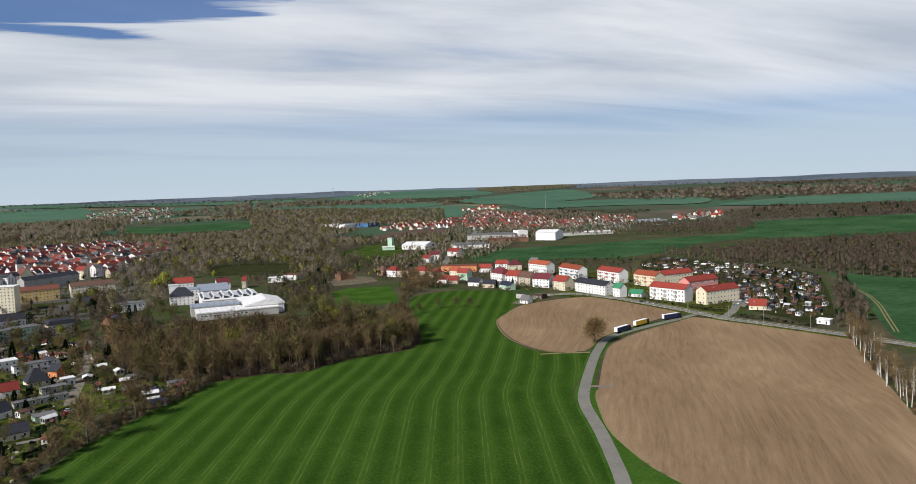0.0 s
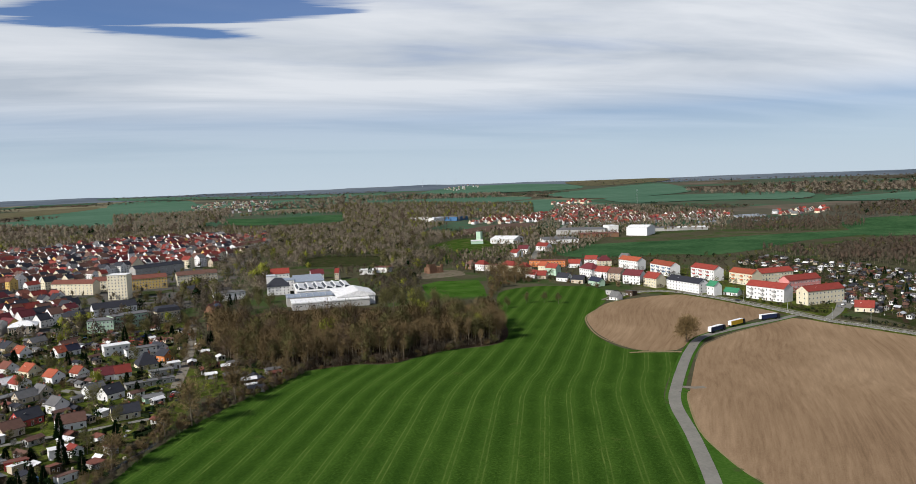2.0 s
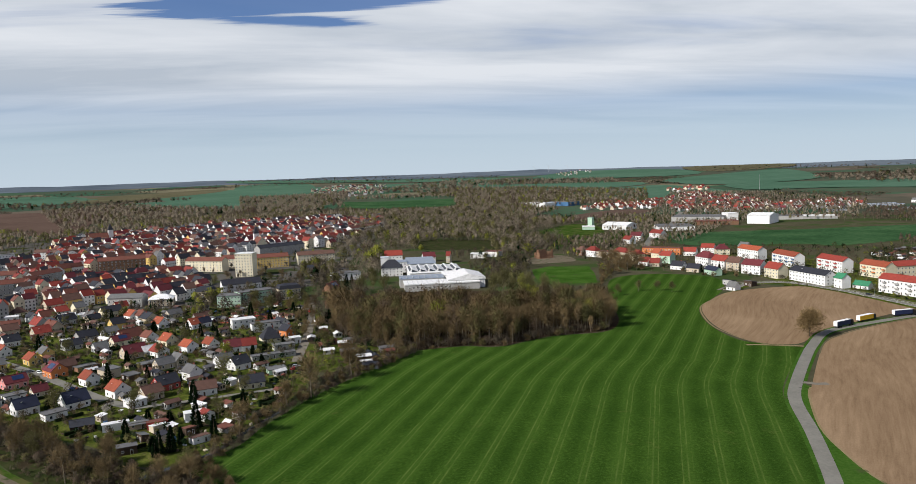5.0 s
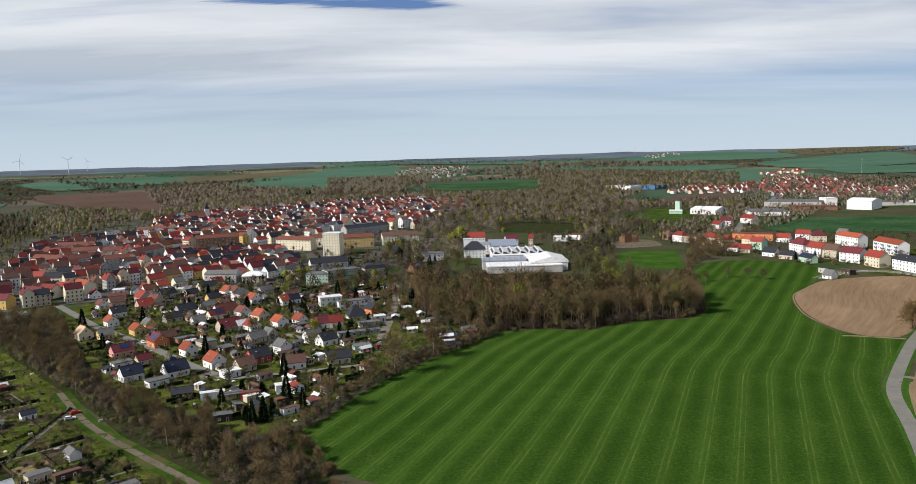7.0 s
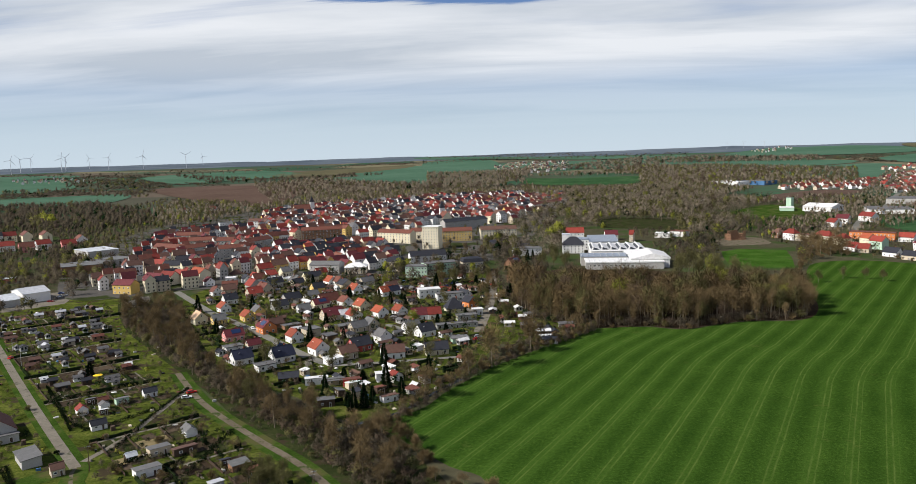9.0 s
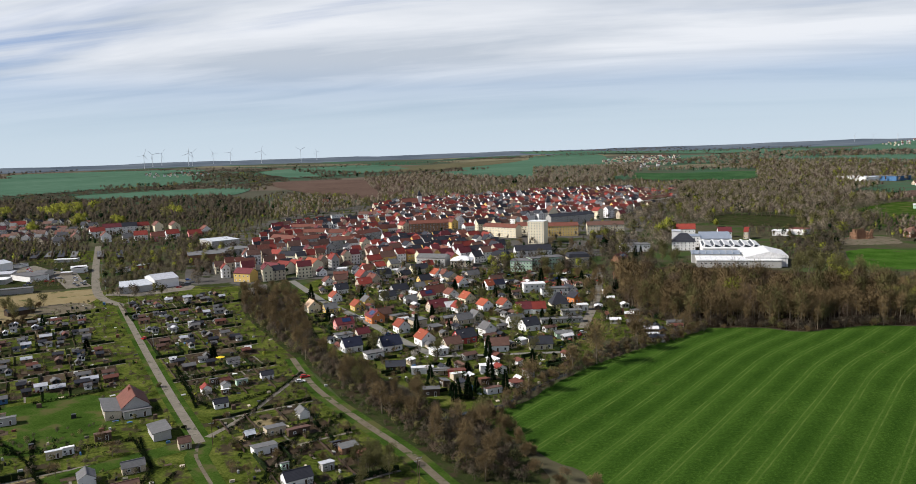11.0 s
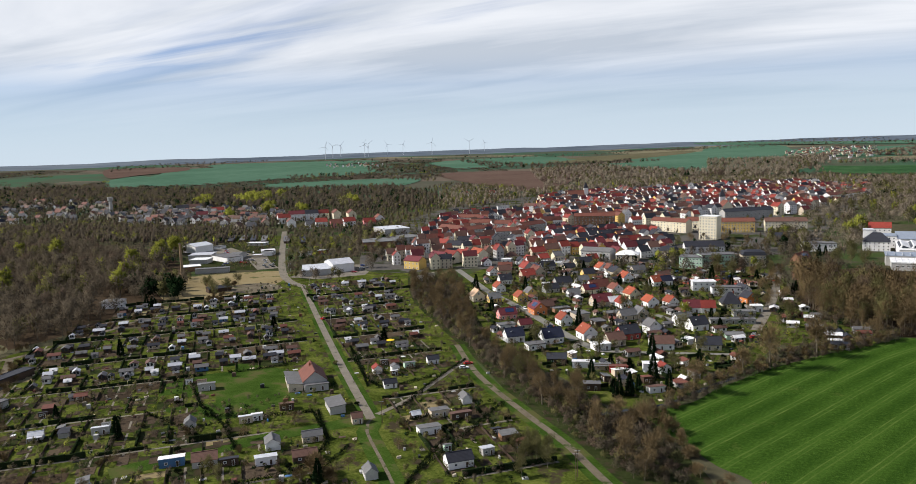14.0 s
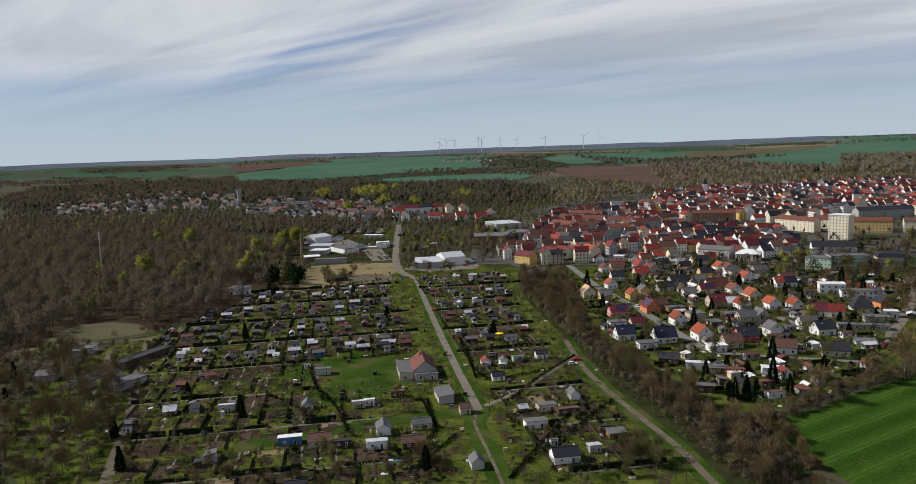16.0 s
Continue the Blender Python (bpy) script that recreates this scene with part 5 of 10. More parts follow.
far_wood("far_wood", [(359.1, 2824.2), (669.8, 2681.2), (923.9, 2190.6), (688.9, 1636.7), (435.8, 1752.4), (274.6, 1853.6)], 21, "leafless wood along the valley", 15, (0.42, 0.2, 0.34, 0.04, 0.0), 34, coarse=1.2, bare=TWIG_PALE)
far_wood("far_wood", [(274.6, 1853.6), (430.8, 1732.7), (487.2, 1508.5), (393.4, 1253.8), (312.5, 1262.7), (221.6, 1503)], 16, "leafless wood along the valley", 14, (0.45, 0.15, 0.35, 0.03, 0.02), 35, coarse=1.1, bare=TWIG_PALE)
far_wood("far_wood", [(688.9, 1636.7), (758.3, 1364.3), (909.5, 1210.9), (812.6, 1082.5), (711, 1151.3), (700.3, 1260.5)], 18, "trees behind the village", 11, (0.6, 0.25, 0.12, 0.0, 0.03), 36, bare=TWIG_PALE)
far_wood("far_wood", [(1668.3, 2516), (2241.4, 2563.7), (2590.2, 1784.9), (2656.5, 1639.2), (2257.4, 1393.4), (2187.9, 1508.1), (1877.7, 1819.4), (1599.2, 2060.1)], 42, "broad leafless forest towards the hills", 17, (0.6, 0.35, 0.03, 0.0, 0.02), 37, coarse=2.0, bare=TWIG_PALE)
far_wood("far_wood", [(2625.4, 3377.6), (3004.6, 2908.5), (3250.4, 2239.1), (3303, 2037.6), (2817.6, 1738.5), (2583.3, 2501.4)], 60, "dark forest near the skyline", 8, (0.8, 0.15, 0.0, 0.0, 0.05), 38, coarse=2.6)
far_wood("far_wood", [(-617, 4659), (-106, 4699), (268.6, 4683.8), (306.8, 4320.1), (-181.9, 4394.7), (-575.7, 4362.5)], 50, "dark forest on the ridge", 8, (0.8, 0.1, 0.0, 0.0, 0.1), 39, coarse=2.4)
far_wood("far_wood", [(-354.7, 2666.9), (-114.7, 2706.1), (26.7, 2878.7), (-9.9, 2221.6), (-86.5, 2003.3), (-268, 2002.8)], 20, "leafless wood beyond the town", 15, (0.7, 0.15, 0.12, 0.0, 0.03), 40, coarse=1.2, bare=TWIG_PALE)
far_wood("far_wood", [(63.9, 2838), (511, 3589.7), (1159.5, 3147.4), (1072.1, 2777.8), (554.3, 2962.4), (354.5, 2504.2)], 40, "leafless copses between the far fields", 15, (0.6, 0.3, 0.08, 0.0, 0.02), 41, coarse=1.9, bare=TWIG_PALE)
far_wood("far_wood", [(-1614.8, 1983.1), (-1407.5, 2170.5), (-1026, 1945.7), (-928.1, 1758.4), (-1210.8, 1864.5), (-1374.4, 1734.4)], 34, "hedgerows between the far fields", 11, (0.7, 0.1, 0.15, 0.0, 0.05), 42, coarse=1.6)
far_wood("far_wood", [(-1696.1, 2619.5), (-1242.6, 2405.4), (-1112.2, 2110.8), (-1449.4, 2235.6)], 34, "trees round a far hamlet", 12, (0.6, 0.1, 0.2, 0.0, 0.1), 43, coarse=1.6)
far_wood("far_wood", [(-845.1, 2241.1), (-714.9, 2464.4), (-376.8, 2136.4), (-57.1, 2095.3), (-50.8, 1865.3), (-325.6, 1844.8), (-502.8, 1679.3), (-544.3, 1547.6)], 24, "leafless wood beyond the town", 15, (0.62, 0.2, 0.15, 0.0, 0.03), 44, coarse=1.3, bare=TWIG_PALE)
far_wood("far_wood", [(-1418.6, 2912.7), (-980.6, 2603), (-600.7, 2683.4), (-478.7, 2717.8), (-704.4, 2428.2), (-1006.3, 2332.3)], 40, "leafless copses on the slope", 14, (0.7, 0.2, 0.05, 0.0, 0.05), 45, coarse=1.8)
far_wood("far_wood", [(-63.3, 2318.1), (149, 2414.2), (569.7, 2479), (432.1, 1873.2), (125.9, 2033), (-26.2, 1989.1)], 26, "leafless wood on the slope", 15, (0.7, 0.15, 0.12, 0.0, 0.03), 46, coarse=1.5, bare=TWIG_PALE)
far_wood("far_wood", [(-3167, 2561.7), (-3139.1, 2862), (-2731.9, 3230), (-2577.2, 3045.7), (-2747.7, 2565), (-2723.9, 2200.2)], 60, "dark forest near the skyline", 8, (0.8, 0.1, 0.0, 0.0, 0.1), 47, coarse=2.4)
far_wood("far_wood", [(-692.8, 3939.6), (-118.7, 4313.5), (866.9, 4129.1), (781.4, 3718.5), (-107.4, 3906.9), (-578.7, 3608.2)], 60, "dark forest on the far hills", 8, (0.8, 0.1, 0.0, 0.0, 0.1), 48, coarse=2.4)
far_wood("far_wood", [(-2251.9, 3169), (-1455.2, 3381), (-804.9, 3600.7), (-747, 3340.7), (-1326, 3079.2), (-2054, 2933.7)], 60, "dark copses on the far hills", 8, (0.8, 0.1, 0.0, 0.0, 0.1), 49, coarse=2.2)
far_wood("far_wood", [(2052, 4195.1), (2625.4, 3377.6), (2418, 3110.15), (1737.7, 3485.5)], 65, "dark copses near the skyline", 8, (0.8, 0.1, 0.0, 0.0, 0.1), 50, coarse=2.2)

# bright clumps of young leaves at the foot of the far wood
GLOW = (0.0, 0.0, 0.12, 0.88, 0.0)
YELLOW = "yellow-green trees in young leaf"
far_wood("leafing_trees", [(-1123.7, 1098.5), (-1189.1, 1183.2), (-1160.4, 1183.9), (-1079.4, 1099.9), (-1068.1, 1060.9)], 12, YELLOW, 15, GLOW, 201, 260, 1.25, 2.0)
far_wood("leafing_trees", [(-1082.1, 1163.2), (-1129.6, 1255.8), (-1090.1, 1281), (-989.8, 1164.5), (-1002.2, 1112)], 13, YELLOW, 16, GLOW, 202, 260, 1.25, 2.0)
far_wood("leafing_trees", [(-860.4, 987.4), (-910.8, 1056), (-897.5, 1065.5), (-833.4, 988.1)], 11, YELLOW, 14, GLOW, 203, 260, 1.25, 2.0)
far_wood("leafing_trees", [(-1058.5, 1268.5), (-1111.2, 1347), (-1082.4, 1333.1), (-1023.5, 1256.1)], 13, YELLOW, 15, GLOW, 204, 260, 1.25, 2.0)
far_wood("leafing_trees", [(-813.4, 1154.2), (-853.8, 1230.8), (-825.5, 1230.2), (-770.6, 1143.6)], 13, YELLOW, 15, GLOW, 205, 260, 1.25, 2.0)
far_wood("leafing_trees", [(-815.5, 1022.1), (-850.3, 1075.5), (-834.2, 1075.7), (-793.6, 1022.5)], 11, YELLOW, 12, GLOW, 206, 260, 1.25, 2.0)
far_wood("leafing_trees", [(-864, 902.1), (-905.7, 953.6), (-892.8, 954), (-839.4, 895.9)], 11, YELLOW, 12, GLOW, 207, 260, 1.25, 2.0)
far_wood("leafing_trees", [(23.5, 889), (35.4, 938.9), (45.6, 908.3), (34.3, 816), (22.1, 798.5)], 11, YELLOW, 13, GLOW, 208, 300, 1.2, 2.2)
far_wood("leafing_trees", [(92.1, 980.1), (116.3, 1021.2), (113.8, 972.9), (91.5, 935.3)], 12, YELLOW, 12, GLOW, 209, 260, 1.2, 2.0)
far_wood("leafing_trees", [(-555.6, 366.1), (-568.8, 382.8), (-538.2, 371.2), (-526.5, 355.5)], 9, YELLOW, 13, GLOW, 210, 300, 1.2, 2.4)
far_wood("leafing_trees", [(-583.7, 475.3), (-590.6, 491.3), (-562.7, 473.8), (-548.1, 451.6)], 9, YELLOW, 13, GLOW, 211, 300, 1.2, 2.4)
far_wood("leafing_trees", [(-128.4, 637.5), (-117.2, 657.5), (-107.6, 619.5), (-116, 599)], 10, YELLOW, 11, GLOW, 212, 300, 1.2, 2.4)
LEAFING = [(-579.9, 356.8), (-764.2, 494.5), (-568.4, 469.2), (-744.2, 522.5), (-529, 428.9), (-533.5, 395.7), (-534, 310.5), (-781.3, 504.6), (-714.7, 499.7), (-569.4, 350), (-539.5, 381.2),
           (-533.9, 440.4), (-530, 443), (-569.4, 498.5), (-597, 531), (-619, 569), (-612, 561), (-538.8, 423), (-483, 385.8)]
far_wood("leafing_trees", LEAFING, 8, "yellow-green trees in young leaf within the bare wood", 17, GLOW, 215, 420, 1.1, 2.4, pts=LEAFING)
YARD_SHRUBS = scatter([(-616, 631), (-640, 669), (-598, 657), (-552, 650), (-450, 535), (-500, 582), (-540, 592), (-590, 624)], 7.0, np.random.default_rng(218)) + scatter([(-512, 520), (-498, 541), (-474, 532), (-458, 514), (-470, 499)], 6.0, np.random.default_rng(219))
far_wood("garden_trees", YARD_SHRUBS, 7, "shrubs and small trees between yard and garages", 3.6, (0.45, 0.1, 0.35, 0.02, 0.08), 220, 90, 1.2, 1.8, pts=YARD_SHRUBS)
far_wood("far_wood", [(-1204, 320), (-1240, 560), (-1090, 700), (-890, 770), (-740, 706), (-650, 606), (-846, 597), (-1049, 449)], 10.5, "leafless wood in front of the west end", 13, (0.75, 0.1, 0.13, 0.02, 0.0), 216, 150, 1.05, 2.0)
far_wood("far_wood", [(-500, 830), (-545, 1000), (-600, 1215), (-650, 1220), (-790, 1200), (-670, 1090), (-612, 950), (-560, 850)], 12, "bare trees and gardens west of the town", 10, (0.6, 0.1, 0.22, 0.02, 0.06), 217, 150, 1.05, 2.0)
# dark conifers at the edge of the wood, by the bungalow
far_wood("dark_conifers", [(-468, 391.3), (-464.3, 422.6), (-421.3, 393.1), (-404.2, 365.9), (-429, 362.5)], 8, "dark tall conifers at the wood's edge", 13, (0.1, 0.0, 0.1, 0.0, 0.8), 213, 260, 0.85, 2.0)
far_wood("dark_conifers", [(-491.8, 384.5), (-478.6, 400.6), (-436.6, 366.6), (-438.1, 345.5)], 10, "dark tall conifers at the wood's edge", 12, (0.4, 0.0, 0.1, 0.0, 0.5), 214, 260, 0.85, 2.0)
# trees round the yards at the end of the concrete road
MIXED = (0.55, 0.08, 0.3, 0.03, 0.04)
far_wood("town_trees", [(-515.1, 620.3), (-600.2, 728.4), (-531.1, 715), (-477.1, 731), (-419.4, 640.7), (-449, 639.2)], 9, "trees and bushes behind the white halls", 7, MIXED, 221, 150, 1.05, 2.0)
far_wood("town_trees", [(-445.7, 639.4), (-531.4, 783.3), (-549.3, 863.4), (-471, 812.3), (-389.2, 666), (-384.3, 609.1), (-343.4, 533.7), (-340.1, 507.4), (-369, 560.9)], 9, "budding trees between halls and town", 10, MIXED, 222, 170, 1.05, 2.0)
far_wood("town_trees", [(-711.6, 652.7), (-818.4, 780.2), (-862.1, 873.8), (-670.3, 701.4), (-619.6, 635.1), (-545.2, 547.9), (-475.5, 474.6), (-513, 466)], 9, "trees between wood and yard", 10, (0.7, 0.1, 0.15, 0.02, 0.03), 223, 170, 1.05, 2.0)
far_wood("town_trees", [(-402.7, 476.8), (-461.5, 554.1), (-393.9, 482.4), (-372.7, 452.5)], 8, "trees beside the concrete road", 8, MIXED, 224, 150, 1.05, 2.0)
far_wood("town_trees", [(-644.3, 673.5), (-616.1, 728), (-676, 800.4), (-736.6, 782)], 13, "trees behind the works yard", 6, MIXED, 225, 120, 1.05, 2.0)
far_wood("town_trees", [(-488.3, 572.7), (-500.5, 635.3), (-428, 628), (-340.8, 505.9), (-345.4, 463.3), (-385.8, 471.1)], 9, "budding trees beside the halls", 8, MIXED, 226, 150, 1.05, 2.0)
far_wood("hedge", [(386.5, 506), (389, 506), (391, 466), (388.5, 466)], 1.7, "clipped green hedge along the main road", 1.9, (0.1, 0.0, 0.5, 0.0, 0.4), 231, 60, 1.6, 1.6)
far_wood("hedge", [(388.5, 448), (391.5, 448), (399, 418), (396, 417)], 1.7, "clipped green hedge along the main road", 2.2, (0.1, 0.0, 0.5, 0.0, 0.4), 232, 60, 1.6, 1.6)
far_wood("hedge", [(384, 399.3), (396.2, 339.8), (404.3, 345.8), (393.1, 406.9)], 2.0, "dark hedge along the allotments", 2.4, (0.2, 0.1, 0.35, 0.0, 0.35), 233, 60, 1.6, 1.6)
far_wood("garden_trees", [(348.8, 545), (389, 505.6), (368, 470), (379.4, 426), (415.5, 427.5), (442.1, 452.7), (411.3, 458.1), (393.3, 454.3), (400.6, 512.7), (389.8, 556.1)], 6, "small trees and shrubs round the blocks", 3.4, (0.3, 0.1, 0.4, 0.03, 0.17), 234, 90, 1.2, 1.6)
far_wood("garden_trees", [(250, 781), (343.6, 622.6), (363.7, 568), (375.7, 586.5), (355.7, 644.2), (258.5, 807)], 5, "garden shrubs and hedges below the row", 3.2, (0.4, 0.1, 0.3, 0.03, 0.17), 235, 90, 1.2, 1.6)

far_wood("town_trees", [(246.9, 1048.9), (317.3, 1129.6), (367.4, 1107.2), (383.5, 975), (342.6, 892.6), (268.7, 813.1), (217, 777.2), (198.2, 804.5)], 10, "bare trees round the ruin and the huts", 9, (0.68, 0.1, 0.16, 0.02, 0.04), 241, 130, 1.05, 1.8, 0.85)
far_wood("town_trees", [(-111.3, 559.4), (-37.1, 589.3), (-35.2, 677.3), (-70.6, 703.4), (-129.6, 666.4)], 11, "large bare trees round the school", 11, (0.62, 0.06, 0.2, 0.02, 0.1), 242, 150, 1.05, 1.8, 0.8)
far_wood("town_trees", [(-45, 714), (-49.3, 885), (-13.5, 846.8), (-8.2, 680.4), (-17, 645.6)], 10, "bare trees beside the street", 11, (0.68, 0.06, 0.2, 0.02, 0.04), 243, 150, 1.05, 1.8)
far_wood("town_trees", [(-217.9, 581), (-161.8, 620.5), (-119.4, 613.1), (-111.7, 572.9), (-148.3, 567.5), (-200.1, 545.9)], 12, "garden trees below the old town", 8, (0.5, 0.06, 0.22, 0.02, 0.2), 244, 120, 1.05, 1.8)
far_wood("wood_edge", [(-2.1, 448.4), (19.7, 421.5), (39.4, 415.4), (65, 418.5), (85.7, 412.1), (120.2, 427.5), (158.1, 435.5), (161.5, 445.1), (122.8, 436.7), (88.1, 423.6), (66.9, 430.3), (40.4, 425.5), (20.4, 435), (-0.3, 461.5)], 3.2, "leafless brown scrub along the wood's edge", 5.0, (0.75, 0.1, 0.15, 0.0, 0.0), 245, 110, 1.4, 2.4)

far_wood("town_trees", [(131.5, 801.3), (170.6, 810.9), (149.9, 688.4), (120.9, 654.1), (115.4, 687)], 9, "garden trees beside the factory", 6, MIXED, 246, 130, 1.05, 1.8)
# trees among the houses of the town and the village
far_wood("town_trees", [(-361.4, 536.1), (-510.9, 831.2), (-516.1, 1048.6), (-481.1, 1332.1), (-372.3, 1444.5), (-45.5, 1676.5), (77.6, 1586.9), (52.9, 1243.6), (1.5, 858.6), (-18, 679.3), (-110.2, 617.5), (-212.9, 581.7), (-273.7, 549)], 21, "bare and budding trees among the town houses", 9, (0.6, 0.06, 0.22, 0.02, 0.1), 61, 110)
far_wood("town_trees", [(-1181, 476.2), (-1692.7, 783.4), (-1678.7, 1202), (-1209.6, 1146), (-913.8, 1143.7), (-660.9, 1080.8), (-458.8, 721.4), (-575.6, 716), (-689.9, 647.5), (-879.7, 622.1), (-1103, 473.1)], 12.5, "bare and budding trees among the outer houses", 9.5, (0.7, 0.06, 0.14, 0.01, 0.09), 62, 90, 1.0, 1.5, 0.8)
far_wood("town_trees", [(-652.5, 790.6), (-566.1, 862.6), (-542.9, 1021.6), (-445.1, 834.7), (-393.1, 636.1), (-365.2, 550.9), (-430.9, 631.7), (-456.2, 608.9)], 14, "scrub and trees behind the halls", 8, (0.5, 0.1, 0.35, 0.03, 0.02), 63, 60)
far_wood("town_trees", [(-828.8, 810.7), (-696.6, 821.3), (-522.7, 621.2), (-645.1, 652.7), (-641.3, 607.5), (-740.4, 695)], 15, "trees round the yards", 8, (0.6, 0.1, 0.25, 0.03, 0.02), 64, 60)
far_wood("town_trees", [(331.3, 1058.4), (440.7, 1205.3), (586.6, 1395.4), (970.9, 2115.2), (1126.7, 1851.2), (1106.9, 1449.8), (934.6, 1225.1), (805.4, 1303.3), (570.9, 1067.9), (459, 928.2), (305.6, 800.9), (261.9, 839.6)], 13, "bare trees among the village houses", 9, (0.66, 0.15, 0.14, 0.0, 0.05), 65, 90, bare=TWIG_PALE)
far_wood("town_trees", [(248, 795.7), (347.5, 629.7), (373.7, 569.1), (396.6, 507.6), (429.9, 462.2), (523.7, 546.6), (618.3, 765), (517.7, 785.8), (446.3, 836.5), (363.7, 869.3), (277.5, 888.7)], 11, "garden trees round the row of houses", 6.5, (0.5, 0.15, 0.25, 0.03, 0.07), 66, 60)
far_wood("town_trees", [(530.3, 687.2), (618.3, 765), (636.2, 652.2), (632.9, 576.7), (605.6, 516), (427.2, 354.6), (414, 388.8), (430.9, 443.2), (515.7, 553.4)], 7.5, "garden trees and bushes of the allotments", 3.6, (0.5, 0.15, 0.25, 0.03, 0.07), 67, 50)
far_wood("town_trees", [(260, 747.8), (278.1, 742.7), (223.1, 608.6), (215.3, 610.4)], 8, "trees beside the pasture", 8, (0.6, 0.1, 0.25, 0.03, 0.02), 68, 60)
far_wood("town_trees", [(-21.3, 413), (-30.2, 677.9), (11, 682.6), (22.2, 592.6), (-5.5, 479), (-10.7, 415.2)], 9, "trees beside the street and the wood", 8, (0.6, 0.1, 0.22, 0.03, 0.05), 69, 80)
far_wood("garden_trees", [(-220.7, 449), (-142.1, 331.3), (-97.8, 297.8), (-59.5, 276.1), (-49.8, 280), (-22.8, 363.6), (-30.3, 584.8), (-60.6, 602.9), (-159.4, 611), (-243.8, 553.4)], 6.6, "small bare trees and evergreens in the gardens", 3.8, (0.52, 0.1, 0.24, 0.03, 0.11), 71, 90, 1.1, 1.4)
far_wood("garden_trees", [(-400, 445), (-300, 500), (-190, 370), (-100, 250), (-70, 190), (-180, 100), (-300, 130), (-380, 230), (-350, 330)], 7.5, "small fruit trees and shrubs in the allotments", 2.6, (0.5, 0.15, 0.22, 0.02, 0.11), 72, 90, 1.2, 1.5)
far_wood("garden_trees", [(-420, 230), (-330, 200), (-250, 130), (-190, 80), (-280, 60), (-420, 120), (-480, 190)], 6.5, "shrubs and young trees round the garages", 5.0, (0.6, 0.2, 0.18, 0.02, 0.0), 73, 120, 1.2, 1.8)
far_wood("garden_trees", [(-21.2, 541.9), (-3.9, 458.7), (20, 425.9), (29.5, 408.6), (8.3, 378.6), (-13, 381.9), (-24.1, 437.8)], 7.0, "small trees and evergreens beside the wood", 4.0, (0.5, 0.1, 0.2, 0.03, 0.17), 74, 90, 1.1, 1.4)
far_wood("garden_trees", [(105.8, 930.7), (189.1, 903.9), (216.9, 843), (185.3, 768.6), (153.2, 777.5), (111.6, 862.5)], 11, "garden trees behind the factory", 8, (0.6, 0.1, 0.2, 0.03, 0.07), 75, 80, 1.0, 1.3)


def far_scrub():
    """Copses, hedgerows and woods on the far slopes, wherever no field lies."""
    rng = np.random.default_rng(91)
    pts, mats = [], [TWIG_DARK, TWIG_RED, BUD_DULL, BUD, NEEDLE]
    r = 1500.0
    while r < 4350:
        a = -75.0
        while a < 65.0:
            h = radians(a + rng.uniform(-0.2, 0.2))
            q = r * (1 + rng.uniform(-0.01, 0.01))
            x, y = q * math.sin(h), q * math.cos(h)
            k = noise.noise((x * 0.0021, y * 0.0021, 1.7)) + 0.6 * noise.noise((x * 0.008, y * 0.008, 5.1))
            if k > 0.16 and r < 3900 and not any(inside(x, y, p) for p in FIELDS):
                pts.append((x, y, r))
            a += 0.42
        r *= 1.017
    n, vs, idx = 34, [], []
    for x, y, r in pts:
        w = r * 0.0032 * rng.uniform(0.7, 1.3)
        t = rng.uniform(4, 8)
        q = rng.normal(size=(n, 3))
        q /= np.linalg.norm(q, axis=1, keepdims=True)
        p = q * [w, w, t * 0.42] + [x, y, rise(x, y) + t * 0.5]
        d = q + rng.normal(size=(n, 3)) * 0.6
        d[:, 2] = np.abs(d[:, 2])
        d /= np.linalg.norm(d, axis=1, keepdims=True)
        s = np.cross(d, rng.normal(size=(n, 3)))
        s /= np.linalg.norm(s, axis=1, keepdims=True)
        vs.append(np.stack([p - s * w * 0.14, p + s * w * 0.14, p + d * [w * 0.55, w * 0.55, t * 0.3]], 1).reshape(-1, 3))
        idx += [int(rng.choice(5, p=(0.66, 0.18, 0.08, 0.01, 0.07)))] * n
    v = np.concatenate(vs)
    me = bpy.data.meshes.new("far_copses")
    me.from_pydata(v.tolist(), [], np.arange(len(v)).reshape(-1, 3).tolist())
    for q in mats:
        me.materials.append(q)
    me.polygons.foreach_set("material_index", idx)
    me.update()
    tagged(new("far_copses", me), "leafless copses and hedgerows on the far slopes", "wood", kind="stuff")


far_scrub()

# ---- buildings ----
MESHES = {}
TAKEN = []


def kept(key, make):
    if key not in MESHES:
        MESHES[key] = make()
    return MESHES[key]


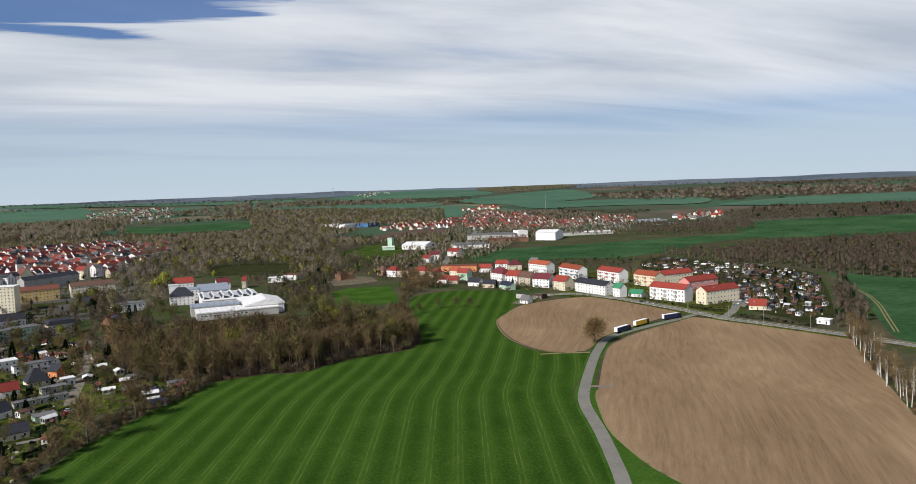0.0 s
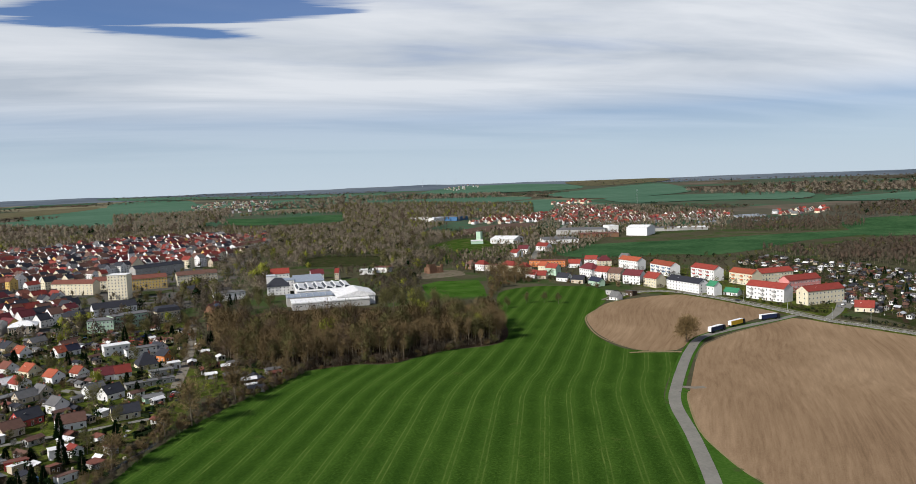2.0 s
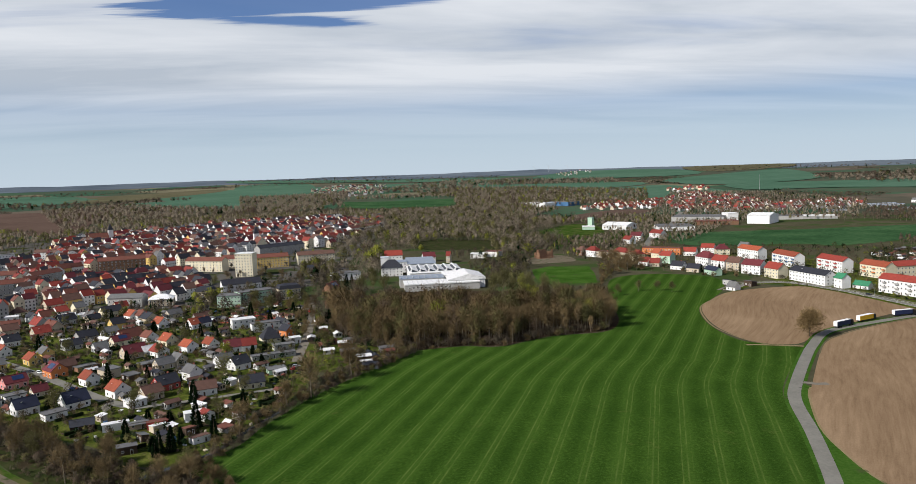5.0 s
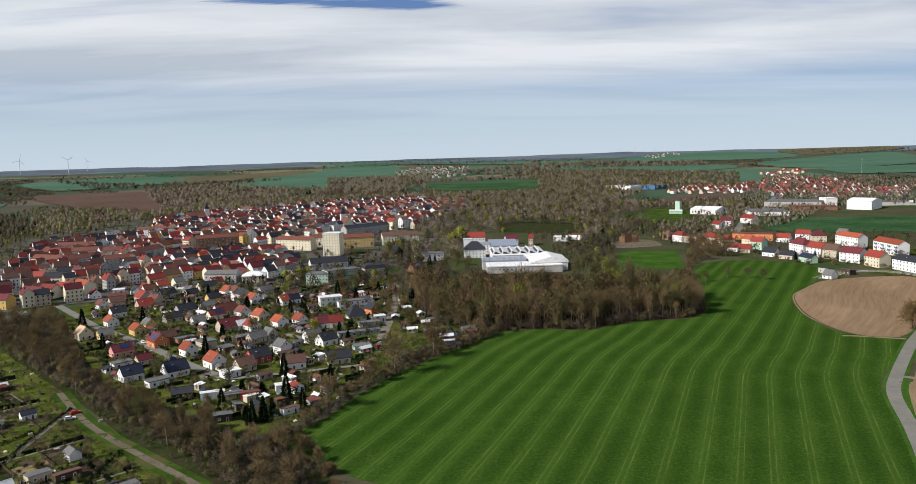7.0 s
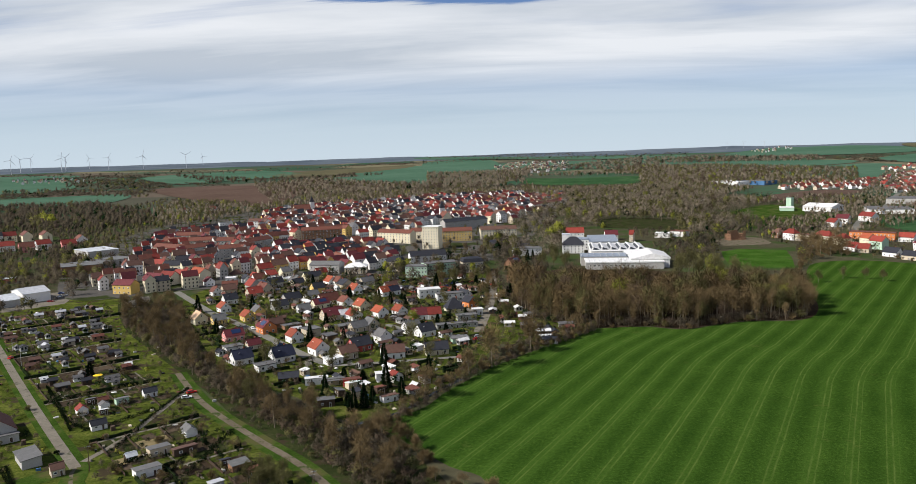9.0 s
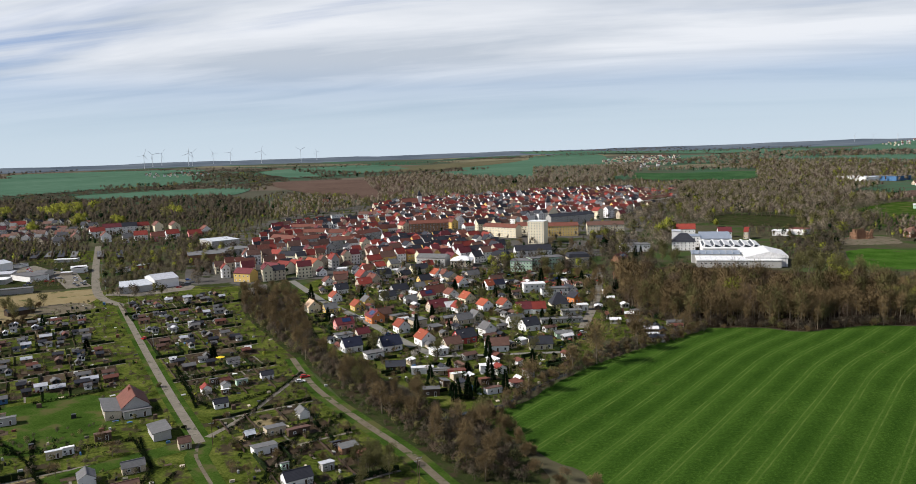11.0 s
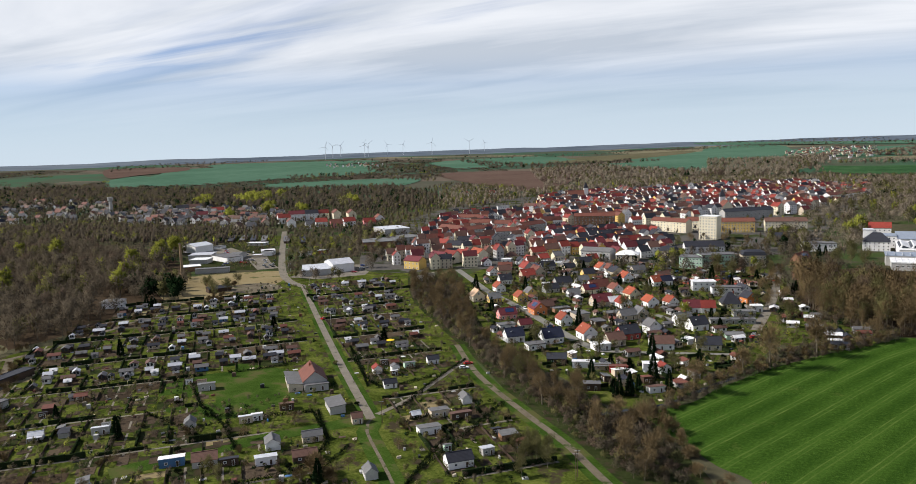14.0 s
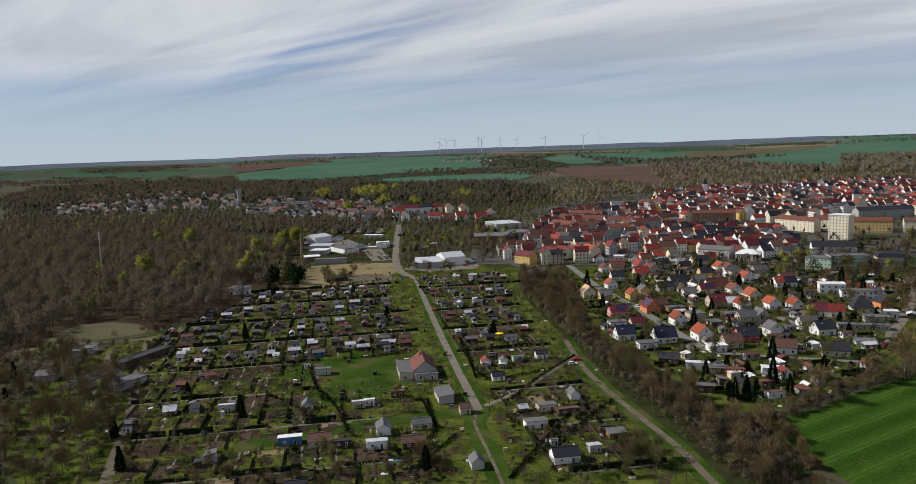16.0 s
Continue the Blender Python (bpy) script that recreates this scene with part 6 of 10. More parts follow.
def framed(name, w, z0, z1, t, mats):
    """A pane set back in its frame, all one piece."""
    b = Build()

    def ring(x, lo, hi, y):
        return [(-x, y, lo), (x, y, lo), (x, y, hi), (-x, y, hi)]
    o = w / 2
    rings = [ring(o + 0.05, z0 - 0.05, z1 + 0.05, 0.05), ring(o + 0.05, z0 - 0.05, z1 + 0.05, -0.08), ring(o - t, z0 + t, z1 - t, -0.08), ring(o - t, z0 + t, z1 - t, -0.03)]
    b.v = [p for r in rings for p in r]
    for k in range(3):
        for i in range(4):
            b.f.append((k * 4 + i, k * 4 + (i + 1) % 4, k * 4 + 4 + (i + 1) % 4, k * 4 + 4 + i))
            b.m.append(0)
    b.f.append((12, 13, 14, 15))
    b.m.append(1)
    return b.mesh(name, *mats)


def window_mesh(w, h):
    return kept(("window", w, h), lambda: framed("window", w, -h / 2, h / 2, 0.1, (FRAME, GLASS)))


def door_mesh(w=1.0, h=2.05):
    return kept(("door", w, h), lambda: framed("door", w, 0.0, h, 0.07, (FRAME, WALLS["wood"])))


def wall_mesh(L, W, h, up, wall, shape):
    def make():
        b = Build()
        x, y = L / 2, W / 2
        if shape == "gable":
            k = [(-x, -y, -0.4), (-x, y, -0.4), (-x, y, h), (-x, 0, h + up), (-x, -y, h)]
            b.solid(k, [(x, p[1], p[2]) for p in k])
        elif shape == "shed":
            k = [(-x, -y, -0.4), (-x, y, -0.4), (-x, y, h), (-x, -y, h + up)]
            b.solid(k, [(x, p[1], p[2]) for p in k])
        else:
            b.box(-x, x, -y, y, -0.4, h)
        return b.mesh("wall", WALLS[wall])
    return kept(("wall", L, W, h, up, wall, shape), make)


def roof_mesh(L, W, h, up, roof, shape, over=0.45, thick=0.22):
    def make():
        b = Build()
        x, y, t = L / 2 + over * 0.8, W / 2 + over, thick
        drop = up / (W / 2) * over if W else 0
        e, z = h - drop + 0.02, h + up + 0.02
        if shape == "gable":
            k = [(-x, -y, e), (-x, 0, z), (-x, y, e), (-x, y, e + t), (-x, 0, z + t), (-x, -y, e + t)]
            j = [(x, p[1], p[2]) for p in k]
            for a in ((0, 1, 4, 5), (1, 2, 3, 4)):
                b.solid([k[i] for i in a], [j[i] for i in a])
            b.box(-x, x, -0.16, 0.16, z + t - 0.08, z + t + 0.08)
        elif shape == "hip":
            r = max(L / 2 - W * 0.42, 0.3)
            low = [(-x, -y, e), (x, -y, e), (x, y, e), (-x, y, e)]
            b.solid(low, [(p[0], p[1], p[2] + t) for p in low])
            q = [(p[0], p[1], p[2] + t) for p in low]
            r0, r1 = (-r, 0, z + t), (r, 0, z + t)
            for f in ((q[0], q[1], r1, r0), (q[1], q[2], r1), (q[2], q[3], r0, r1), (q[3], q[0], r0)):
                b.face(f)
        elif shape == "shed":
            s = up / W * over
            k = [(-x, -y, h + up + s), (-x, y, h - s), (-x, y, h - s + t), (-x, -y, h + up + s + t)]
            b.solid(k, [(x, p[1], p[2]) for p in k])
        elif shape == "mansard":
            low = [(-x, -y, h), (x, -y, h), (x, y, h), (-x, y, h)]
            i, m = 1.2, up * 0.72
            mid = [(-x + i, -y + i, h + m), (x - i, -y + i, h + m), (x - i, y - i, h + m), (-x + i, y - i, h + m)]
            b.solid(low, mid)
            top = [(-x + W * 0.45, -0.3, h + up), (x - W * 0.45, -0.3, h + up), (x - W * 0.45, 0.3, h + up), (-x + W * 0.45, 0.3, h + up)]
            b.solid(mid, top)
        else:
            b.box(-x, x, -y, y, h, h + t)
            b.box(-x, x, -y, -y + 0.25, h + t, h + t + 0.2), b.box(-x, x, y - 0.25, y, h + t, h + t + 0.2)
            b.box(-x, -x + 0.25, -y + 0.25, y - 0.25, h + t, h + t + 0.2), b.box(x - 0.25, x, -y + 0.25, y - 0.25, h + t, h + t + 0.2)
        return b.mesh("roof", ROOFS[roof])
    return kept(("roof", L, W, h, up, roof, shape, over), make)


def chimney_mesh(h):
    def make():
        b = Build()
        b.box(-0.35, 0.35, -0.35, 0.35, -1.2, h)
        b.box(-0.42, 0.42, -0.42, 0.42, h, h + 0.12)
        b.box(-0.18, 0.18, -0.18, 0.18, h + 0.12, h + 0.32)
        return b.mesh("chimney", BRICK_RED)
    return kept(("chimney", h), make)


def balcony_mesh(w, col):
    def make():
        b = Build()
        b.box(-w / 2, w / 2, -1.3, 0, -0.15, 0)
        b.box(-w / 2, w / 2, -1.32, -1.24, 0, 0.95, 1)
        b.box(-w / 2, -w / 2 + 0.07, -1.24, 0, 0, 0.95, 1), b.box(w / 2 - 0.07, w / 2, -1.24, 0, 0, 0.95, 1)
        return b.mesh("balcony", WALLS["grey"], WALLS[col])
    return kept(("balcony", w, col), make)


ROOF_WORD = {"orange": "orange-tiled", "red": "red-tiled", "maroon": "maroon-tiled", "brown": "brown-tiled", "rust": "weathered red-tiled", "black": "dark-tiled",
             "navy": "glossy dark-blue", "grey": "grey", "pale": "pale grey", "slate": "blue-grey", "peach": "pale peach", "white": "white", "green": "green"}
SHAPE_WORD = {"gable": "gabled", "hip": "hipped", "shed": "lean-to", "flat": "flat", "mansard": "mansard"}
WALL_WORD = {"white": "white", "cream": "cream", "yellow": "yellow", "beige": "beige", "grey": "grey", "red": "red",
             "orange": "orange", "mint": "mint-green", "pink": "pink", "brick": "brick", "wood": "dark-boarded", "blue": "blue"}


def house(x, y, turn, L=10, W=8.5, h=4.2, roof="red", wall="white", shape="gable", up=None, detail=2, floors=None, chimney=True, name="house", where="among gardens",
          group="houses of the quarter", wins=None, balcony=None, solar=False, base=None):
    """A house with its ridge along its own x axis. detail 2: windows on all sides, 1: on the long sides, 0: none."""
    L, W, h = round(L * 2) / 2, round(W * 2) / 2, round(h * 2) / 2
    up = round((W * 0.42 if up is None else up) * 2) / 2
    if shape == "flat":
        up = 0.0
    TAKEN.append((x, y, (L + W) / 3.6))
    words = f"{WALL_WORD[wall]} {name.replace('_', ' ')}, {ROOF_WORD[roof]} {SHAPE_WORD[shape]} roof, {where}"
    if detail:
        ob = new(name)
        part("wall", wall_mesh(L, W, h, up, wall, shape), ob)
    else:
        ob = new(name, wall_mesh(L, W, h, up, wall, shape))
    tagged(ob, words, name.replace("_", " "), group)
    part("roof", roof_mesh(L, W, h, up, roof, shape), ob)
    if chimney:
        part("chimney", chimney_mesh(1.2), ob, pose(L * 0.18, W * 0.08, h + up * 0.85))
    floors = floors or max(1, int((h + 0.4) / 2.9))
    if detail:
        n = wins or max(2, int(L / 3.4))
        wm = window_mesh(1.2, 1.35)
        for f in range(floors):
            z = 1.6 + f * (h - 0.3) / floors
            for i in range(n):
                px = -L / 2 + (i + 0.5) * L / n
                if not (f == 0 and i == n // 2):
                    part("window", wm, ob, pose(px, -W / 2 - 0.02, z))
                if detail > 1:
                    part("window", wm, ob, pose(px, W / 2 + 0.02, z, 0, 0, 180))
            if detail > 1:
                for sx, rz in ((1, 90), (-1, -90)):
                    for py in (-W * 0.22, W * 0.22):
                        part("window", wm, ob, pose(sx * (L / 2 + 0.02), py, z, 0, 0, rz))
        part("door", door_mesh(), ob, pose(-L / 2 + (n // 2 + 0.5) * L / n, -W / 2 - 0.02, 0.1))
        if detail > 1 and shape == "gable" and up > 2.4:
            for sx, rz in ((1, 90), (-1, -90)):
                part("window", window_mesh(1.0, 1.2), ob, pose(sx * (L / 2 + 0.02), 0, h + up * 0.35, 0, 0, rz))
        if balcony:
            bm = balcony_mesh(3.0, balcony)
            for f in range(1, floors):
                for i in range(1, n, 3):
                    part("balcony", bm, ob, pose(-L / 2 + (i + 0.5) * L / n, -W / 2, 0.75 + f * (h - 0.3) / floors))
    if shape == "gable" and detail > 1 and up > 3 and L > 9:
        a = math.degrees(math.atan2(up, W / 2))
        for sy in (-1, 1):
            part("roof_window", kept("skylight", lambda: skylight()), ob, pose(-L * 0.2, sy * W * 0.24, h + up * 0.52 + 0.27, -sy * -a if sy < 0 else -a))
    if solar:
        a = math.degrees(math.atan2(up, W / 2))
        part("solar_panel", kept(("solar", L, W), lambda: panel(L * 0.5, W * 0.38)), ob, pose(L * 0.1, -W * 0.25, h + up * 0.5 + 0.34, a), "dark blue solar panels")
    return at(ob, x, y, base, turn)


def skylight():
    b = Build()
    b.box(-0.45, 0.45, -0.6, 0.6, 0, 0.08)
    b.box(-0.36, 0.36, -0.5, 0.5, 0.08, 0.1, 1)
    return b.mesh("roof_window", FRAME, GLASS)


def panel(w, d):
    b = Build()
    b.box(-w / 2, w / 2, -d / 2, d / 2, 0, 0.06)
    return b.mesh("solar_panel", PANEL)


def front(ax, ay, bx, by, depth, h, **kw):
    """A building given by the two ends of its front; it stands behind that line as seen from the fields."""
    d = Vector((bx - ax, by - ay))
    s = Vector((-d.y, d.x)).normalized()
    mid = Vector(((ax + bx) / 2, (ay + by) / 2))
    if s.dot(mid) < 0:
        s = -s
    c = mid + s * depth / 2
    turn = math.degrees(math.atan2(d.y, d.x))
    # its own -y side is the front
    if Vector((math.sin(radians(turn)), -math.cos(radians(turn)))).dot(s) > 0:
        turn += 180
    return house(c.x, c.y, turn, d.length, depth, h, **kw)


ROWG, BLOCKG = "houses along the main road", "apartment blocks"


def block(ax, ay, bx, by, roof, wall, h=10.5, depth=11.0, balcony=None, shape="gable", up=3.6, detail=1, wins=None):
    return front(ax, ay, bx, by, depth, h, roof=roof, wall=wall, shape=shape, up=up, detail=detail, name="apartment_block", where="beside the main road", group=BLOCKG,
                 floors=max(2, int(h / 2.7)), balcony=balcony, wins=wins)


# ---- the row along the main road ----
block(395.4, 504.5, 403.6, 471.3, "red", "white", 10.5, balcony="grey")
block(408.9, 452.9, 444.6, 454.6, "red", "cream", 10.5, detail=2)
block(437.4, 504.6, 472.3, 507.9, "red", "pink", 10.5, wins=12)
block(437.6, 581.2, 440.1, 553.5, "orange", "cream", 10.5, balcony="orange")
block(451, 554.5, 486.7, 556.1, "red", "cream", 10.5)
block(431.3, 631.6, 432.1, 596.6, "red", "white", 10.5, balcony="red")
block(417, 681.7, 416.6, 644.3, "orange", "white", 10.5, balcony="blue")
block(410.7, 736, 415, 703.7, "orange", "white", 10.5)
block(371.2, 580.5, 376.2, 540.4, "black", "white", 8.5, detail=2)
def row_house(ax, ay, bx, by, depth, h, roof, wall, shape):
    return front(ax, ay, bx, by, depth, h, roof=roof, wall=wall, shape=shape, detail=1, where="in the row along the road", group=ROWG)


row_house(379.3, 533.6, 380, 524.7, 8.0, 8.0, "green", "white", "gable")
row_house(389.7, 525.4, 394.1, 513.7, 7.0, 3.0, "green", "white", "gable")
row_house(361.4, 603.1, 364.2, 586.2, 11.0, 8.5, "red", "cream", "gable")
row_house(354.8, 628.9, 362.9, 611.9, 11.0, 8.5, "maroon", "white", "gable")
row_house(350.3, 648.7, 357.2, 637.6, 11.0, 8.5, "brown", "beige", "gable")
row_house(346.1, 669.1, 351.5, 653.3, 11.0, 8.5, "red", "white", "gable")
row_house(340.7, 691.2, 343.8, 671, 12.0, 10.0, "maroon", "white", "hip")
row_house(323.9, 638.8, 325.8, 622.1, 7.0, 4.5, "navy", "mint", "gable")
row_house(314.6, 656.8, 321.7, 645.7, 8.5, 4.0, "black", "beige", "gable")
row_house(308.6, 677.9, 315.5, 666.7, 9.0, 4.0, "black", "white", "gable")
row_house(319.3, 727.9, 325.6, 716.2, 9.0, 8.0, "red", "mint", "gable")
row_house(321.1, 752.3, 325.1, 742.3, 9.0, 8.0, "orange", "cream", "gable")
row_house(293, 719.6, 298.5, 709.1, 9.0, 4.0, "red", "white", "gable")
row_house(298.1, 703.6, 305.7, 697.2, 9.0, 4.0, "red", "beige", "gable")
row_house(286.8, 775.5, 293.8, 756.3, 10.0, 9.0, "red", "cream", "hip")
row_house(297.3, 753.2, 303, 742, 10.0, 8.0, "red", "cream", "hip")
row_house(276.3, 798.3, 285, 783.8, 9.0, 7.0, "brown", "beige", "flat")
row_house(268.5, 812.1, 275.3, 799.2, 9.0, 7.5, "red", "white", "hip")
row_house(262.9, 831.4, 267.1, 820.5, 9.0, 6.0, "brown", "brick", "hip")
row_house(398.2, 794, 408.7, 784.2, 10.0, 6.0, "red", "white", "gable")
row_house(402.3, 766.3, 415.9, 761.6, 12.0, 6.5, "maroon", "cream", "hip")
row_house(367.5, 775, 377.8, 765.7, 10.0, 5.0, "red", "white", "gable")
row_house(333.2, 806, 367.9, 782.2, 12.0, 7.5, "rust", "orange", "flat")
row_house(358, 932.1, 362.4, 917.9, 10.0, 6.0, "red", "white", "gable")
row_house(381, 962.2, 391.5, 951.7, 11.0, 7.0, "maroon", "white", "gable")
row_house(420.7, 991.2, 428.4, 971.2, 11.0, 7.0, "red", "white", "gable")
row_house(443.3, 793.8, 447, 781.8, 9.0, 6.0, "grey", "beige", "gable")
front(418.4, 418.9, 426.3, 409.8, 9.0, 3.5, roof="red", wall="cream", detail=2, where="beside the allotments", group=ROWG)
front(412.7, 354.7, 415.8, 347.4, 6.0, 3.0, roof="white", wall="white", shape="flat", detail=1, chimney=False, where="at the end of the allotments", group=ROWG)
front(297, 549.2, 300.6, 542.7, 8.0, 3.0, roof="grey", wall="white", shape="gable", detail=1, chimney=False, name="field_barn", where="at the edge of the field", group="huts by the field")
front(308.5, 576.6, 312.2, 569.5, 7.0, 3.0, roof="black", wall="grey", shape="shed", up=0.8, detail=1, chimney=False, name="field_barn", where="at the edge of the field", group="huts by the field")
front(320.2, 563.2, 322.9, 557, 7.0, 3.5, roof="grey", wall="wood", shape="shed", up=0.8, detail=1, chimney=False, name="field_barn", where="at the edge of the field", group="huts by the field")

# ---- halls and works ----


def hall(ax, ay, bx, by, depth, h, roof="white", wall="white", shape="flat", up=2.0, label="works", detail=0, name="industrial_hall"):
    return front(ax, ay, bx, by, depth, h, roof=roof, wall=wall, shape=shape, up=up, detail=detail, chimney=False, name=name, where=label, group="halls and works")


hall(471.4, 1076.7, 523.8, 1062.2, 60, 6, "grey", "white", label="beside the village")
hall(558.4, 1221.3, 630.6, 1174.2, 60, 8, "grey", "grey", label="beside the village")
hall(562.8, 1136.1, 624.4, 1114.9, 30, 6, "rust", "brick", label="beside the village")
hall(646.7, 1190.7, 664.5, 1188, 30, 12, "white", "white", label="beside the village")
hall(644.1, 1125.2, 667.5, 1098.3, 45, 13, "white", "white", "gable", 3.5, "beside the green wheat")
hall(405.7, 1143.4, 435.5, 1113.3, 40, 7, "white", "white", "gable", 4.0, "beside the sports ground")
hall(374.6, 1148.3, 393.4, 1142.6, 25, 5, "white", "mint", label="beside the sports ground")
hall(401.6, 1202.1, 407.1, 1196.6, 8, 16, "grey", "mint", label="beside the sports ground", name="tower")
hall(297.9, 1364.4, 312.8, 1349.7, 25, 5, "white", "white", label="in the valley wood")
hall(433.5, 1807, 473.7, 1734.7, 50, 8, "white", "white", label="beyond the valley wood")
hall(482.6, 1777.4, 528.2, 1723.9, 50, 9, "grey", "blue", label="beyond the valley wood")
hall(717.5, 1161.9, 759.1, 1149.1, 30, 6, "grey", "grey", label="behind the white hall")
hall(759.1, 1149.1, 807.6, 1127.5, 30, 5, "white", "grey", label="behind the white hall")


def factory():
    """White low works by the wood: a long front hall, a gabled end hall, a saw-tooth hall, a blue-grey rear hall and stair tower."""
    A, B = Vector((48.1, 632.5)), Vector((112.5, 630.9))
    d = (B - A).normalized()
    turn = math.degrees(math.atan2(d.y, d.x))
    ob = tagged(new("factory"), "white low factory with saw-tooth roof lights behind the wood", "factory")

    def block_of(name, x0, x1, y0, y1, z1, mt, z0=-0.3, parent=None, label=""):
        g = Build()
        g.box(x0, x1, y0, y1, z0, z1)
        return part(name, g.mesh(name, mt), parent or ob, None, label)

    def windows(parent, x0, x1, y, z, n, w=1.2, h=1.35):
        for k in range(n):
            part("window", window_mesh(w, h), parent, pose(x0 + (k + 0.5) * (x1 - x0) / n, y - 0.02, z))

    # front hall: grey-white wall under a broad white roof edge
    front_hall = block_of("front_hall", 0, 64, -6, 18, 5.6, WALLS["grey"])
    block_of("front_roof", -0.4, 64.4, -6.4, 18, 6.5, ROOFS["white"], 5.6)
    windows(front_hall, 2, 40, -6, 3.4, 11, 2.0, 1.1)
    for k in range(9):
        block_of("roof_rib", 3 + k * 4.2, 3.3 + k * 4.2, -6, 18, 6.62, ROOFS["pale"], 6.5)
    # glazed strip
    glazed = block_of("glazed_hall", -3, 36, 18, 33, 7.6, WALLS["grey"])
    g = Build()
    k = [(-3.4, 17.6, 7.6), (36.4, 17.6, 7.6), (36.4, 33.2, 7.6), (-3.4, 33.2, 7.6)]
    g.solid(k, [(p[0], p[1], 8.1 if p[1] < 20 else 9.0) for p in k])
    part("glazed_roof", g.mesh("glazed_roof", ROOFS["slate"]), glazed, None, "bluish glazed roof strip")
    for q in range(8):
        block_of("glazing_bar", -2.5 + q * 5.4, -2.3 + q * 5.4, 17.7, 33, 9.15, ROOFS["pale"], 8.2, glazed)
    # link block with small windows
    link = block_of("link_block", 36.6, 48, 26, 50, 8.6, WALLS["white"])
    windows(link, 37, 47.5, 26, 7.2, 4, 1.1, 1.0)
    # gabled end hall, its ridge running away from the field
    end = block_of("end_hall", 38, 70, 2, 40, 7.2, WALLS["white"])
    g = Build()
    k = [(37.5, 1.4, 7.2), (70.5, 1.4, 7.2), (70.5, 1.4, 8.6), (56, 1.4, 12.2), (37.5, 1.4, 7.7)]
    g.solid(k, [(p[0], 40.4, p[2]) for p in k])
    part("end_roof", g.mesh("end_roof", ROOFS["white"]), end)
    for q in range(6):
        block_of("wall_rib", 40 + q * 5.6, 40.25 + q * 5.6, 1.75, 2.05, 7.2, ROOFS["pale"], 0, end)
    # saw-tooth hall
    saw = block_of("saw_tooth_hall", 8, 58, 54, 112, 7.4, WALLS["white"])
    block_of("saw_roof", 7.6, 58.4, 53.6, 112.4, 7.8, ROOFS["white"], 7.4, saw)
    windows(saw, 9, 57, 54, 5.2, 14)
    w = 50 / 6
    for i in range(6):
        x = 8.2 + i * w
        g = Build()
        k = [(x, 62, 7.8), (x + w * 0.96, 62, 7.8), (x + w * 0.96, 62, 8.3), (x + w * 0.26, 62, 10.7)]
        g.solid(k, [(p[0], 100, p[2]) for p in k])
        tooth = part("saw_tooth", g.mesh("saw_tooth", ROOFS["white"]), saw)
        g = Build()
        k = [(x + w * 0.24, 61.7, 8.1), (x + w * 0.86, 61.7, 8.1), (x + w * 0.86, 61.7, 8.6), (x + w * 0.3, 61.7, 10.3)]
        g.solid([(p[0], 61.95, p[2]) for p in k], k)
        part("roof_light", g.mesh("roof_light", SHADED), saw, None, "dark glazed roof light")
        g = Build()
        g.solid([(x + w * 0.04, 98, 8.1), (x + w * 0.04, 64, 8.1), (x + w * 0.23, 64, 10.15), (x + w * 0.23, 98, 10.15)], [(x + w * 0.04 - 0.12, 98, 8.15), (x + w * 0.04 - 0.12, 64, 8.15), (x + w * 0.23 - 0.12, 64, 10.2), (x + w * 0.23 - 0.12, 98, 10.2)])
        part("roof_light", g.mesh("roof_light", SHADED), saw, None, "dark glazed roof light")
    # rear hall
    rear = block_of("rear_hall", 10, 38, 118, 156, 8.6, WALLS["white"])
    g = Build()
    k = [(9.5, 117.4, 8.6), (38.5, 117.4, 8.6), (38.5, 156.4, 8.6), (9.5, 156.4, 8.6)]
    g.solid(k, [(p[0], p[1], 9.0 if p[1] < 120 else 11.4) for p in k])
    part("rear_roof", g.mesh("rear_roof", ROOFS["slate"]), rear)
    windows(rear, 11, 37, 118, 6.0, 8, 1.6, 1.5)
    # stair tower and office wing
    tower = block_of("stair_tower", -17, -9, 120, 130, 16, WALLS["white"])
    block_of("tower_roof", -17.3, -8.7, 119.7, 130.3, 16.5, ROOFS["pale"], 16, tower)
    wing = block_of("office_wing", -9, 9.4, 122, 142, 10.5, WALLS["white"])
    block_of("wing_roof", -9.2, 9.5, 121.7, 142.3, 10.9, ROOFS["slate"], 10.5, wing)
    for z in (2.6, 5.6, 8.6):
        windows(wing, -8, 9, 122, z, 5)
        windows(tower, -16, -10, 120, z, 2)
    ob.matrix_basis = Matrix.LocRotScale((A.x, A.y, 0), Euler((0, 0, radians(turn))), None)
    at_works = dict(detail=1, group="halls and works")
    house(44, 738.5, turn, 21, 17, 8.5, "black", "white", "hip", up=7, where="beside the factory", chimney=False, wins=6, **at_works)
    house(53, 852, turn, 20, 12, 8.0, "red", "white", "gable", up=5, where="behind the factory", **at_works)
    house(92, 838, turn + 6, 14, 10, 6.0, "maroon", "white", "gable", up=4.5, where="behind the factory", **at_works)


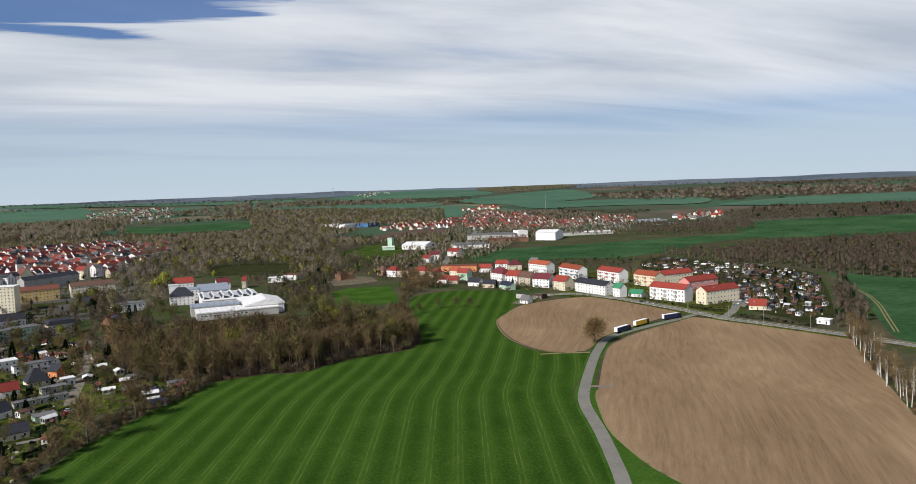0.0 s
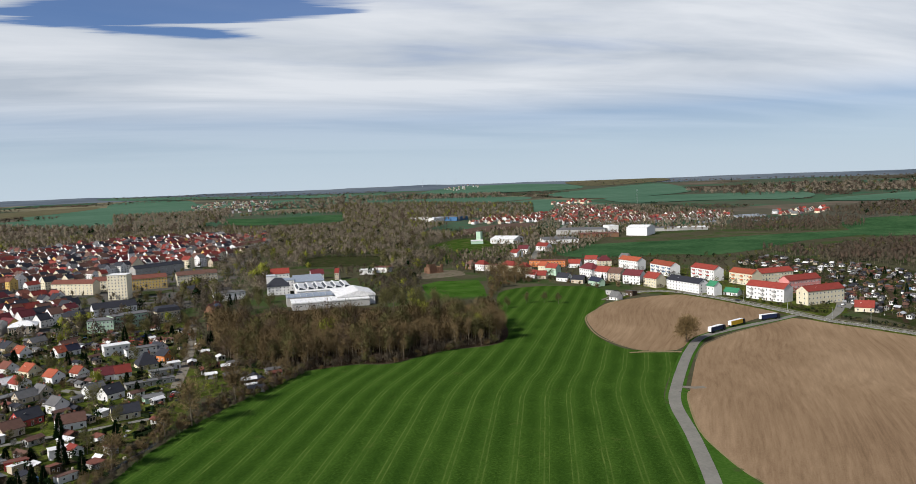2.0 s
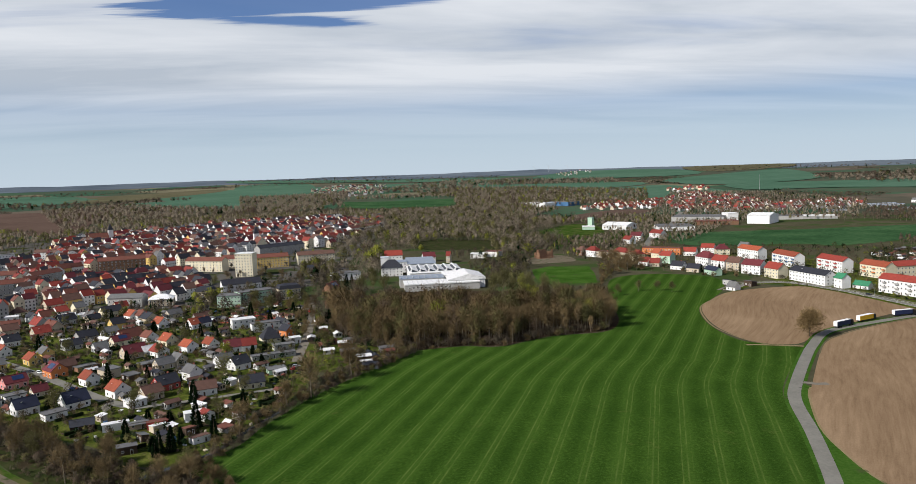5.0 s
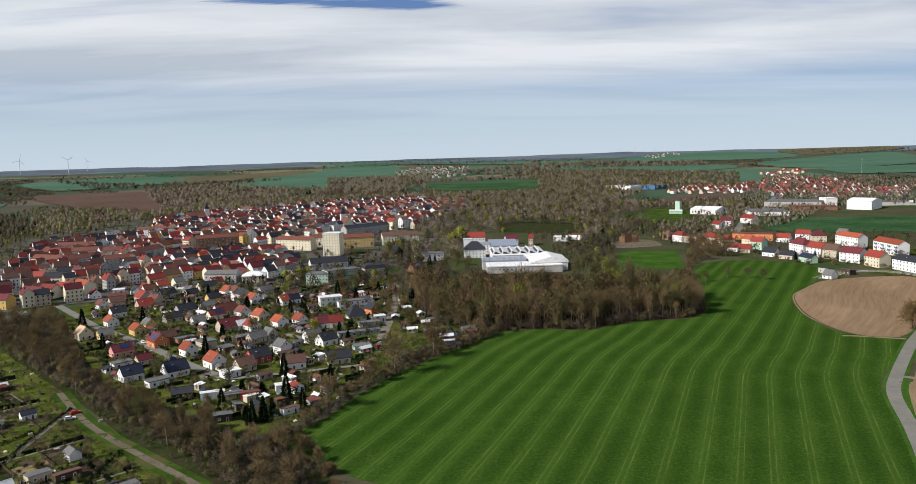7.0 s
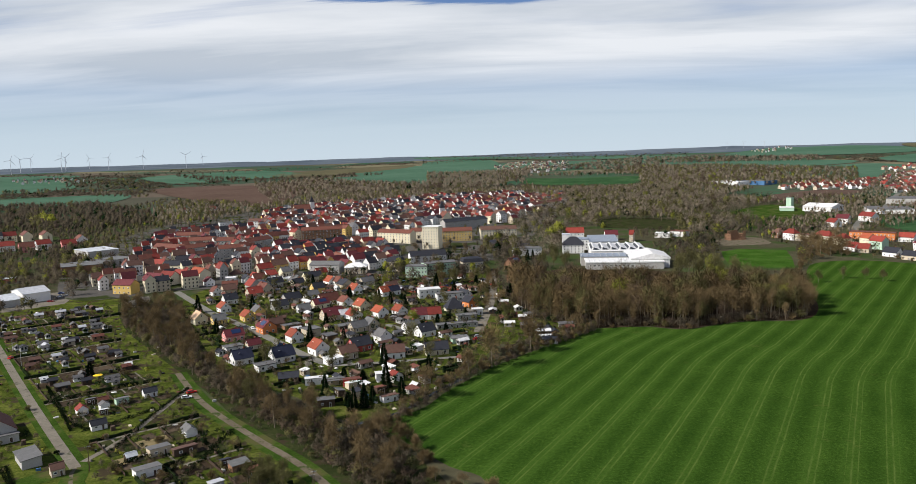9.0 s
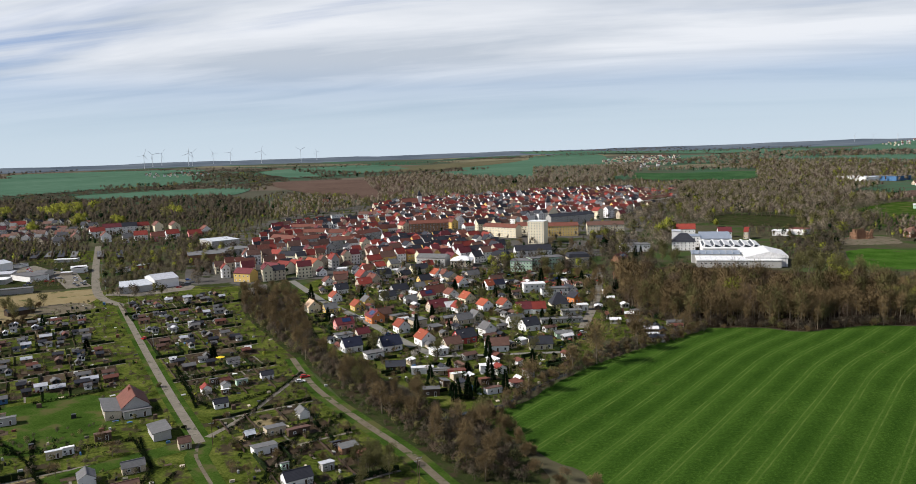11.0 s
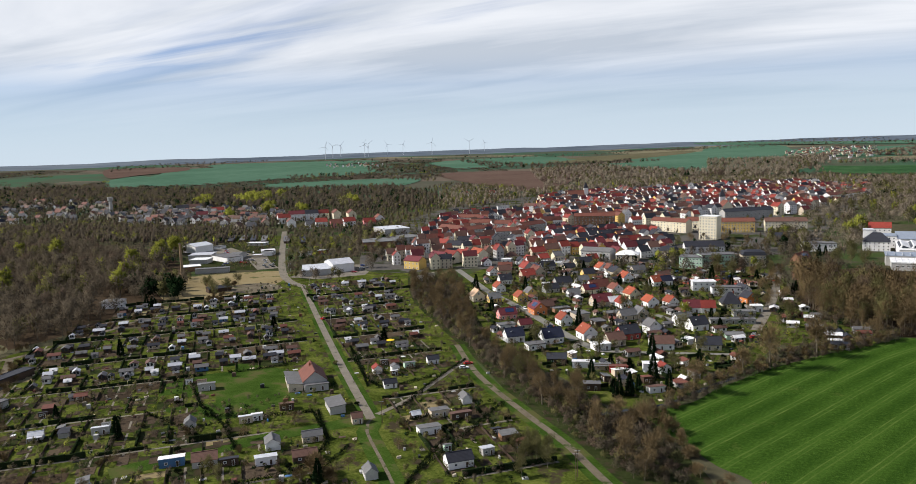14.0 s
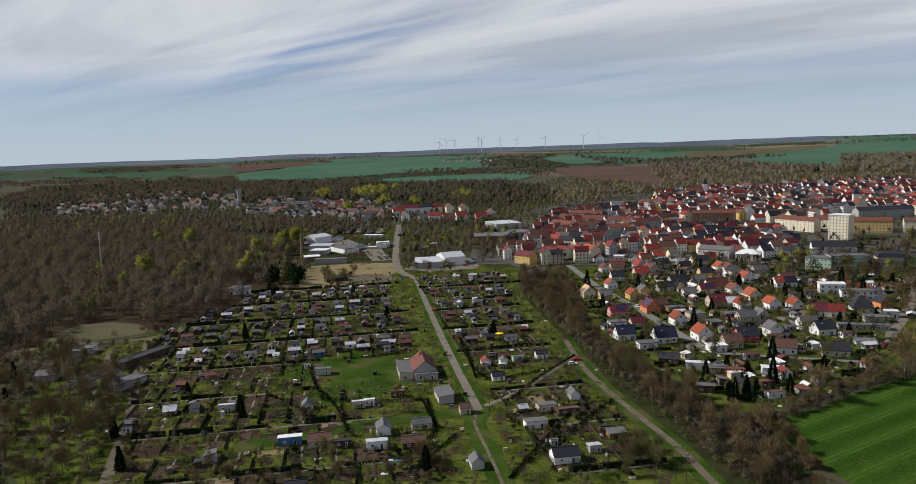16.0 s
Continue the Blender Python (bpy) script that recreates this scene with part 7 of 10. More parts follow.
factory()
hall(108.8, 816.7, 113.2, 815.4, 12, 8, "red", "beige", "gable", 4, "behind the factory", 1, "house")
hall(141.4, 847.5, 157.4, 842.7, 14, 5, "white", "white", label="behind the factory")
hall(160.7, 860.1, 174.3, 849.8, 14, 6, "rust", "white", label="behind the factory")
hall(-12.8, 716.3, 12.8, 722.3, 16, 7, "grey", "white", label="beside the street", detail=1)
hall(-15, 750.9, 4.6, 754.9, 14, 6, "black", "grey", label="beside the street", detail=1)
for q in ((-13.8, 643.2), (-10, 577.2)):
    house(*q, 65, 18, 8, 5.0, "rust", "brick", "gable", up=4.5, detail=1, where="terrace beside the wood", group="brick terraces", solar=True)


def ruin(x, y, turn, L, W):
    """A roofless brick house with empty openings and broken wall tops."""
    rnd = random.Random(61)
    ob = tagged(new("ruined_house"), "roofless brown brick ruin among rubble", "ruin")
    b = Build()
    for ax, ay, bx, by in ((-L / 2, -W / 2, L / 2, -W / 2), (L / 2, -W / 2, L / 2, W / 2), (L / 2, W / 2, -L / 2, W / 2), (-L / 2, W / 2, -L / 2, -W / 2)):
        n = max(3, int(math.dist((ax, ay), (bx, by)) / 2.6))
        for f in range(3):
            for k in range(n):
                if f == 2 and rnd.random() < 0.45:
                    continue
                u0, u1 = (k + 0.24) / n, (k + 0.76) / n
                for a, c, z0, z1 in ((k / n, u0, 0, 3.1), (u1, (k + 1) / n, 0, 3.1), (u0, u1, 0, 0.9), (u0, u1, 2.4, 3.1)):
                    p, q = Vector((ax + (bx - ax) * a, ay + (by - ay) * a)), Vector((ax + (bx - ax) * c, ay + (by - ay) * c))
                    d = (q - p).normalized()
                    s = Vector((-d.y, d.x)) * 0.4
                    low = [(*p, f * 3.1 + z0), (*q, f * 3.1 + z0), (*(q + s), f * 3.1 + z0), (*(p + s), f * 3.1 + z0)]
                    b.solid(low, [(m[0], m[1], f * 3.1 + z1) for m in low])
    part("wall", b.mesh("wall", WALLS["brick"]), ob)
    b = Build()
    for k in range(70):
        e, a = rnd.uniform(0.3, 1.2), rnd.uniform(0, 6.28)
        px, py = math.cos(a) * rnd.uniform(0, L), math.sin(a) * rnd.uniform(0, W)
        b.box(px - e, px + e, py - e * 0.7, py + e * 0.7, -0.1, e * rnd.uniform(0.4, 1.1), 0, e * 0.25)
    part("rubble", b.mesh("rubble", WALLS["brick"]), ob)
    return at(ob, x, y, 0.12, turn)


sheet("rubble_ground", [(194, 770), (200, 812), (222, 836), (246, 832), (250, 795), (238, 772)], DIRT, 0.13, label="bare brown ground round the ruin", category="ground")
ruin(221, 818, 20, 18, 11)
# white halls and yards at the end of the concrete road
hall(-385.2, 484.2, -375.3, 491.6, 30, 5, "pale", "grey", "gable", 2.5, "beside the allotments")
hall(-375.3, 491.6, -368.1, 501.2, 30, 5, "pale", "grey", "gable", 2.5, "beside the allotments")
hall(-370.4, 506.9, -359.1, 521.7, 26, 7, "pale", "white", "gable", 3.0, "beside the allotments")
hall(-560.7, 530.3, -541.4, 542, 22, 5, "pale", "grey", label="behind the straw patch")
hall(-596.2, 575.3, -592.8, 597.5, 24, 7, "pale", "white", "gable", 2.5, "behind the straw patch")
hall(-508, 528.3, -502.3, 543.3, 34, 5, "grey", "white", label="behind the straw patch")
hall(-510.2, 475.4, -500.4, 486.9, 14, 4, "white", "brick", label="behind the straw patch")
hall(-489, 468.5, -466.5, 486, 8, 4, "grey", "grey", label="low store behind the straw patch")
hall(-508.5, 577.2, -498.8, 585.5, 20, 4, "white", "white", label="beside the concrete road")
hall(-540, 511.7, -524.6, 518.8, 16, 4, "white", "grey", label="beside the works yard")
hall(-521.4, 543.3, -512.2, 547.2, 26, 4.5, "grey", "grey", "gable", 1.5, label="in the works yard")
hall(-508.7, 577, -498.4, 581.1, 12, 4, "white", "white", label="in the works yard")
hall(-508.8, 563.6, -500.5, 567.5, 7, 2.6, "white", "beige", label="in the works yard", name="container")
hall(-593.4, 608.3, -595.7, 619.9, 8, 3, "grey", "white", label="in the works yard", name="container")
hall(-584, 640.9, -562.1, 646.1, 8, 3, "white", "grey", label="behind the works yard")
hall(-637, 655.8, -671.9, 701.3, 6, 2.6, "black", "wood", label="row of garages", name="garage")
hall(-620.7, 656.4, -662.5, 711.6, 6, 2.6, "black", "wood", label="row of garages", name="garage")
hall(-610.7, 665.7, -645.6, 712, 6, 2.6, "grey", "wood", label="row of garages", name="garage")
hall(-594.4, 666.3, -635.6, 717.4, 6, 2.6, "black", "wood", label="row of garages", name="garage")
hall(-578.3, 667, -615.5, 712.8, 6, 2.6, "grey", "wood", label="row of garages", name="garage")
hall(-546.5, 668.2, -582.8, 713.7, 6, 2.6, "grey", "wood", label="row of garages", name="garage")
hall(-523.6, 660.5, -567.4, 714.1, 6, 2.6, "black", "wood", label="row of garages", name="garage")
hall(-467, 583.2, -456.1, 587.3, 9, 3.5, "grey", "white", label="behind the white halls")
hall(-456.3, 601.3, -448.3, 605.4, 8, 3.5, "white", "red", label="behind the white halls")
hall(-419.5, 628.3, -391.3, 647.9, 34, 9, "grey", "brick", label="old town works")
hall(-452.1, 723.5, -432.5, 747.8, 40, 11, "pale", "grey", label="old town works")
hall(-410.8, 670.9, -393.1, 708.6, 30, 7, "grey", "grey", label="old town works")
hall(-370.3, 593.1, -358.5, 601.6, 22, 5, "grey", "grey", label="old town works")
hall(-408.8, 402.9, -400.8, 417.4, 8, 3, "black", "wood", "gable", 1.5, "beside the straw patch", name="barn")
hall(-441.2, 335.4, -430, 345.2, 9, 4.5, "grey", "white", "hip", 1.5, "at the edge of the wood", 1, "bungalow")
hall(-378.8, 191.6, -374.7, 195, 8, 3, "grey", "white", label="beside the track", name="garage")
hall(-383.2, 183.2, -376.8, 189, 6, 2.6, "grey", "grey", label="beside the track", name="garage")
hall(-327.5, 156.9, -317.7, 159.5, 22, 2.8, "black", "grey", label="row of garages", name="garage")
hall(-339, 185.8, -332.6, 187.1, 30, 2.8, "black", "wood", label="row of garages", name="garage")
hall(-309.8, 163.8, -301.4, 164.8, 16, 2.8, "grey", "grey", label="row of garages", name="garage")
hall(-350.3, 154, -344.2, 160.2, 8, 3, "grey", "grey", "gable", 1.5, label="under the trees", name="garage")

# ---- blocks and large buildings of the town ----


def slab(ax, ay, bx, by, roof, wall, h=12.0, depth=12.0, shape="gable", up=3.5, detail=1, wins=None):
    return front(ax, ay, bx, by, depth, h, roof=roof, wall=wall, shape=shape, up=up, detail=detail, name="apartment_block", where="in the town", group="blocks of the town",
                 floors=max(2, int(h / 3)), wins=wins, chimney=False)


slab(-176, 855, -133.8, 834.3, "rust", "cream", wins=11)
slab(-137.4, 857, -106.3, 852.8, "rust", "cream", wins=9)
slab(-104.3, 847.2, -64.6, 855.1, "rust", "yellow", wins=13)
slab(-54.6, 855.6, -13.2, 863.4, "brown", "cream", wins=13)
slab(-112.8, 783.2, -94.9, 779.7, "white", "cream", 24.0, 15, "flat", wins=6)
slab(-107.4, 962.5, -54.7, 1007.9, "black", "grey", 12.0, wins=12)
slab(-275.2, 881.7, -227.9, 896.8, "rust", "brick", 13.0, wins=12)
slab(10.1, 1226.9, 59, 1305.7, "rust", "white", 12.0, wins=8)
slab(-101.5, 600.2, -83.4, 599.8, "grey", "mint", 9.0, 14, "flat", wins=7)
slab(-84.2, 605.6, -59.3, 618.1, "grey", "mint", 10.0, 14, "flat", wins=11)
slab(-55.1, 618.6, -38.4, 623.9, "black", "beige", 9.0, 13, "mansard", 4.0, wins=7)
slab(-124, 632, -111, 630.3, "black", "beige", 9.0, 13, "mansard", 4.0, wins=5)
slab(-107.6, 669, -76, 679.9, "black", "white", 8.0, 13, "gable", 4.0, wins=10)
slab(-190.3, 627, -163.6, 623.6, "grey", "grey", 8.0, 14, "gable", 2.5, wins=8)
slab(-157.8, 621, -139.1, 623.4, "white", "beige", 6.0, 16, "hip", 3.0, wins=6)
slab(-39.3, 756.5, -32.2, 757.1, "black", "white", 7.0, 12, "gable", 4.0, wins=2)
slab(-413.8, 1068.5, -385.2, 1068.8, "brown", "white", 10.0, 14, "gable", 3.5, wins=6)
slab(-445.6, 1041.6, -430, 1050.6, "grey", "white", 11.0, 14, "flat", wins=5)
slab(-458.4, 1015.5, -436.7, 1016, "grey", "blue", 7.0, 14, "flat", wins=5)
# red-roofed terraces
for a in ((-404.7, 766.3, -364.5, 748.2), (-360.8, 743.3, -340.7, 765.7), (-318.4, 736.9, -295.7, 748.7), (-422.9, 823.3, -397.9, 824.8),
          (-392.8, 818.9, -361.2, 826.9), (-354.7, 815.2, -334, 816.5), (-435.3, 882.1, -393.9, 883.7), (-309.4, 795.2, -294.5, 830.7)):
    slab(*a, "rust", ("grey", "beige", "cream")[int(a[0]) % 3], 10.0, 11, wins=7)
for a in ((-350.1, 657.2, -337, 650.5), (-332, 643.1, -306.4, 642.2), (-335.1, 675.7, -307.7, 687.1), (-288.7, 604.1, -274.1, 592.5), (-270.8, 620.4, -264.2, 628.5),
          (-266, 635.6, -267.5, 666.3), (-314.3, 574, -297.9, 566.7), (-304.5, 581.8, -291.8, 577.1), (-296.8, 589.5, -285.1, 584.4), (-321.6, 542, -305.2, 538.5)):
    slab(*a, ("orange", "red", "maroon", "black")[int(a[1]) % 4], ("cream", "white", "beige", "yellow")[int(a[0]) % 4], 7.5, 10, wins=4)
# large white houses at the far end of the concrete road


def town_villa(x, y, turn, L, W, h, roof, wall):
    return house(x, y, turn, L, W, h, roof, wall, "gable", up=5.0, detail=1, name="town_house", where="at the road's end", group="houses at the road's end", wins=4)


town_villa(-713.3, 865.2, 50, 18, 12, 9, "red", "white")
town_villa(-721.9, 906.5, 40, 24, 12, 10, "maroon", "white")
town_villa(-668.4, 825.4, 132, 22, 12, 8, "rust", "white")
town_villa(-705.5, 921.2, 46, 20, 12, 10, "black", "white")
town_villa(-695.6, 936, 50, 18, 12, 9, "red", "cream")
town_villa(-675.3, 943.7, 134, 26, 12, 9, "rust", "cream")
town_villa(-647.8, 943.9, 134, 24, 12, 9, "rust", "cream")
town_villa(-626.4, 812.7, 46, 12, 10, 6, "grey", "white")
town_villa(-625.8, 838, 40, 16, 12, 7, "red", "white")
town_villa(-591.8, 825, 46, 16, 12, 7, "rust", "pink")
town_villa(-588.5, 850.7, 50, 16, 12, 7, "red", "white")
town_villa(-546.6, 837.3, 44, 16, 12, 8, "red", "pink")
town_villa(-564.9, 891.2, 134, 18, 12, 8, "rust", "white")
town_villa(-720.1, 832.3, 134, 22, 11, 6, "rust", "beige")
town_villa(-932.4, 960.5, 46, 20, 12, 8, "red", "white")
town_villa(-909, 900.1, 46, 18, 12, 7, "maroon", "white")
town_villa(-808.3, 849.1, 134, 18, 11, 6, "brown", "beige")
town_villa(-1036.2, 980.9, 46, 22, 12, 8, "black", "white")
town_villa(-1034.1, 1007, 50, 20, 12, 8, "brown", "cream")

# ---- houses of the quarter: A stand with the gable to the street, B along it ----
A, B, C = -48.0, 42.0, 18.0
def quarter_house(x, y, turn, L, W, h, roof, wall):
    return house(x, y, turn, L * 0.88, W * 0.88, h * 0.92, roof, wall, detail=2, solar=roof == "maroon" and L == 12)


quarter_house(-205.3, 438.2, A, 11, 9, 4.5, "peach", "cream")
quarter_house(-203.8, 472.7, A, 10, 8, 4.0, "orange", "white")
quarter_house(-176.9, 445.4, A, 10, 8, 4.0, "orange", "yellow")
quarter_house(-174.4, 457.4, A, 9, 8, 4.5, "grey", "yellow")
quarter_house(-166, 394.9, B, 12, 8.5, 4.0, "maroon", "pink")
quarter_house(-147.3, 375.7, B, 8, 7, 3.0, "maroon", "beige")
quarter_house(-143.1, 348.4, B, 11, 9, 3.6, "navy", "white")
quarter_house(-123.9, 352.6, B, 12, 10, 4.0, "navy", "white")
quarter_house(-129.4, 390.6, A, 9.5, 8, 4.6, "orange", "white")
quarter_house(-108.7, 365.6, A, 11, 9, 4.2, "orange", "white")
quarter_house(-92.1, 357.3, B, 10, 8.5, 3.8, "brown", "beige")
quarter_house(-88.9, 372.4, B, 12, 9.5, 4.0, "black", "red")
quarter_house(-79.4, 387.3, A, 9, 8, 5.0, "grey", "white")
quarter_house(-68.8, 357.8, C, 13, 8.5, 4.0, "brown", "white")
quarter_house(-47.7, 364.8, C, 13, 8.5, 3.4, "black", "cream")
quarter_house(-67.1, 409.2, B, 10, 8.5, 4.4, "grey", "white")
quarter_house(-58.6, 402.5, B, 11, 9, 4.0, "black", "white")
quarter_house(-67.8, 444.7, C, 11, 9, 3.8, "maroon", "white")
quarter_house(-58.9, 446.4, C, 9, 9, 4.0, "red", "white")
quarter_house(-93.7, 451.8, A, 10, 8.5, 4.4, "orange", "white")
quarter_house(-110.2, 475, A, 11, 9, 4.0, "orange", "cream")
quarter_house(-108.7, 445.5, A, 10, 8.5, 4.0, "red", "white")
quarter_house(-124.8, 488.7, A, 10, 8.5, 3.6, "rust", "white")
quarter_house(-127.8, 531.3, A, 11, 9, 4.5, "orange", "white")
quarter_house(-123, 446.3, B, 15, 10, 3.8, "maroon", "beige")
quarter_house(-140.4, 481.8, B, 12, 8, 3.6, "maroon", "cream")
quarter_house(-202.9, 526.9, B, 12, 10, 3.4, "red", "beige")
quarter_house(-204.9, 553.5, A, 11, 9, 4.0, "navy", "white")
quarter_house(-210.9, 500.9, B, 11, 9, 4.0, "black", "white")
quarter_house(-235.2, 560.5, C, 13, 8, 3.4, "rust", "white")
quarter_house(-226.4, 592.4, A, 10, 9, 4.4, "red", "white")
quarter_house(-230.8, 585.4, A, 9, 8, 4.4, "black", "white")
quarter_house(-158.5, 539, B, 10, 9, 4.4, "black", "yellow")
quarter_house(-178.1, 618.4, B, 11, 9, 3.4, "red", "cream")
quarter_house(-157.1, 571.8, A, 11, 9, 4.0, "orange", "white")
quarter_house(-149.2, 567.3, A, 9, 8, 4.2, "rust", "white")
quarter_house(-103.5, 523.3, B, 11, 9, 3.6, "orange", "white")
quarter_house(-98.5, 526.5, B, 9, 8, 4.0, "navy", "white")
quarter_house(-39.2, 480.2, A, 9, 8.5, 4.4, "black", "orange")
quarter_house(-44.7, 504.7, A, 10, 8, 4.4, "black", "white")
quarter_house(-82.5, 459.3, A, 9, 8, 3.2, "orange", "white")
quarter_house(-92.9, 420.4, A, 9, 8, 4.0, "grey", "beige")
quarter_house(-99.3, 414.5, B, 11, 8, 3.0, "grey", "beige")
quarter_house(-167.6, 479.1, B, 12, 8, 3.4, "black", "grey")
quarter_house(-148, 468.2, B, 9, 7, 3.2, "grey", "white")
quarter_house(-152.3, 425, B, 10, 8, 3.4, "brown", "brick")
quarter_house(-192.5, 436.9, B, 9, 8, 3.4, "grey", "yellow")
quarter_house(-182.7, 568.1, B, 10, 8, 3.4, "black", "beige")
quarter_house(-127.6, 570.5, B, 12, 8, 3.0, "grey", "beige")
quarter_house(-156, 514.7, B, 11, 8, 3.2, "grey", "white")
quarter_house(-234.8, 532.5, A, 9, 8, 4.0, "rust", "white")
quarter_house(-258.7, 575.3, A, 9, 8, 4.4, "maroon", "white")
quarter_house(-116.2, 449.4, B, 8, 7, 3.0, "white", "white")
house(-48.4, 465.7, C, 11, 11, 3.2, "black", "cream", "hip", up=6, detail=2)
house(-153.4, 413.2, A, 11, 8.5, 4.0, "maroon", "orange", detail=2, solar=True)
def flat_house(x, y, turn, L, W, h, roof, wall):
    return house(x, y, turn, L, W, h, roof, wall, "flat", detail=1, chimney=False, name="bungalow", where="among gardens")


flat_house(-208, 588.6, C, 12, 9, 3.4, "white", "white")
flat_house(-197.4, 590, C, 13, 9, 3.2, "white", "white")
flat_house(-71, 515.1, C, 15, 9, 6.0, "white", "white")
flat_house(-55, 500.9, C, 18, 8, 5.5, "grey", "white")
flat_house(-123.9, 403.5, A, 9, 8, 4.6, "grey", "beige")
flat_house(-241.2, 577.7, C, 8, 8, 6.0, "white", "white")
flat_house(-38.5, 442.2, C, 12, 6, 2.8, "grey", "grey")
flat_house(-42.5, 421.5, C, 24, 5, 2.6, "grey", "grey")
flat_house(-32.8, 456.5, C, 6, 5, 3.4, "white", "white")
flat_house(-110.8, 394.5, A, 8, 6, 2.8, "grey", "wood")
flat_house(-156.6, 371, B, 9, 6, 2.8, "grey", "white")
flat_house(-108.1, 417.4, B, 9, 6, 2.8, "grey", "wood")
flat_house(-141.4, 422.1, B, 10, 5, 2.6, "grey", "brick")
flat_house(-96.4, 347.2, B, 8, 6, 2.8, "white", "white")
flat_house(-127, 337, B, 9, 6, 2.8, "grey", "white")
flat_house(-58.1, 371.8, A, 5, 4, 2.6, "white", "white")
flat_house(-38, 388.4, C, 9, 7, 2.6, "grey", "mint")

# ---- the old town, street by street ----
SPOTS = random.Random(5)


def free(x, y, r):
    return all(abs(x - a) > r + c or (x - a) ** 2 + (y - b) ** 2 > (r + c) ** 2 for a, b, c in TAKEN)


def joined_house(b, x, y, turn, L, W, h, up, roof, wall, flue=True):
    """One house of a far crowd, added to a joined mesh; slots: walls first, then roofs, then glass."""
    m = Matrix.LocRotScale((x, y, rise(x, y)), Euler((0, 0, radians(turn))), None)
    k = [(-L / 2, -W / 2, -1), (-L / 2, W / 2, -1), (-L / 2, W / 2, h), (-L / 2, 0, h + up), (-L / 2, -W / 2, h)]
    b.solid([m @ Vector(p) for p in k], [m @ Vector((-p[0], p[1], p[2])) for p in k], wall)
    xo, yo, e = L / 2 + 0.3, W / 2 + 0.4, h - up / (W / 2) * 0.4
    r = [(-xo, -yo, e), (-xo, 0, h + up), (-xo, yo, e), (-xo, yo, e + 0.25), (-xo, 0, h + up + 0.25), (-xo, -yo, e + 0.25)]
    for a in ((0, 1, 4, 5), (1, 2, 3, 4)):
        b.solid([m @ Vector(r[i]) for i in a], [m @ Vector((-r[i][0], r[i][1], r[i][2])) for i in a], roof)
    if flue:
        b.solid([m @ Vector(p) for p in ((1, 0.6, h), (1.7, 0.6, h), (1.7, 1.3, h), (1, 1.3, h))], [m @ Vector(p) for p in ((1, 0.6, h + up + 0.8), (1.7, 0.6, h + up + 0.8), (1.7, 1.3, h + up + 0.8), (1, 1.3, h + up + 0.8))], roof)
    n = int(L / 2.8)
    for f in range(max(1, int(h / 2.8))):
        for i in range(n):
            px, z = -L / 2 + (i + 0.5) * L / n, 1.0 + f * 2.8
            for sy in (-1, 1):
                y0 = sy * (W / 2 + 0.04)
                q = [(px - 0.5, y0, z), (px + 0.5, y0, z), (px + 0.5, y0, z + 1.4), (px - 0.5, y0, z + 1.4)]
                b.face([m @ Vector(p) for p in (q if sy < 0 else q[::-1])], len(WALLS) + len(ROOFS))
        for sx in (-1, 1):
            for py in (-W * 0.22, W * 0.22):
                x0, z = sx * (L / 2 + 0.04), 1.0 + f * 2.8
                q = [(x0, py - 0.5, z), (x0, py + 0.5, z), (x0, py + 0.5, z + 1.4), (x0, py - 0.5, z + 1.4)]
                b.face([m @ Vector(p) for p in (q if sx > 0 else q[::-1])], len(WALLS) + len(ROOFS))


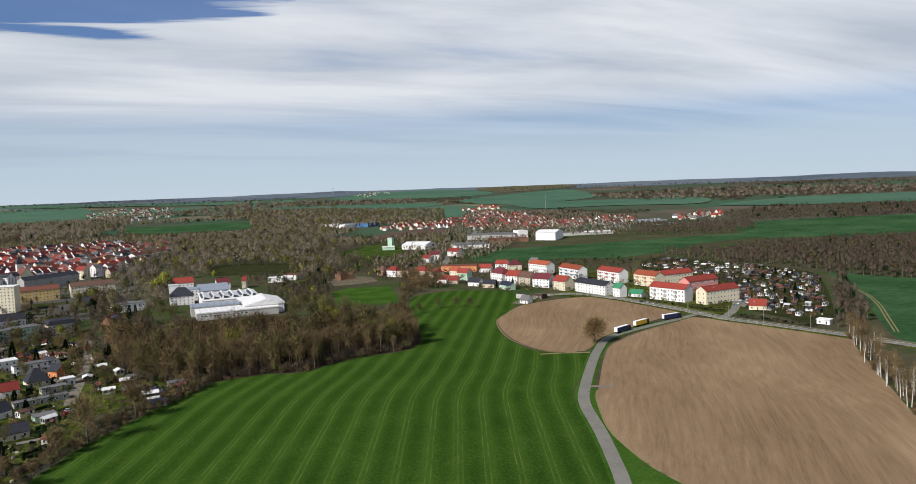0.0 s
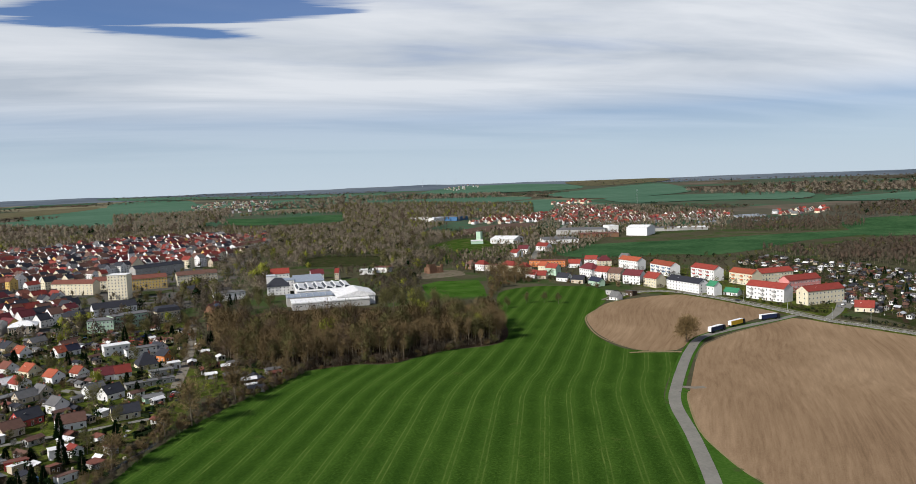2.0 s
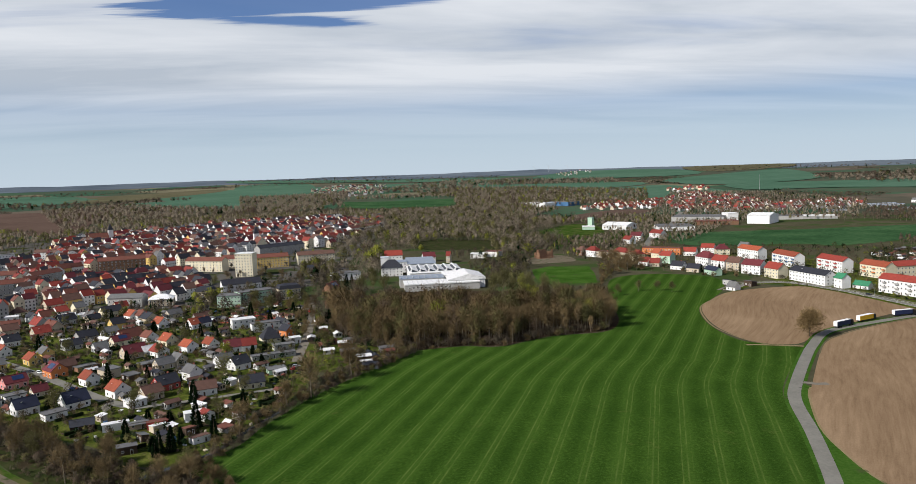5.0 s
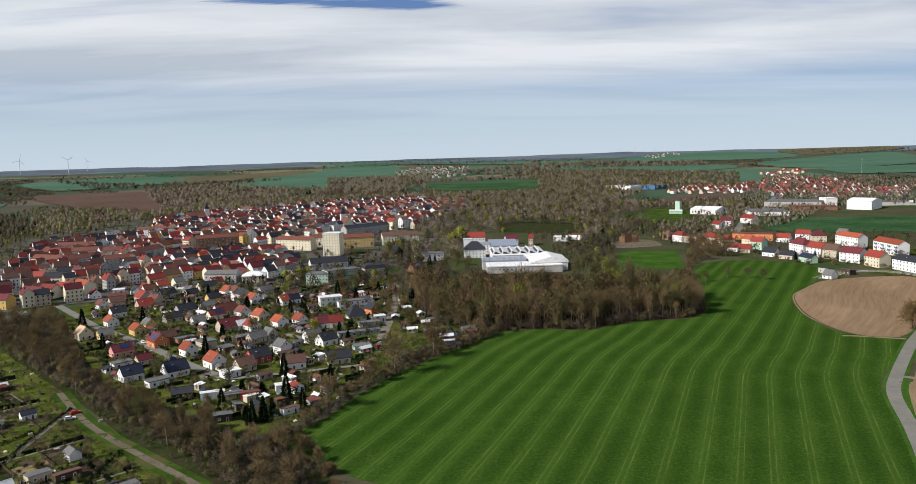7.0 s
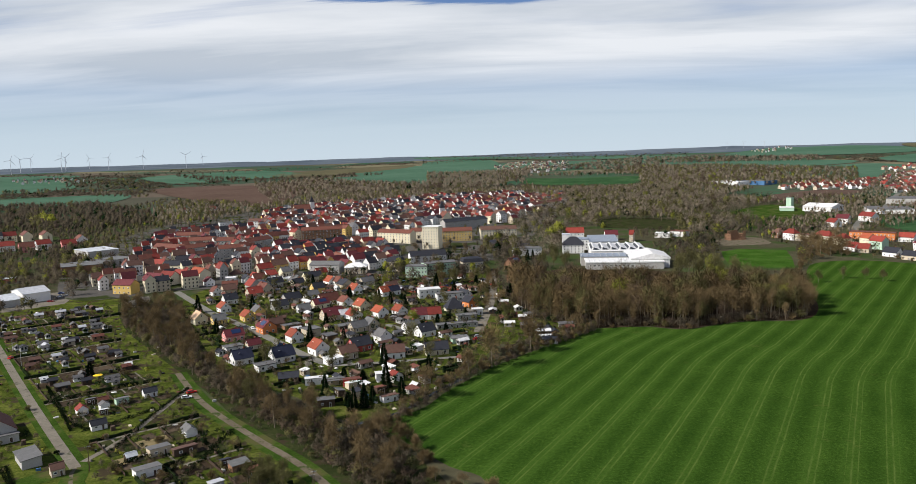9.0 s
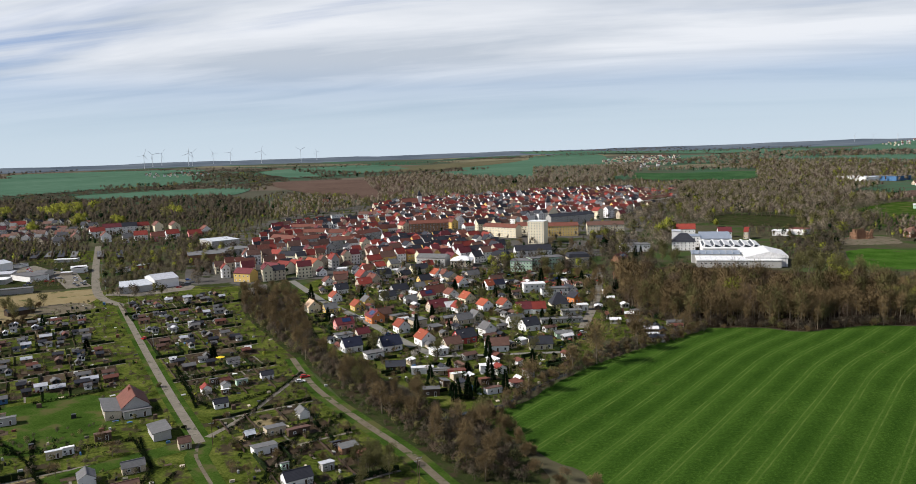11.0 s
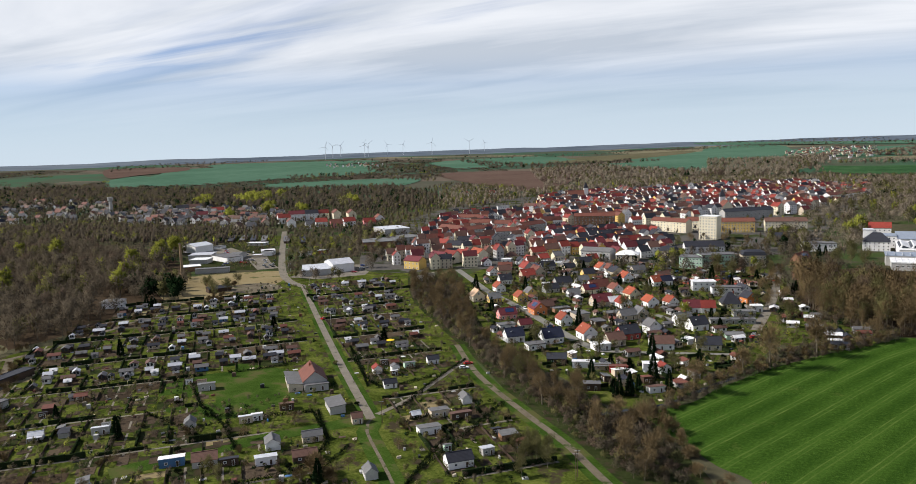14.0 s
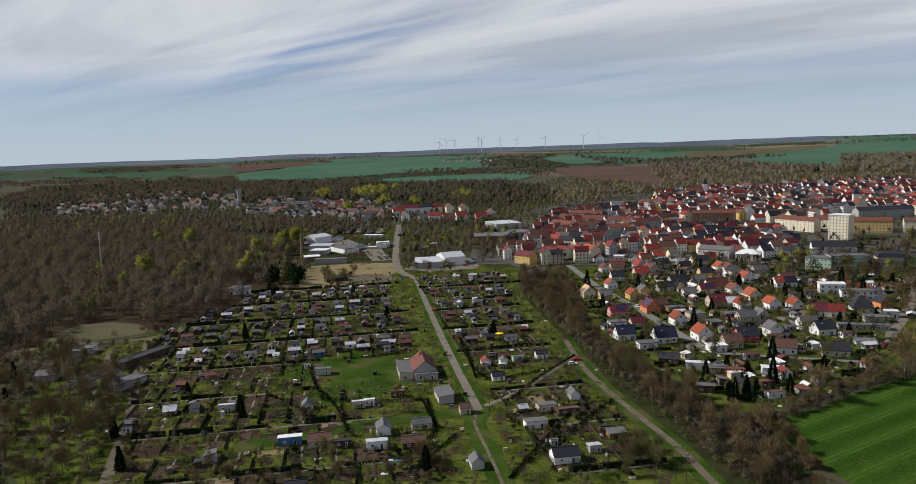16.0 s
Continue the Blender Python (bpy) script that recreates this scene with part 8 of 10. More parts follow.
def quarter(poly, turn, street, plot, roofs, walls, low, high, seed, where, group, detail=0, keep=0.92, name="town_house", crowd="", small=1.0):
    rnd = random.Random(seed)
    mass = Build()
    c = Vector((sum(p[0] for p in poly) / len(poly), sum(p[1] for p in poly) / len(poly)))
    e, f = Vector((math.cos(radians(turn)), math.sin(radians(turn)))), Vector((-math.sin(radians(turn)), math.cos(radians(turn))))
    span = max(math.dist(p, c) for p in poly)
    v, side = -span, 0
    while v < span:
        u = -span
        while u < span:
            L = rnd.choice((8, 9, 10, 12, 14)) * small
            q = c + e * (u + L / 2) + f * (v + rnd.uniform(-1.5, 1.5) + 4 * math.sin(u * 0.02))
            u += L + (rnd.uniform(0.2, plot) if rnd.random() < 0.6 else 0.1)
            W = rnd.choice((8, 9, 10)) * small
            if rnd.random() > keep or not inside(q.x, q.y, poly) or not free(q.x, q.y, 3.2):
                continue
            t = turn + (90 if rnd.random() < 0.3 else 0) + rnd.uniform(-4, 4)
            if crowd:
                TAKEN.append((q.x, q.y, 5.0))
                joined_house(mass, q.x, q.y, t, L, W, rnd.choice([low, (low + high) / 2, high]), rnd.choice((3.4, 4.0, 4.8)) * (1.0 if small >= 0.85 else small * 0.85), len(WALLS) + list(ROOFS).index(rnd.choice(roofs)), list(WALLS).index(rnd.choice(walls)))
                continue
            near = math.hypot(q.x, q.y) < 780
            house(q.x, q.y, t, L, W, rnd.choice([low, (low + high) / 2, high]), rnd.choice(roofs), rnd.choice(walls), "hip" if rnd.random() < 0.1 else "gable",
                  up=rnd.choice((3.5, 4.0, 4.5)), detail=1 if near and detail else 0, name=name, where=where, group=group, chimney=rnd.random() < 0.5, wins=3)
        v += street[side % 2]
        side += 1
    if crowd:
        tagged(new(name + "s", mass.mesh(name + "s", *WALLS.values(), *ROOFS.values(), GLASS)), crowd, "houses", kind="stuff")


REDS = ("rust", "brown", "black", "brown", "red", "black", "rust", "maroon", "grey", "black", "brown", "red")
PALES = ("white", "cream", "white", "white", "white", "cream", "yellow", "white", "beige")
quarter([(-239.5, 624.3), (-266.4, 713.4), (-281.4, 813.9), (-172.3, 820.8), (-134.8, 757.4), (-119.1, 667.6), (-134.4, 637.4), (-166.9, 640.4), (-195.4, 644.1)], 44, (15, 22), 4, ("black", "rust", "maroon", "brown", "black", "red"), PALES, 6.0, 9.0, 31,
        "in the old town", "houses of the old town", 1)
quarter([(-313.5, 841.8), (-459.4, 1271.3), (-365.2, 1416.6), (-134.4, 1578.4), (1.6, 1601.8), (1.6, 1300.5), (-20.7, 1047.7), (-120.9, 1048.9), (-184.4, 879.2), (-244.8, 945.3), (-285.4, 894.7)], 46, (17, 26), 5, REDS, PALES, 8.0, 12.0, 32,
        "in the old town", "houses of the old town", 0, crowd="dense old town of red and dark roofs")
quarter([(-29.8, 1489), (80.6, 1649.7), (63.8, 1294.4), (1.5, 1151.9)], 46, (18, 28), 6, REDS, PALES, 6.0, 8.0, 33, "in the old town", "houses of the old town", crowd="old town houses on the far side")
quarter([(-258.7, 575.3), (-273, 649.9), (-161.8, 620.5), (-157.5, 566.1), (-98.1, 548.5), (-94.1, 502.5), (-171, 489.3), (-213.2, 482.1)], 42, (20, 26), 9, ("grey", "rust", "black", "red", "brown"), ("white", "beige", "cream", "grey"), 3.0, 4.5, 34,
        "among gardens", "houses of the quarter", 1, 0.35, "house")
quarter([(-965.2, 795.2), (-1170.2, 1003.7), (-1034.7, 1057), (-847.7, 1032.2), (-715, 855.5), (-788.5, 801.3)], 10, (26, 34), 10, ("brown", "rust", "black", "black", "grey"), ("white", "grey", "beige", "cream"), 5.0, 7.0, 35, "on the edge of the town", "houses of the west end", 0, 0.4, crowd="houses and trees on the edge of the town")
quarter([(-1380.6, 655.6), (-1699.9, 930.8), (-1584.2, 1133.3), (-1094.1, 1035.1), (-824.6, 936.2), (-670.3, 758.6), (-861.6, 812), (-1098.5, 804.4), (-1197.7, 701.7)], 12, (26, 36), 12, ("brown", "rust", "black", "black", "grey"), ("white", "grey", "beige", "cream"), 5.0, 7.0, 36, "on the edge of the town", "houses of the west end", 0, 0.3, crowd="houses among trees on the edge of the town")
quarter([(-359.8, 561.2), (-368.4, 638.9), (-462, 867.1), (-483.4, 981.2), (-380.8, 1051.2), (-298.7, 842.5), (-272.7, 712.8), (-242.4, 617), (-258.7, 575.3), (-293.9, 546.1)], 40, (17, 24), 4, ("rust", "red", "maroon", "brown", "black"), ("grey", "cream", "white", "beige", "white"), 7.5, 10.0, 45,
        "in the terraces", "terraced houses", 0, 0.7, "terraced_house", small=0.85, crowd="red-roofed terraces on the west side of the town")
# the village beyond the wheat
quarter([(652.8, 1425.9), (807.9, 1798.8), (1004.6, 2060), (996.8, 1790.5), (926.6, 1524), (1124.9, 1496.1), (993.3, 1301.6), (822, 1329.8), (743, 1337)], 35, (22, 34), 8, ("red", "rust", "red", "rust", "maroon", "brown"), ("white", "grey", "beige", "white", "grey"), 3.2, 5.0, 37, "in the village", "houses of the village", 0, 0.5, small=0.9, crowd="red-roofed houses of the village beyond the wheat")
quarter([(503.9, 1601.4), (651.2, 1774.5), (798, 1776.9), (670, 1525.4), (568.3, 1550.3)], 30, (22, 32), 10, ("red", "rust", "rust", "brown"), ("white", "grey", "beige"), 3.5, 5.5, 38, "in the village", "houses of the village", 0, 0.6, small=0.9, crowd="red-roofed houses at the end of the village")
quarter([(1149.9, 1376.7), (1350.5, 1421.6), (1235, 1300.4), (1102.9, 1282.8)], 30, (22, 30), 6, ("red", "rust", "grey", "red"), ("white", "cream", "beige"), 3.2, 5.0, 39, "in the village", "houses of the village", 0, 0.75, small=0.85, crowd="small houses of the far estate")
quarter([(959.4, 2133.8), (1175.5, 2361.6), (1096.8, 2121.1), (929.9, 1985.3)], 30, (34, 50), 10, ("red", "orange", "rust"), ("white", "cream", "beige"), 5.0, 8.0, 40, "in the village", "houses of the village", 0, 0.4, crowd="farmhouses behind the village")
quarter([(-148.3, 3065.3), (-35.2, 3576.6), (198.3, 3491.3), (145.2, 2747.4), (-27, 2545.8)], 15, (40, 60), 14, ("rust", "brown", "black"), ("white", "cream", "beige"), 5.0, 8.0, 41, "in a far village", "houses of the far village", 0, 0.5, small=0.75, crowd="houses of a far village on the slope")
quarter([(-1992.5, 2696.9), (-1848.3, 2856.4), (-1577.5, 2602.9), (-1731.6, 2432)], 15, (60, 80), 30, ("red", "brown", "black"), ("white", "cream"), 6.0, 9.0, 42, "in a far hamlet", "houses of the far hamlet", 0, 0.45, small=0.6, crowd="white houses of a far hamlet")
quarter([(1157.2, 4084.5), (1494, 4471.4), (1436, 4087.4), (1104.1, 3682.8)], 15, (70, 90), 30, ("red", "brown"), ("white", "cream"), 6.0, 9.0, 43, "in a far hamlet", "houses of the far hamlet", 0, 0.45, small=0.6, crowd="white houses of a far hamlet")
quarter([(-716.3, 1405.7), (-689.1, 1525.3), (-566.9, 1428.8), (-587.4, 1297.7)], 10, (26, 30), 14, ("grey", "black", "rust"), ("white", "grey", "wood"), 2.5, 3.5, 44, "among far gardens", "far garden houses", 0, 0.35, "garden_house", crowd="huts among far gardens")

# ---- allotments: rows of plots across the concrete road ----
O, U, V = Vector((-397.0, 475.0)), Vector((0.692, -0.722)), Vector((0.722, 0.692))
ACROSS = math.degrees(math.atan2(V.y, V.x))


def spot(u, v):
    q = O + U * u + V * v
    return q.x, q.y


FAR_SHEDS, NEAR_SHEDS = Build(), 345.0
SHED_ROOF = {"grey": ROOFS["grey"], "pale": ROOFS["pale"], "black": ROOFS["black"], "white": ROOFS["white"], "rust": ROOFS["rust"], "red": ROOFS["red"], "brown": ROOFS["brown"]}


def shed(x, y, turn, L=5.0, W=3.6, h=2.3, roof="grey", wall="wood", shape="shed", group="sheds of the allotments", where="in an allotment", porch=False):
    """A garden hut with its door, window and roof, some with a roofed porch."""
    TAKEN.append((x, y, (L + W) / 4))
    if math.hypot(x, y) > NEAR_SHEDS:
        m = Matrix.LocRotScale((x, y, 0), Euler((0, 0, radians(turn))), None)
        joined_house(FAR_SHEDS, x, y, turn, L, W, h, 0.9, len(WALLS) + list(ROOFS).index(roof), list(WALLS).index(wall), False)
        return None
    ob = new("garden_shed")
    up = 0.5 if shape == "shed" else round(W * 0.32 * 2) / 2
    tagged(ob, f"{WALL_WORD[wall]} garden shed, {ROOF_WORD[roof]} {SHAPE_WORD[shape]} roof, {where}", "shed", group)
    part("wall", wall_mesh(L, W, h, up, wall, shape), ob)
    part("roof", roof_mesh(L, W, h, up, roof, shape, 0.3, 0.12), ob)
    part("door", door_mesh(0.85, 1.9), ob, pose(L * 0.22, -W / 2 - 0.02, 0.05))
    part("window", window_mesh(1.0, 0.8), ob, pose(-L * 0.22, -W / 2 - 0.02, 1.45))
    if porch:
        def make():
            b = Build()
            z = h + (up if shape == "shed" else 0)
            b.box(-L / 2, L / 2, -W / 2 - 2.3, -W / 2 - 0.35, z - 0.25, z - 0.13)
            b.box(-L / 2, -L / 2 + 0.1, -W / 2 - 2.25, -W / 2 - 2.15, 0, z - 0.25), b.box(L / 2 - 0.1, L / 2, -W / 2 - 2.25, -W / 2 - 2.15, 0, z - 0.25)
            return b.mesh("porch", SHED_ROOF[roof])
        part("porch", kept(("porch", L, W, h, roof, shape), make), ob)
    return at(ob, x, y, 0.0, turn)


def plots():
    rnd = random.Random(11)
    hedge, beds, fence, path, turf = Build(), Build(), Build(), Build(), Build()

    def wall_of(b, u0, v0, u1, v1, w, h):
        p, q = Vector(spot(u0, v0)), Vector(spot(u1, v1))
        d = (q - p).normalized()
        s = Vector((-d.y, d.x)) * w / 2
        n = max(1, int((q - p).length / 3.0))
        for i in range(n):
            a, c = p.lerp(q, i / n), p.lerp(q, (i + 0.97) / n)
            k = 1 + rnd.uniform(-0.15, 0.15)
            low = [(*(a - s), 0), (*(c - s), 0), (*(c + s), 0), (*(a + s), 0)]
            b.solid(low, [(x * 1.0, y * 1.0, h * k) for x, y, _ in [(*(a - s * 0.7), 0), (*(c - s * 0.7), 0), (*(c + s * 0.7), 0), (*(a + s * 0.7), 0)]])

    def patch(b, u, v, du, dv, z=0.12, h=0.12):
        p = [spot(u, v), spot(u + du, v), spot(u + du, v + dv), spot(u, v + dv)]
        b.solid([(*q, 0.0) for q in p], [(*q, z + rnd.uniform(0, h)) for q in p])

    def turf_patch(u, v, du, dv):
        p = [spot(u, v), spot(u + du, v), spot(u + du, v + dv), spot(u, v + dv)]
        z = 0.07 + rnd.uniform(0, 0.03)
        turf.solid([(*q, 0.0) for q in p], [(*q, z) for q in p], rnd.choices(range(5), (6, 3, 0.9, 1.0, 0.3))[0])

    lanes = [(66, -120, -5), (115, -120, -6), (166, -140, -6), (218, -150, -6), (264, -140, -58), (308, -135, -60), (349, -125, -32), (390, -110, -20), (425, -95, -25), (92, 8, 85), (142, 8, 66), (170, 8, 64), (220, 8, 60),
             (268, 8, 56), (330, 12, 52), (372, 18, 52), (412, 20, 52)]
    for u, v0, v1 in lanes:
        q = v0
        while q < v1:
            e = min(v1, q + rnd.uniform(6, 22))
            if rnd.random() < 0.88:
                wall_of(hedge, u + rnd.uniform(-0.4, 0.4), q, u + rnd.uniform(-0.4, 0.4), e, rnd.uniform(0.8, 1.6), rnd.uniform(1.0, 2.1))
            q = e + rnd.uniform(0, 3)
        patch(path, u + 0.8, v0, 1.3, v1 - v0, 0.07, 0.01)
    blocks = [(66, 115, -118, -8), (115, 166, -135, -8), (166, 218, -148, -8), (218, 264, -148, -8), (264, 308, -138, -60), (308, 349, -132, -60), (349, 390, -122, -30), (390, 425, -108, -24),
              (40, 92, 10, 80), (92, 142, 10, 66), (142, 170, 10, 64), (170, 220, 10, 60), (220, 268, 10, 56), (268, 308, 12, 54), (330, 372, 14, 50), (372, 412, 16, 50)]
    for u0, u1, v0, v1 in blocks:
        v = v0
        while v < v1 - 6:
            w = rnd.uniform(9, 14)
            half = (u1 - u0) / 2
            for k in range(2):
                a = u0 + 2 + k * half
                b0 = a + half - 4
                cut = rnd.uniform(0.3, 0.7) * (b0 - a)
                for p0, p1 in ((a + 0.4, a + cut), (a + cut, b0 + 1.0)):
                    turf_patch(p0, v + 0.3, p1 - p0, w - 0.6)
                if rnd.random() < 0.6:
                    wall_of(fence, a, v, b0, v, 0.12, 1.0)
                elif rnd.random() < 0.5:
                    wall_of(hedge, a, v, b0, v, 0.8, 1.4)
                for _ in range(rnd.randint(1, 3)):
                    pu = rnd.uniform(a + 1, max(a + 1.5, b0 - 6))
                    patch(beds, pu, v + rnd.uniform(1, max(1.2, w - 6)), rnd.uniform(2.0, 6.5), rnd.uniform(2, min(5.5, w - 2)))
                if rnd.random() < 0.6:
                    patch(path, a, v + w / 2, half - 5, 0.8, 0.1, 0.01)
                x, y = spot(a + half * (0.22 if k else 0.72) + rnd.uniform(-2, 2), v + w / 2 + rnd.uniform(-1.5, 1.5))
                if rnd.random() < (0.88 if u0 < 264 else 0.16) and free(x, y, 1.8):
                    kind = rnd.random()
                    shed(x, y, ACROSS + rnd.choice((0, 0, 180, 90)) + rnd.uniform(-4, 4), rnd.choice((3.5, 4, 5, 6)), rnd.choice((3, 3.5)), rnd.choice((2.0, 2.2, 2.4)),
                         rnd.choice(("grey", "grey", "black", "pale", "rust", "brown", "grey", "black")), rnd.choice(("wood", "white", "grey", "beige", "wood", "brick", "wood", "blue" if kind < 0.3 else "wood")),
                         "gable" if kind > 0.62 else "shed", porch=rnd.random() < 0.3)
                    if rnd.random() < 0.7:
                        gx, gy = spot(a + half * 0.5 + rnd.uniform(-2, 2), v + rnd.uniform(2, w - 2))
                        if free(gx, gy, 1.2):
                            shed(gx, gy, ACROSS + rnd.choice((0, 90)), 3.0, 2.5, 1.9, rnd.choice(("white", "grey", "black", "grey", "black")), rnd.choice(("white", "wood", "grey")), "shed")
                for _ in range(rnd.randint(0, 1)):
                    px, py = spot(rnd.uniform(a, b0), v + rnd.uniform(0, w))
                    if free(px, py, 1.0):
                        plant(rnd.choices(("fruit", "conifer", "green_bush", "blossom", "bush"), (5, 1.0, 1.2, 0.3, 0.5))[0], px, py, rnd.uniform(0.5, 0.9), "garden trees")
            v += w
    tagged(new("hedges", hedge.mesh("hedges", HEDGE)), "dark clipped hedges between the allotments", "hedge", kind="stuff")
    tagged(new("plot_ground", turf.mesh("plot_ground", LAWN, LAWN_DARK, LITTER, BEDS, STRAW)), "plots of lawn, dug soil and dry grass", "garden ground", kind="stuff")
    tagged(new("fences", fence.mesh("fences", WALLS["wood"])), "low dark garden fences between the plots", "fence", kind="stuff")
    tagged(new("soil_beds", beds.mesh("soil_beds", BEDS)), "dug brown vegetable beds", "garden bed", kind="stuff")
    tagged(new("garden_paths", path.mesh("garden_paths", CONCRETE)), "pale slab paths through the plots", "path", kind="stuff")


def clubhouse():
    """The large hut with a red saddle roof and a grey lean-to, beside the mown lawn."""
    x, y = spot(296, -12)
    house(x, y, ACROSS + 90, 18, 10, 3.6, "rust", "grey", "gable", up=4.0, detail=1, where="clubhouse of the allotments", group="allotment buildings", name="clubhouse")
    x, y = spot(297, -20.5)
    house(x, y, ACROSS - 90, 19, 6, 3.0, "grey", "beige", "shed", up=1.0, detail=1, where="lean-to of the clubhouse", group="allotment buildings", chimney=False, name="annexe")
    x, y = spot(307.5, -12)
    house(x, y, ACROSS, 10, 4, 2.4, "grey", "grey", "shed", up=0.6, detail=1, where="porch of the clubhouse", group="allotment buildings", chimney=False, name="annexe")
    x, y = spot(335, -8)
    house(x, y, ACROSS + 92, 12, 6, 3.2, "grey", "grey", "shed", up=0.6, detail=1, where="beside the concrete road", group="allotment buildings", chimney=False, name="store")
    x, y = spot(353, -2.5)
    shed(x, y, ACROSS, 4, 4, 2.6, "brown", "beige", "gable")
    x, y = spot(287, -57)
    shed(x, y, ACROSS, 7, 4, 2.6, "grey", "grey", "shed")
    shed(-189.6, 220.8, ACROSS, 5.5, 3.5, 2.3, "brown", "wood", "shed")
    shed(-195.2, 203.4, ACROSS, 5, 3, 2.3, "pale", "beige", "shed")
    shed(-193.0, 207.2, ACROSS, 4, 3, 2.2, "white", "white", "shed")
    shed(-169.2, 187.8, ACROSS + 90, 7, 5, 2.6, "grey", "white", "gable")
    shed(-162.2, 176.1, ACROSS, 7, 4, 2.4, "pale", "white", "shed")
    shed(-151.7, 183.1, ACROSS, 8, 4.5, 2.4, "brown", "wood", "gable")
    shed(-159.8, 197.9, ACROSS, 7, 4, 2.4, "grey", "beige", "gable")
    shed(-191.0, 163.3, ACROSS, 8, 4, 2.6, "white", "blue", "shed")
    shed(-181.1, 168.0, ACROSS, 8, 6, 2.4, "brown", "grey", "gable")
    shed(-211.8, 191.6, ACROSS + 90, 5, 4, 2.4, "grey", "grey", "gable")
    shed(-181.2, 275.0, ACROSS + 90, 4.5, 4, 2.6, "red", "white", "gable")
    shed(-185.4, 287.9, ACROSS, 3.5, 3, 2.0, "grey", "wood", "shed")
    shed(-171.7, 288.2, ACROSS, 5, 3.5, 2.2, "grey", "mint", "shed")
    shed(-164.2, 297.5, ACROSS, 5.5, 4, 2.4, "black", "white", "gable")
    shed(-164.8, 259.3, ACROSS, 5.5, 4, 2.2, "black", "white", "gable")
    shed(-129.1, 236.3, ACROSS, 7, 5, 2.4, "grey", "beige", "shed")
    shed(-124.4, 219.3, ACROSS, 8, 5, 2.4, "grey", "white", "shed")
    shed(-102.3, 198.5, ACROSS, 8.5, 6, 2.6, "black", "white", "gable")
    shed(-111.0, 207.7, ACROSS, 2.5, 2, 1.9, "grey", "mint", "shed")
    shed(-126.2, 253.7, ACROSS + 90, 6, 4, 2.4, "grey", "white", "gable")
    shed(-120.0, 236.6, ACROSS, 8, 3.5, 2.2, "brown", "wood", "shed")
    shed(-124.3, 180.4, ACROSS + 90, 5.5, 4, 2.4, "grey", "grey", "gable")
    shed(-259.2, 267.7, ACROSS, 5, 4, 2.5, "pale", "white", "shed")
    shed(-244.7, 281.0, ACROSS, 7, 3, 2.2, "pale", "grey", "shed")
    shed(-263.4, 249.3, ACROSS, 6, 3.5, 2.3, "grey", "blue", "shed")
    shed(-210.0, 306.4, ACROSS, 6, 4, 2.3, "grey", "wood", "gable")
    shed(-173.2, 170.8, ACROSS, 6, 3, 2.0, "black", "wood", "shed")


clubhouse()
plots()

# rows of grey huts in front of the far village
for ax, ay, bx, by, n in ((1011, 1316, 1080, 1308, 8), (979, 1231, 1041, 1228, 7), (910, 1337, 951, 1338, 5), (880, 1259, 920, 1258, 5), (1030, 1350, 1090, 1342, 6)):
    for i in range(n):
        k = (i + 0.5) / n
        shed(ax + (bx - ax) * k, ay + (by - ay) * k, 118, 7.0, 5.5, 2.6, "slate", "grey", "gable", "huts of the far rows", "in a row of huts")

# allotments beyond the main road
def back_allotments():
    rnd = random.Random(17)
    poly = [(548.9, 584.7), (627.7, 643.5), (625.1, 569.6), (598, 510.9), (434.4, 362.8), (419.3, 393.6), (433.6, 441.1)]
    for x, y in scatter(poly, 9.0, np.random.default_rng(18)):
        if not free(x, y, 2.0):
            continue
        k = rnd.random()
        if k < 0.5:
            shed(x, y, rnd.choice((20, 110, 200)) + rnd.uniform(-5, 5), rnd.choice((3.5, 4, 5)), rnd.choice((3, 3.5)), 2.2, rnd.choice(("grey", "grey", "black", "rust", "brown", "pale", "black")),
                 rnd.choice(("white", "wood", "wood", "brick", "grey")), rnd.choice(("shed", "gable")), "sheds behind the main road", "in an allotment behind the road")
        elif k < 0.72:
            plant(rnd.choice(("fruit", "fruit", "bush", "fruit", "conifer")), x, y, rnd.uniform(0.45, 0.8), "garden trees")
    poly = [(541.2, 701.2), (609.1, 753.7), (610, 635.9), (548.9, 584.7), (540.7, 605.1), (516.7, 640.3)]
    for x, y in scatter(poly, 10, np.random.default_rng(19)):
        if free(x, y, 2.0) and rnd.random() < 0.6:
            shed(x, y, rnd.choice((20, 110)) + rnd.uniform(-5, 5), rnd.choice((4, 5, 6)), rnd.choice((3, 4)), 2.4, rnd.choice(("white", "grey", "black", "rust")), rnd.choice(("white", "wood", "beige")),
                 rnd.choice(("shed", "gable")), "sheds behind the main road", "in an allotment behind the road")


sheet("allotment_ground", [(530.3, 687.2), (618.3, 765), (636.2, 652.2), (632.9, 576.7), (605.6, 516), (427.2, 354.6), (414, 388.8), (430.9, 443.2), (515.7, 553.4)], LAWN_DARK, 0.06, label="green allotment gardens behind the road", category="lawn")
back_allotments()


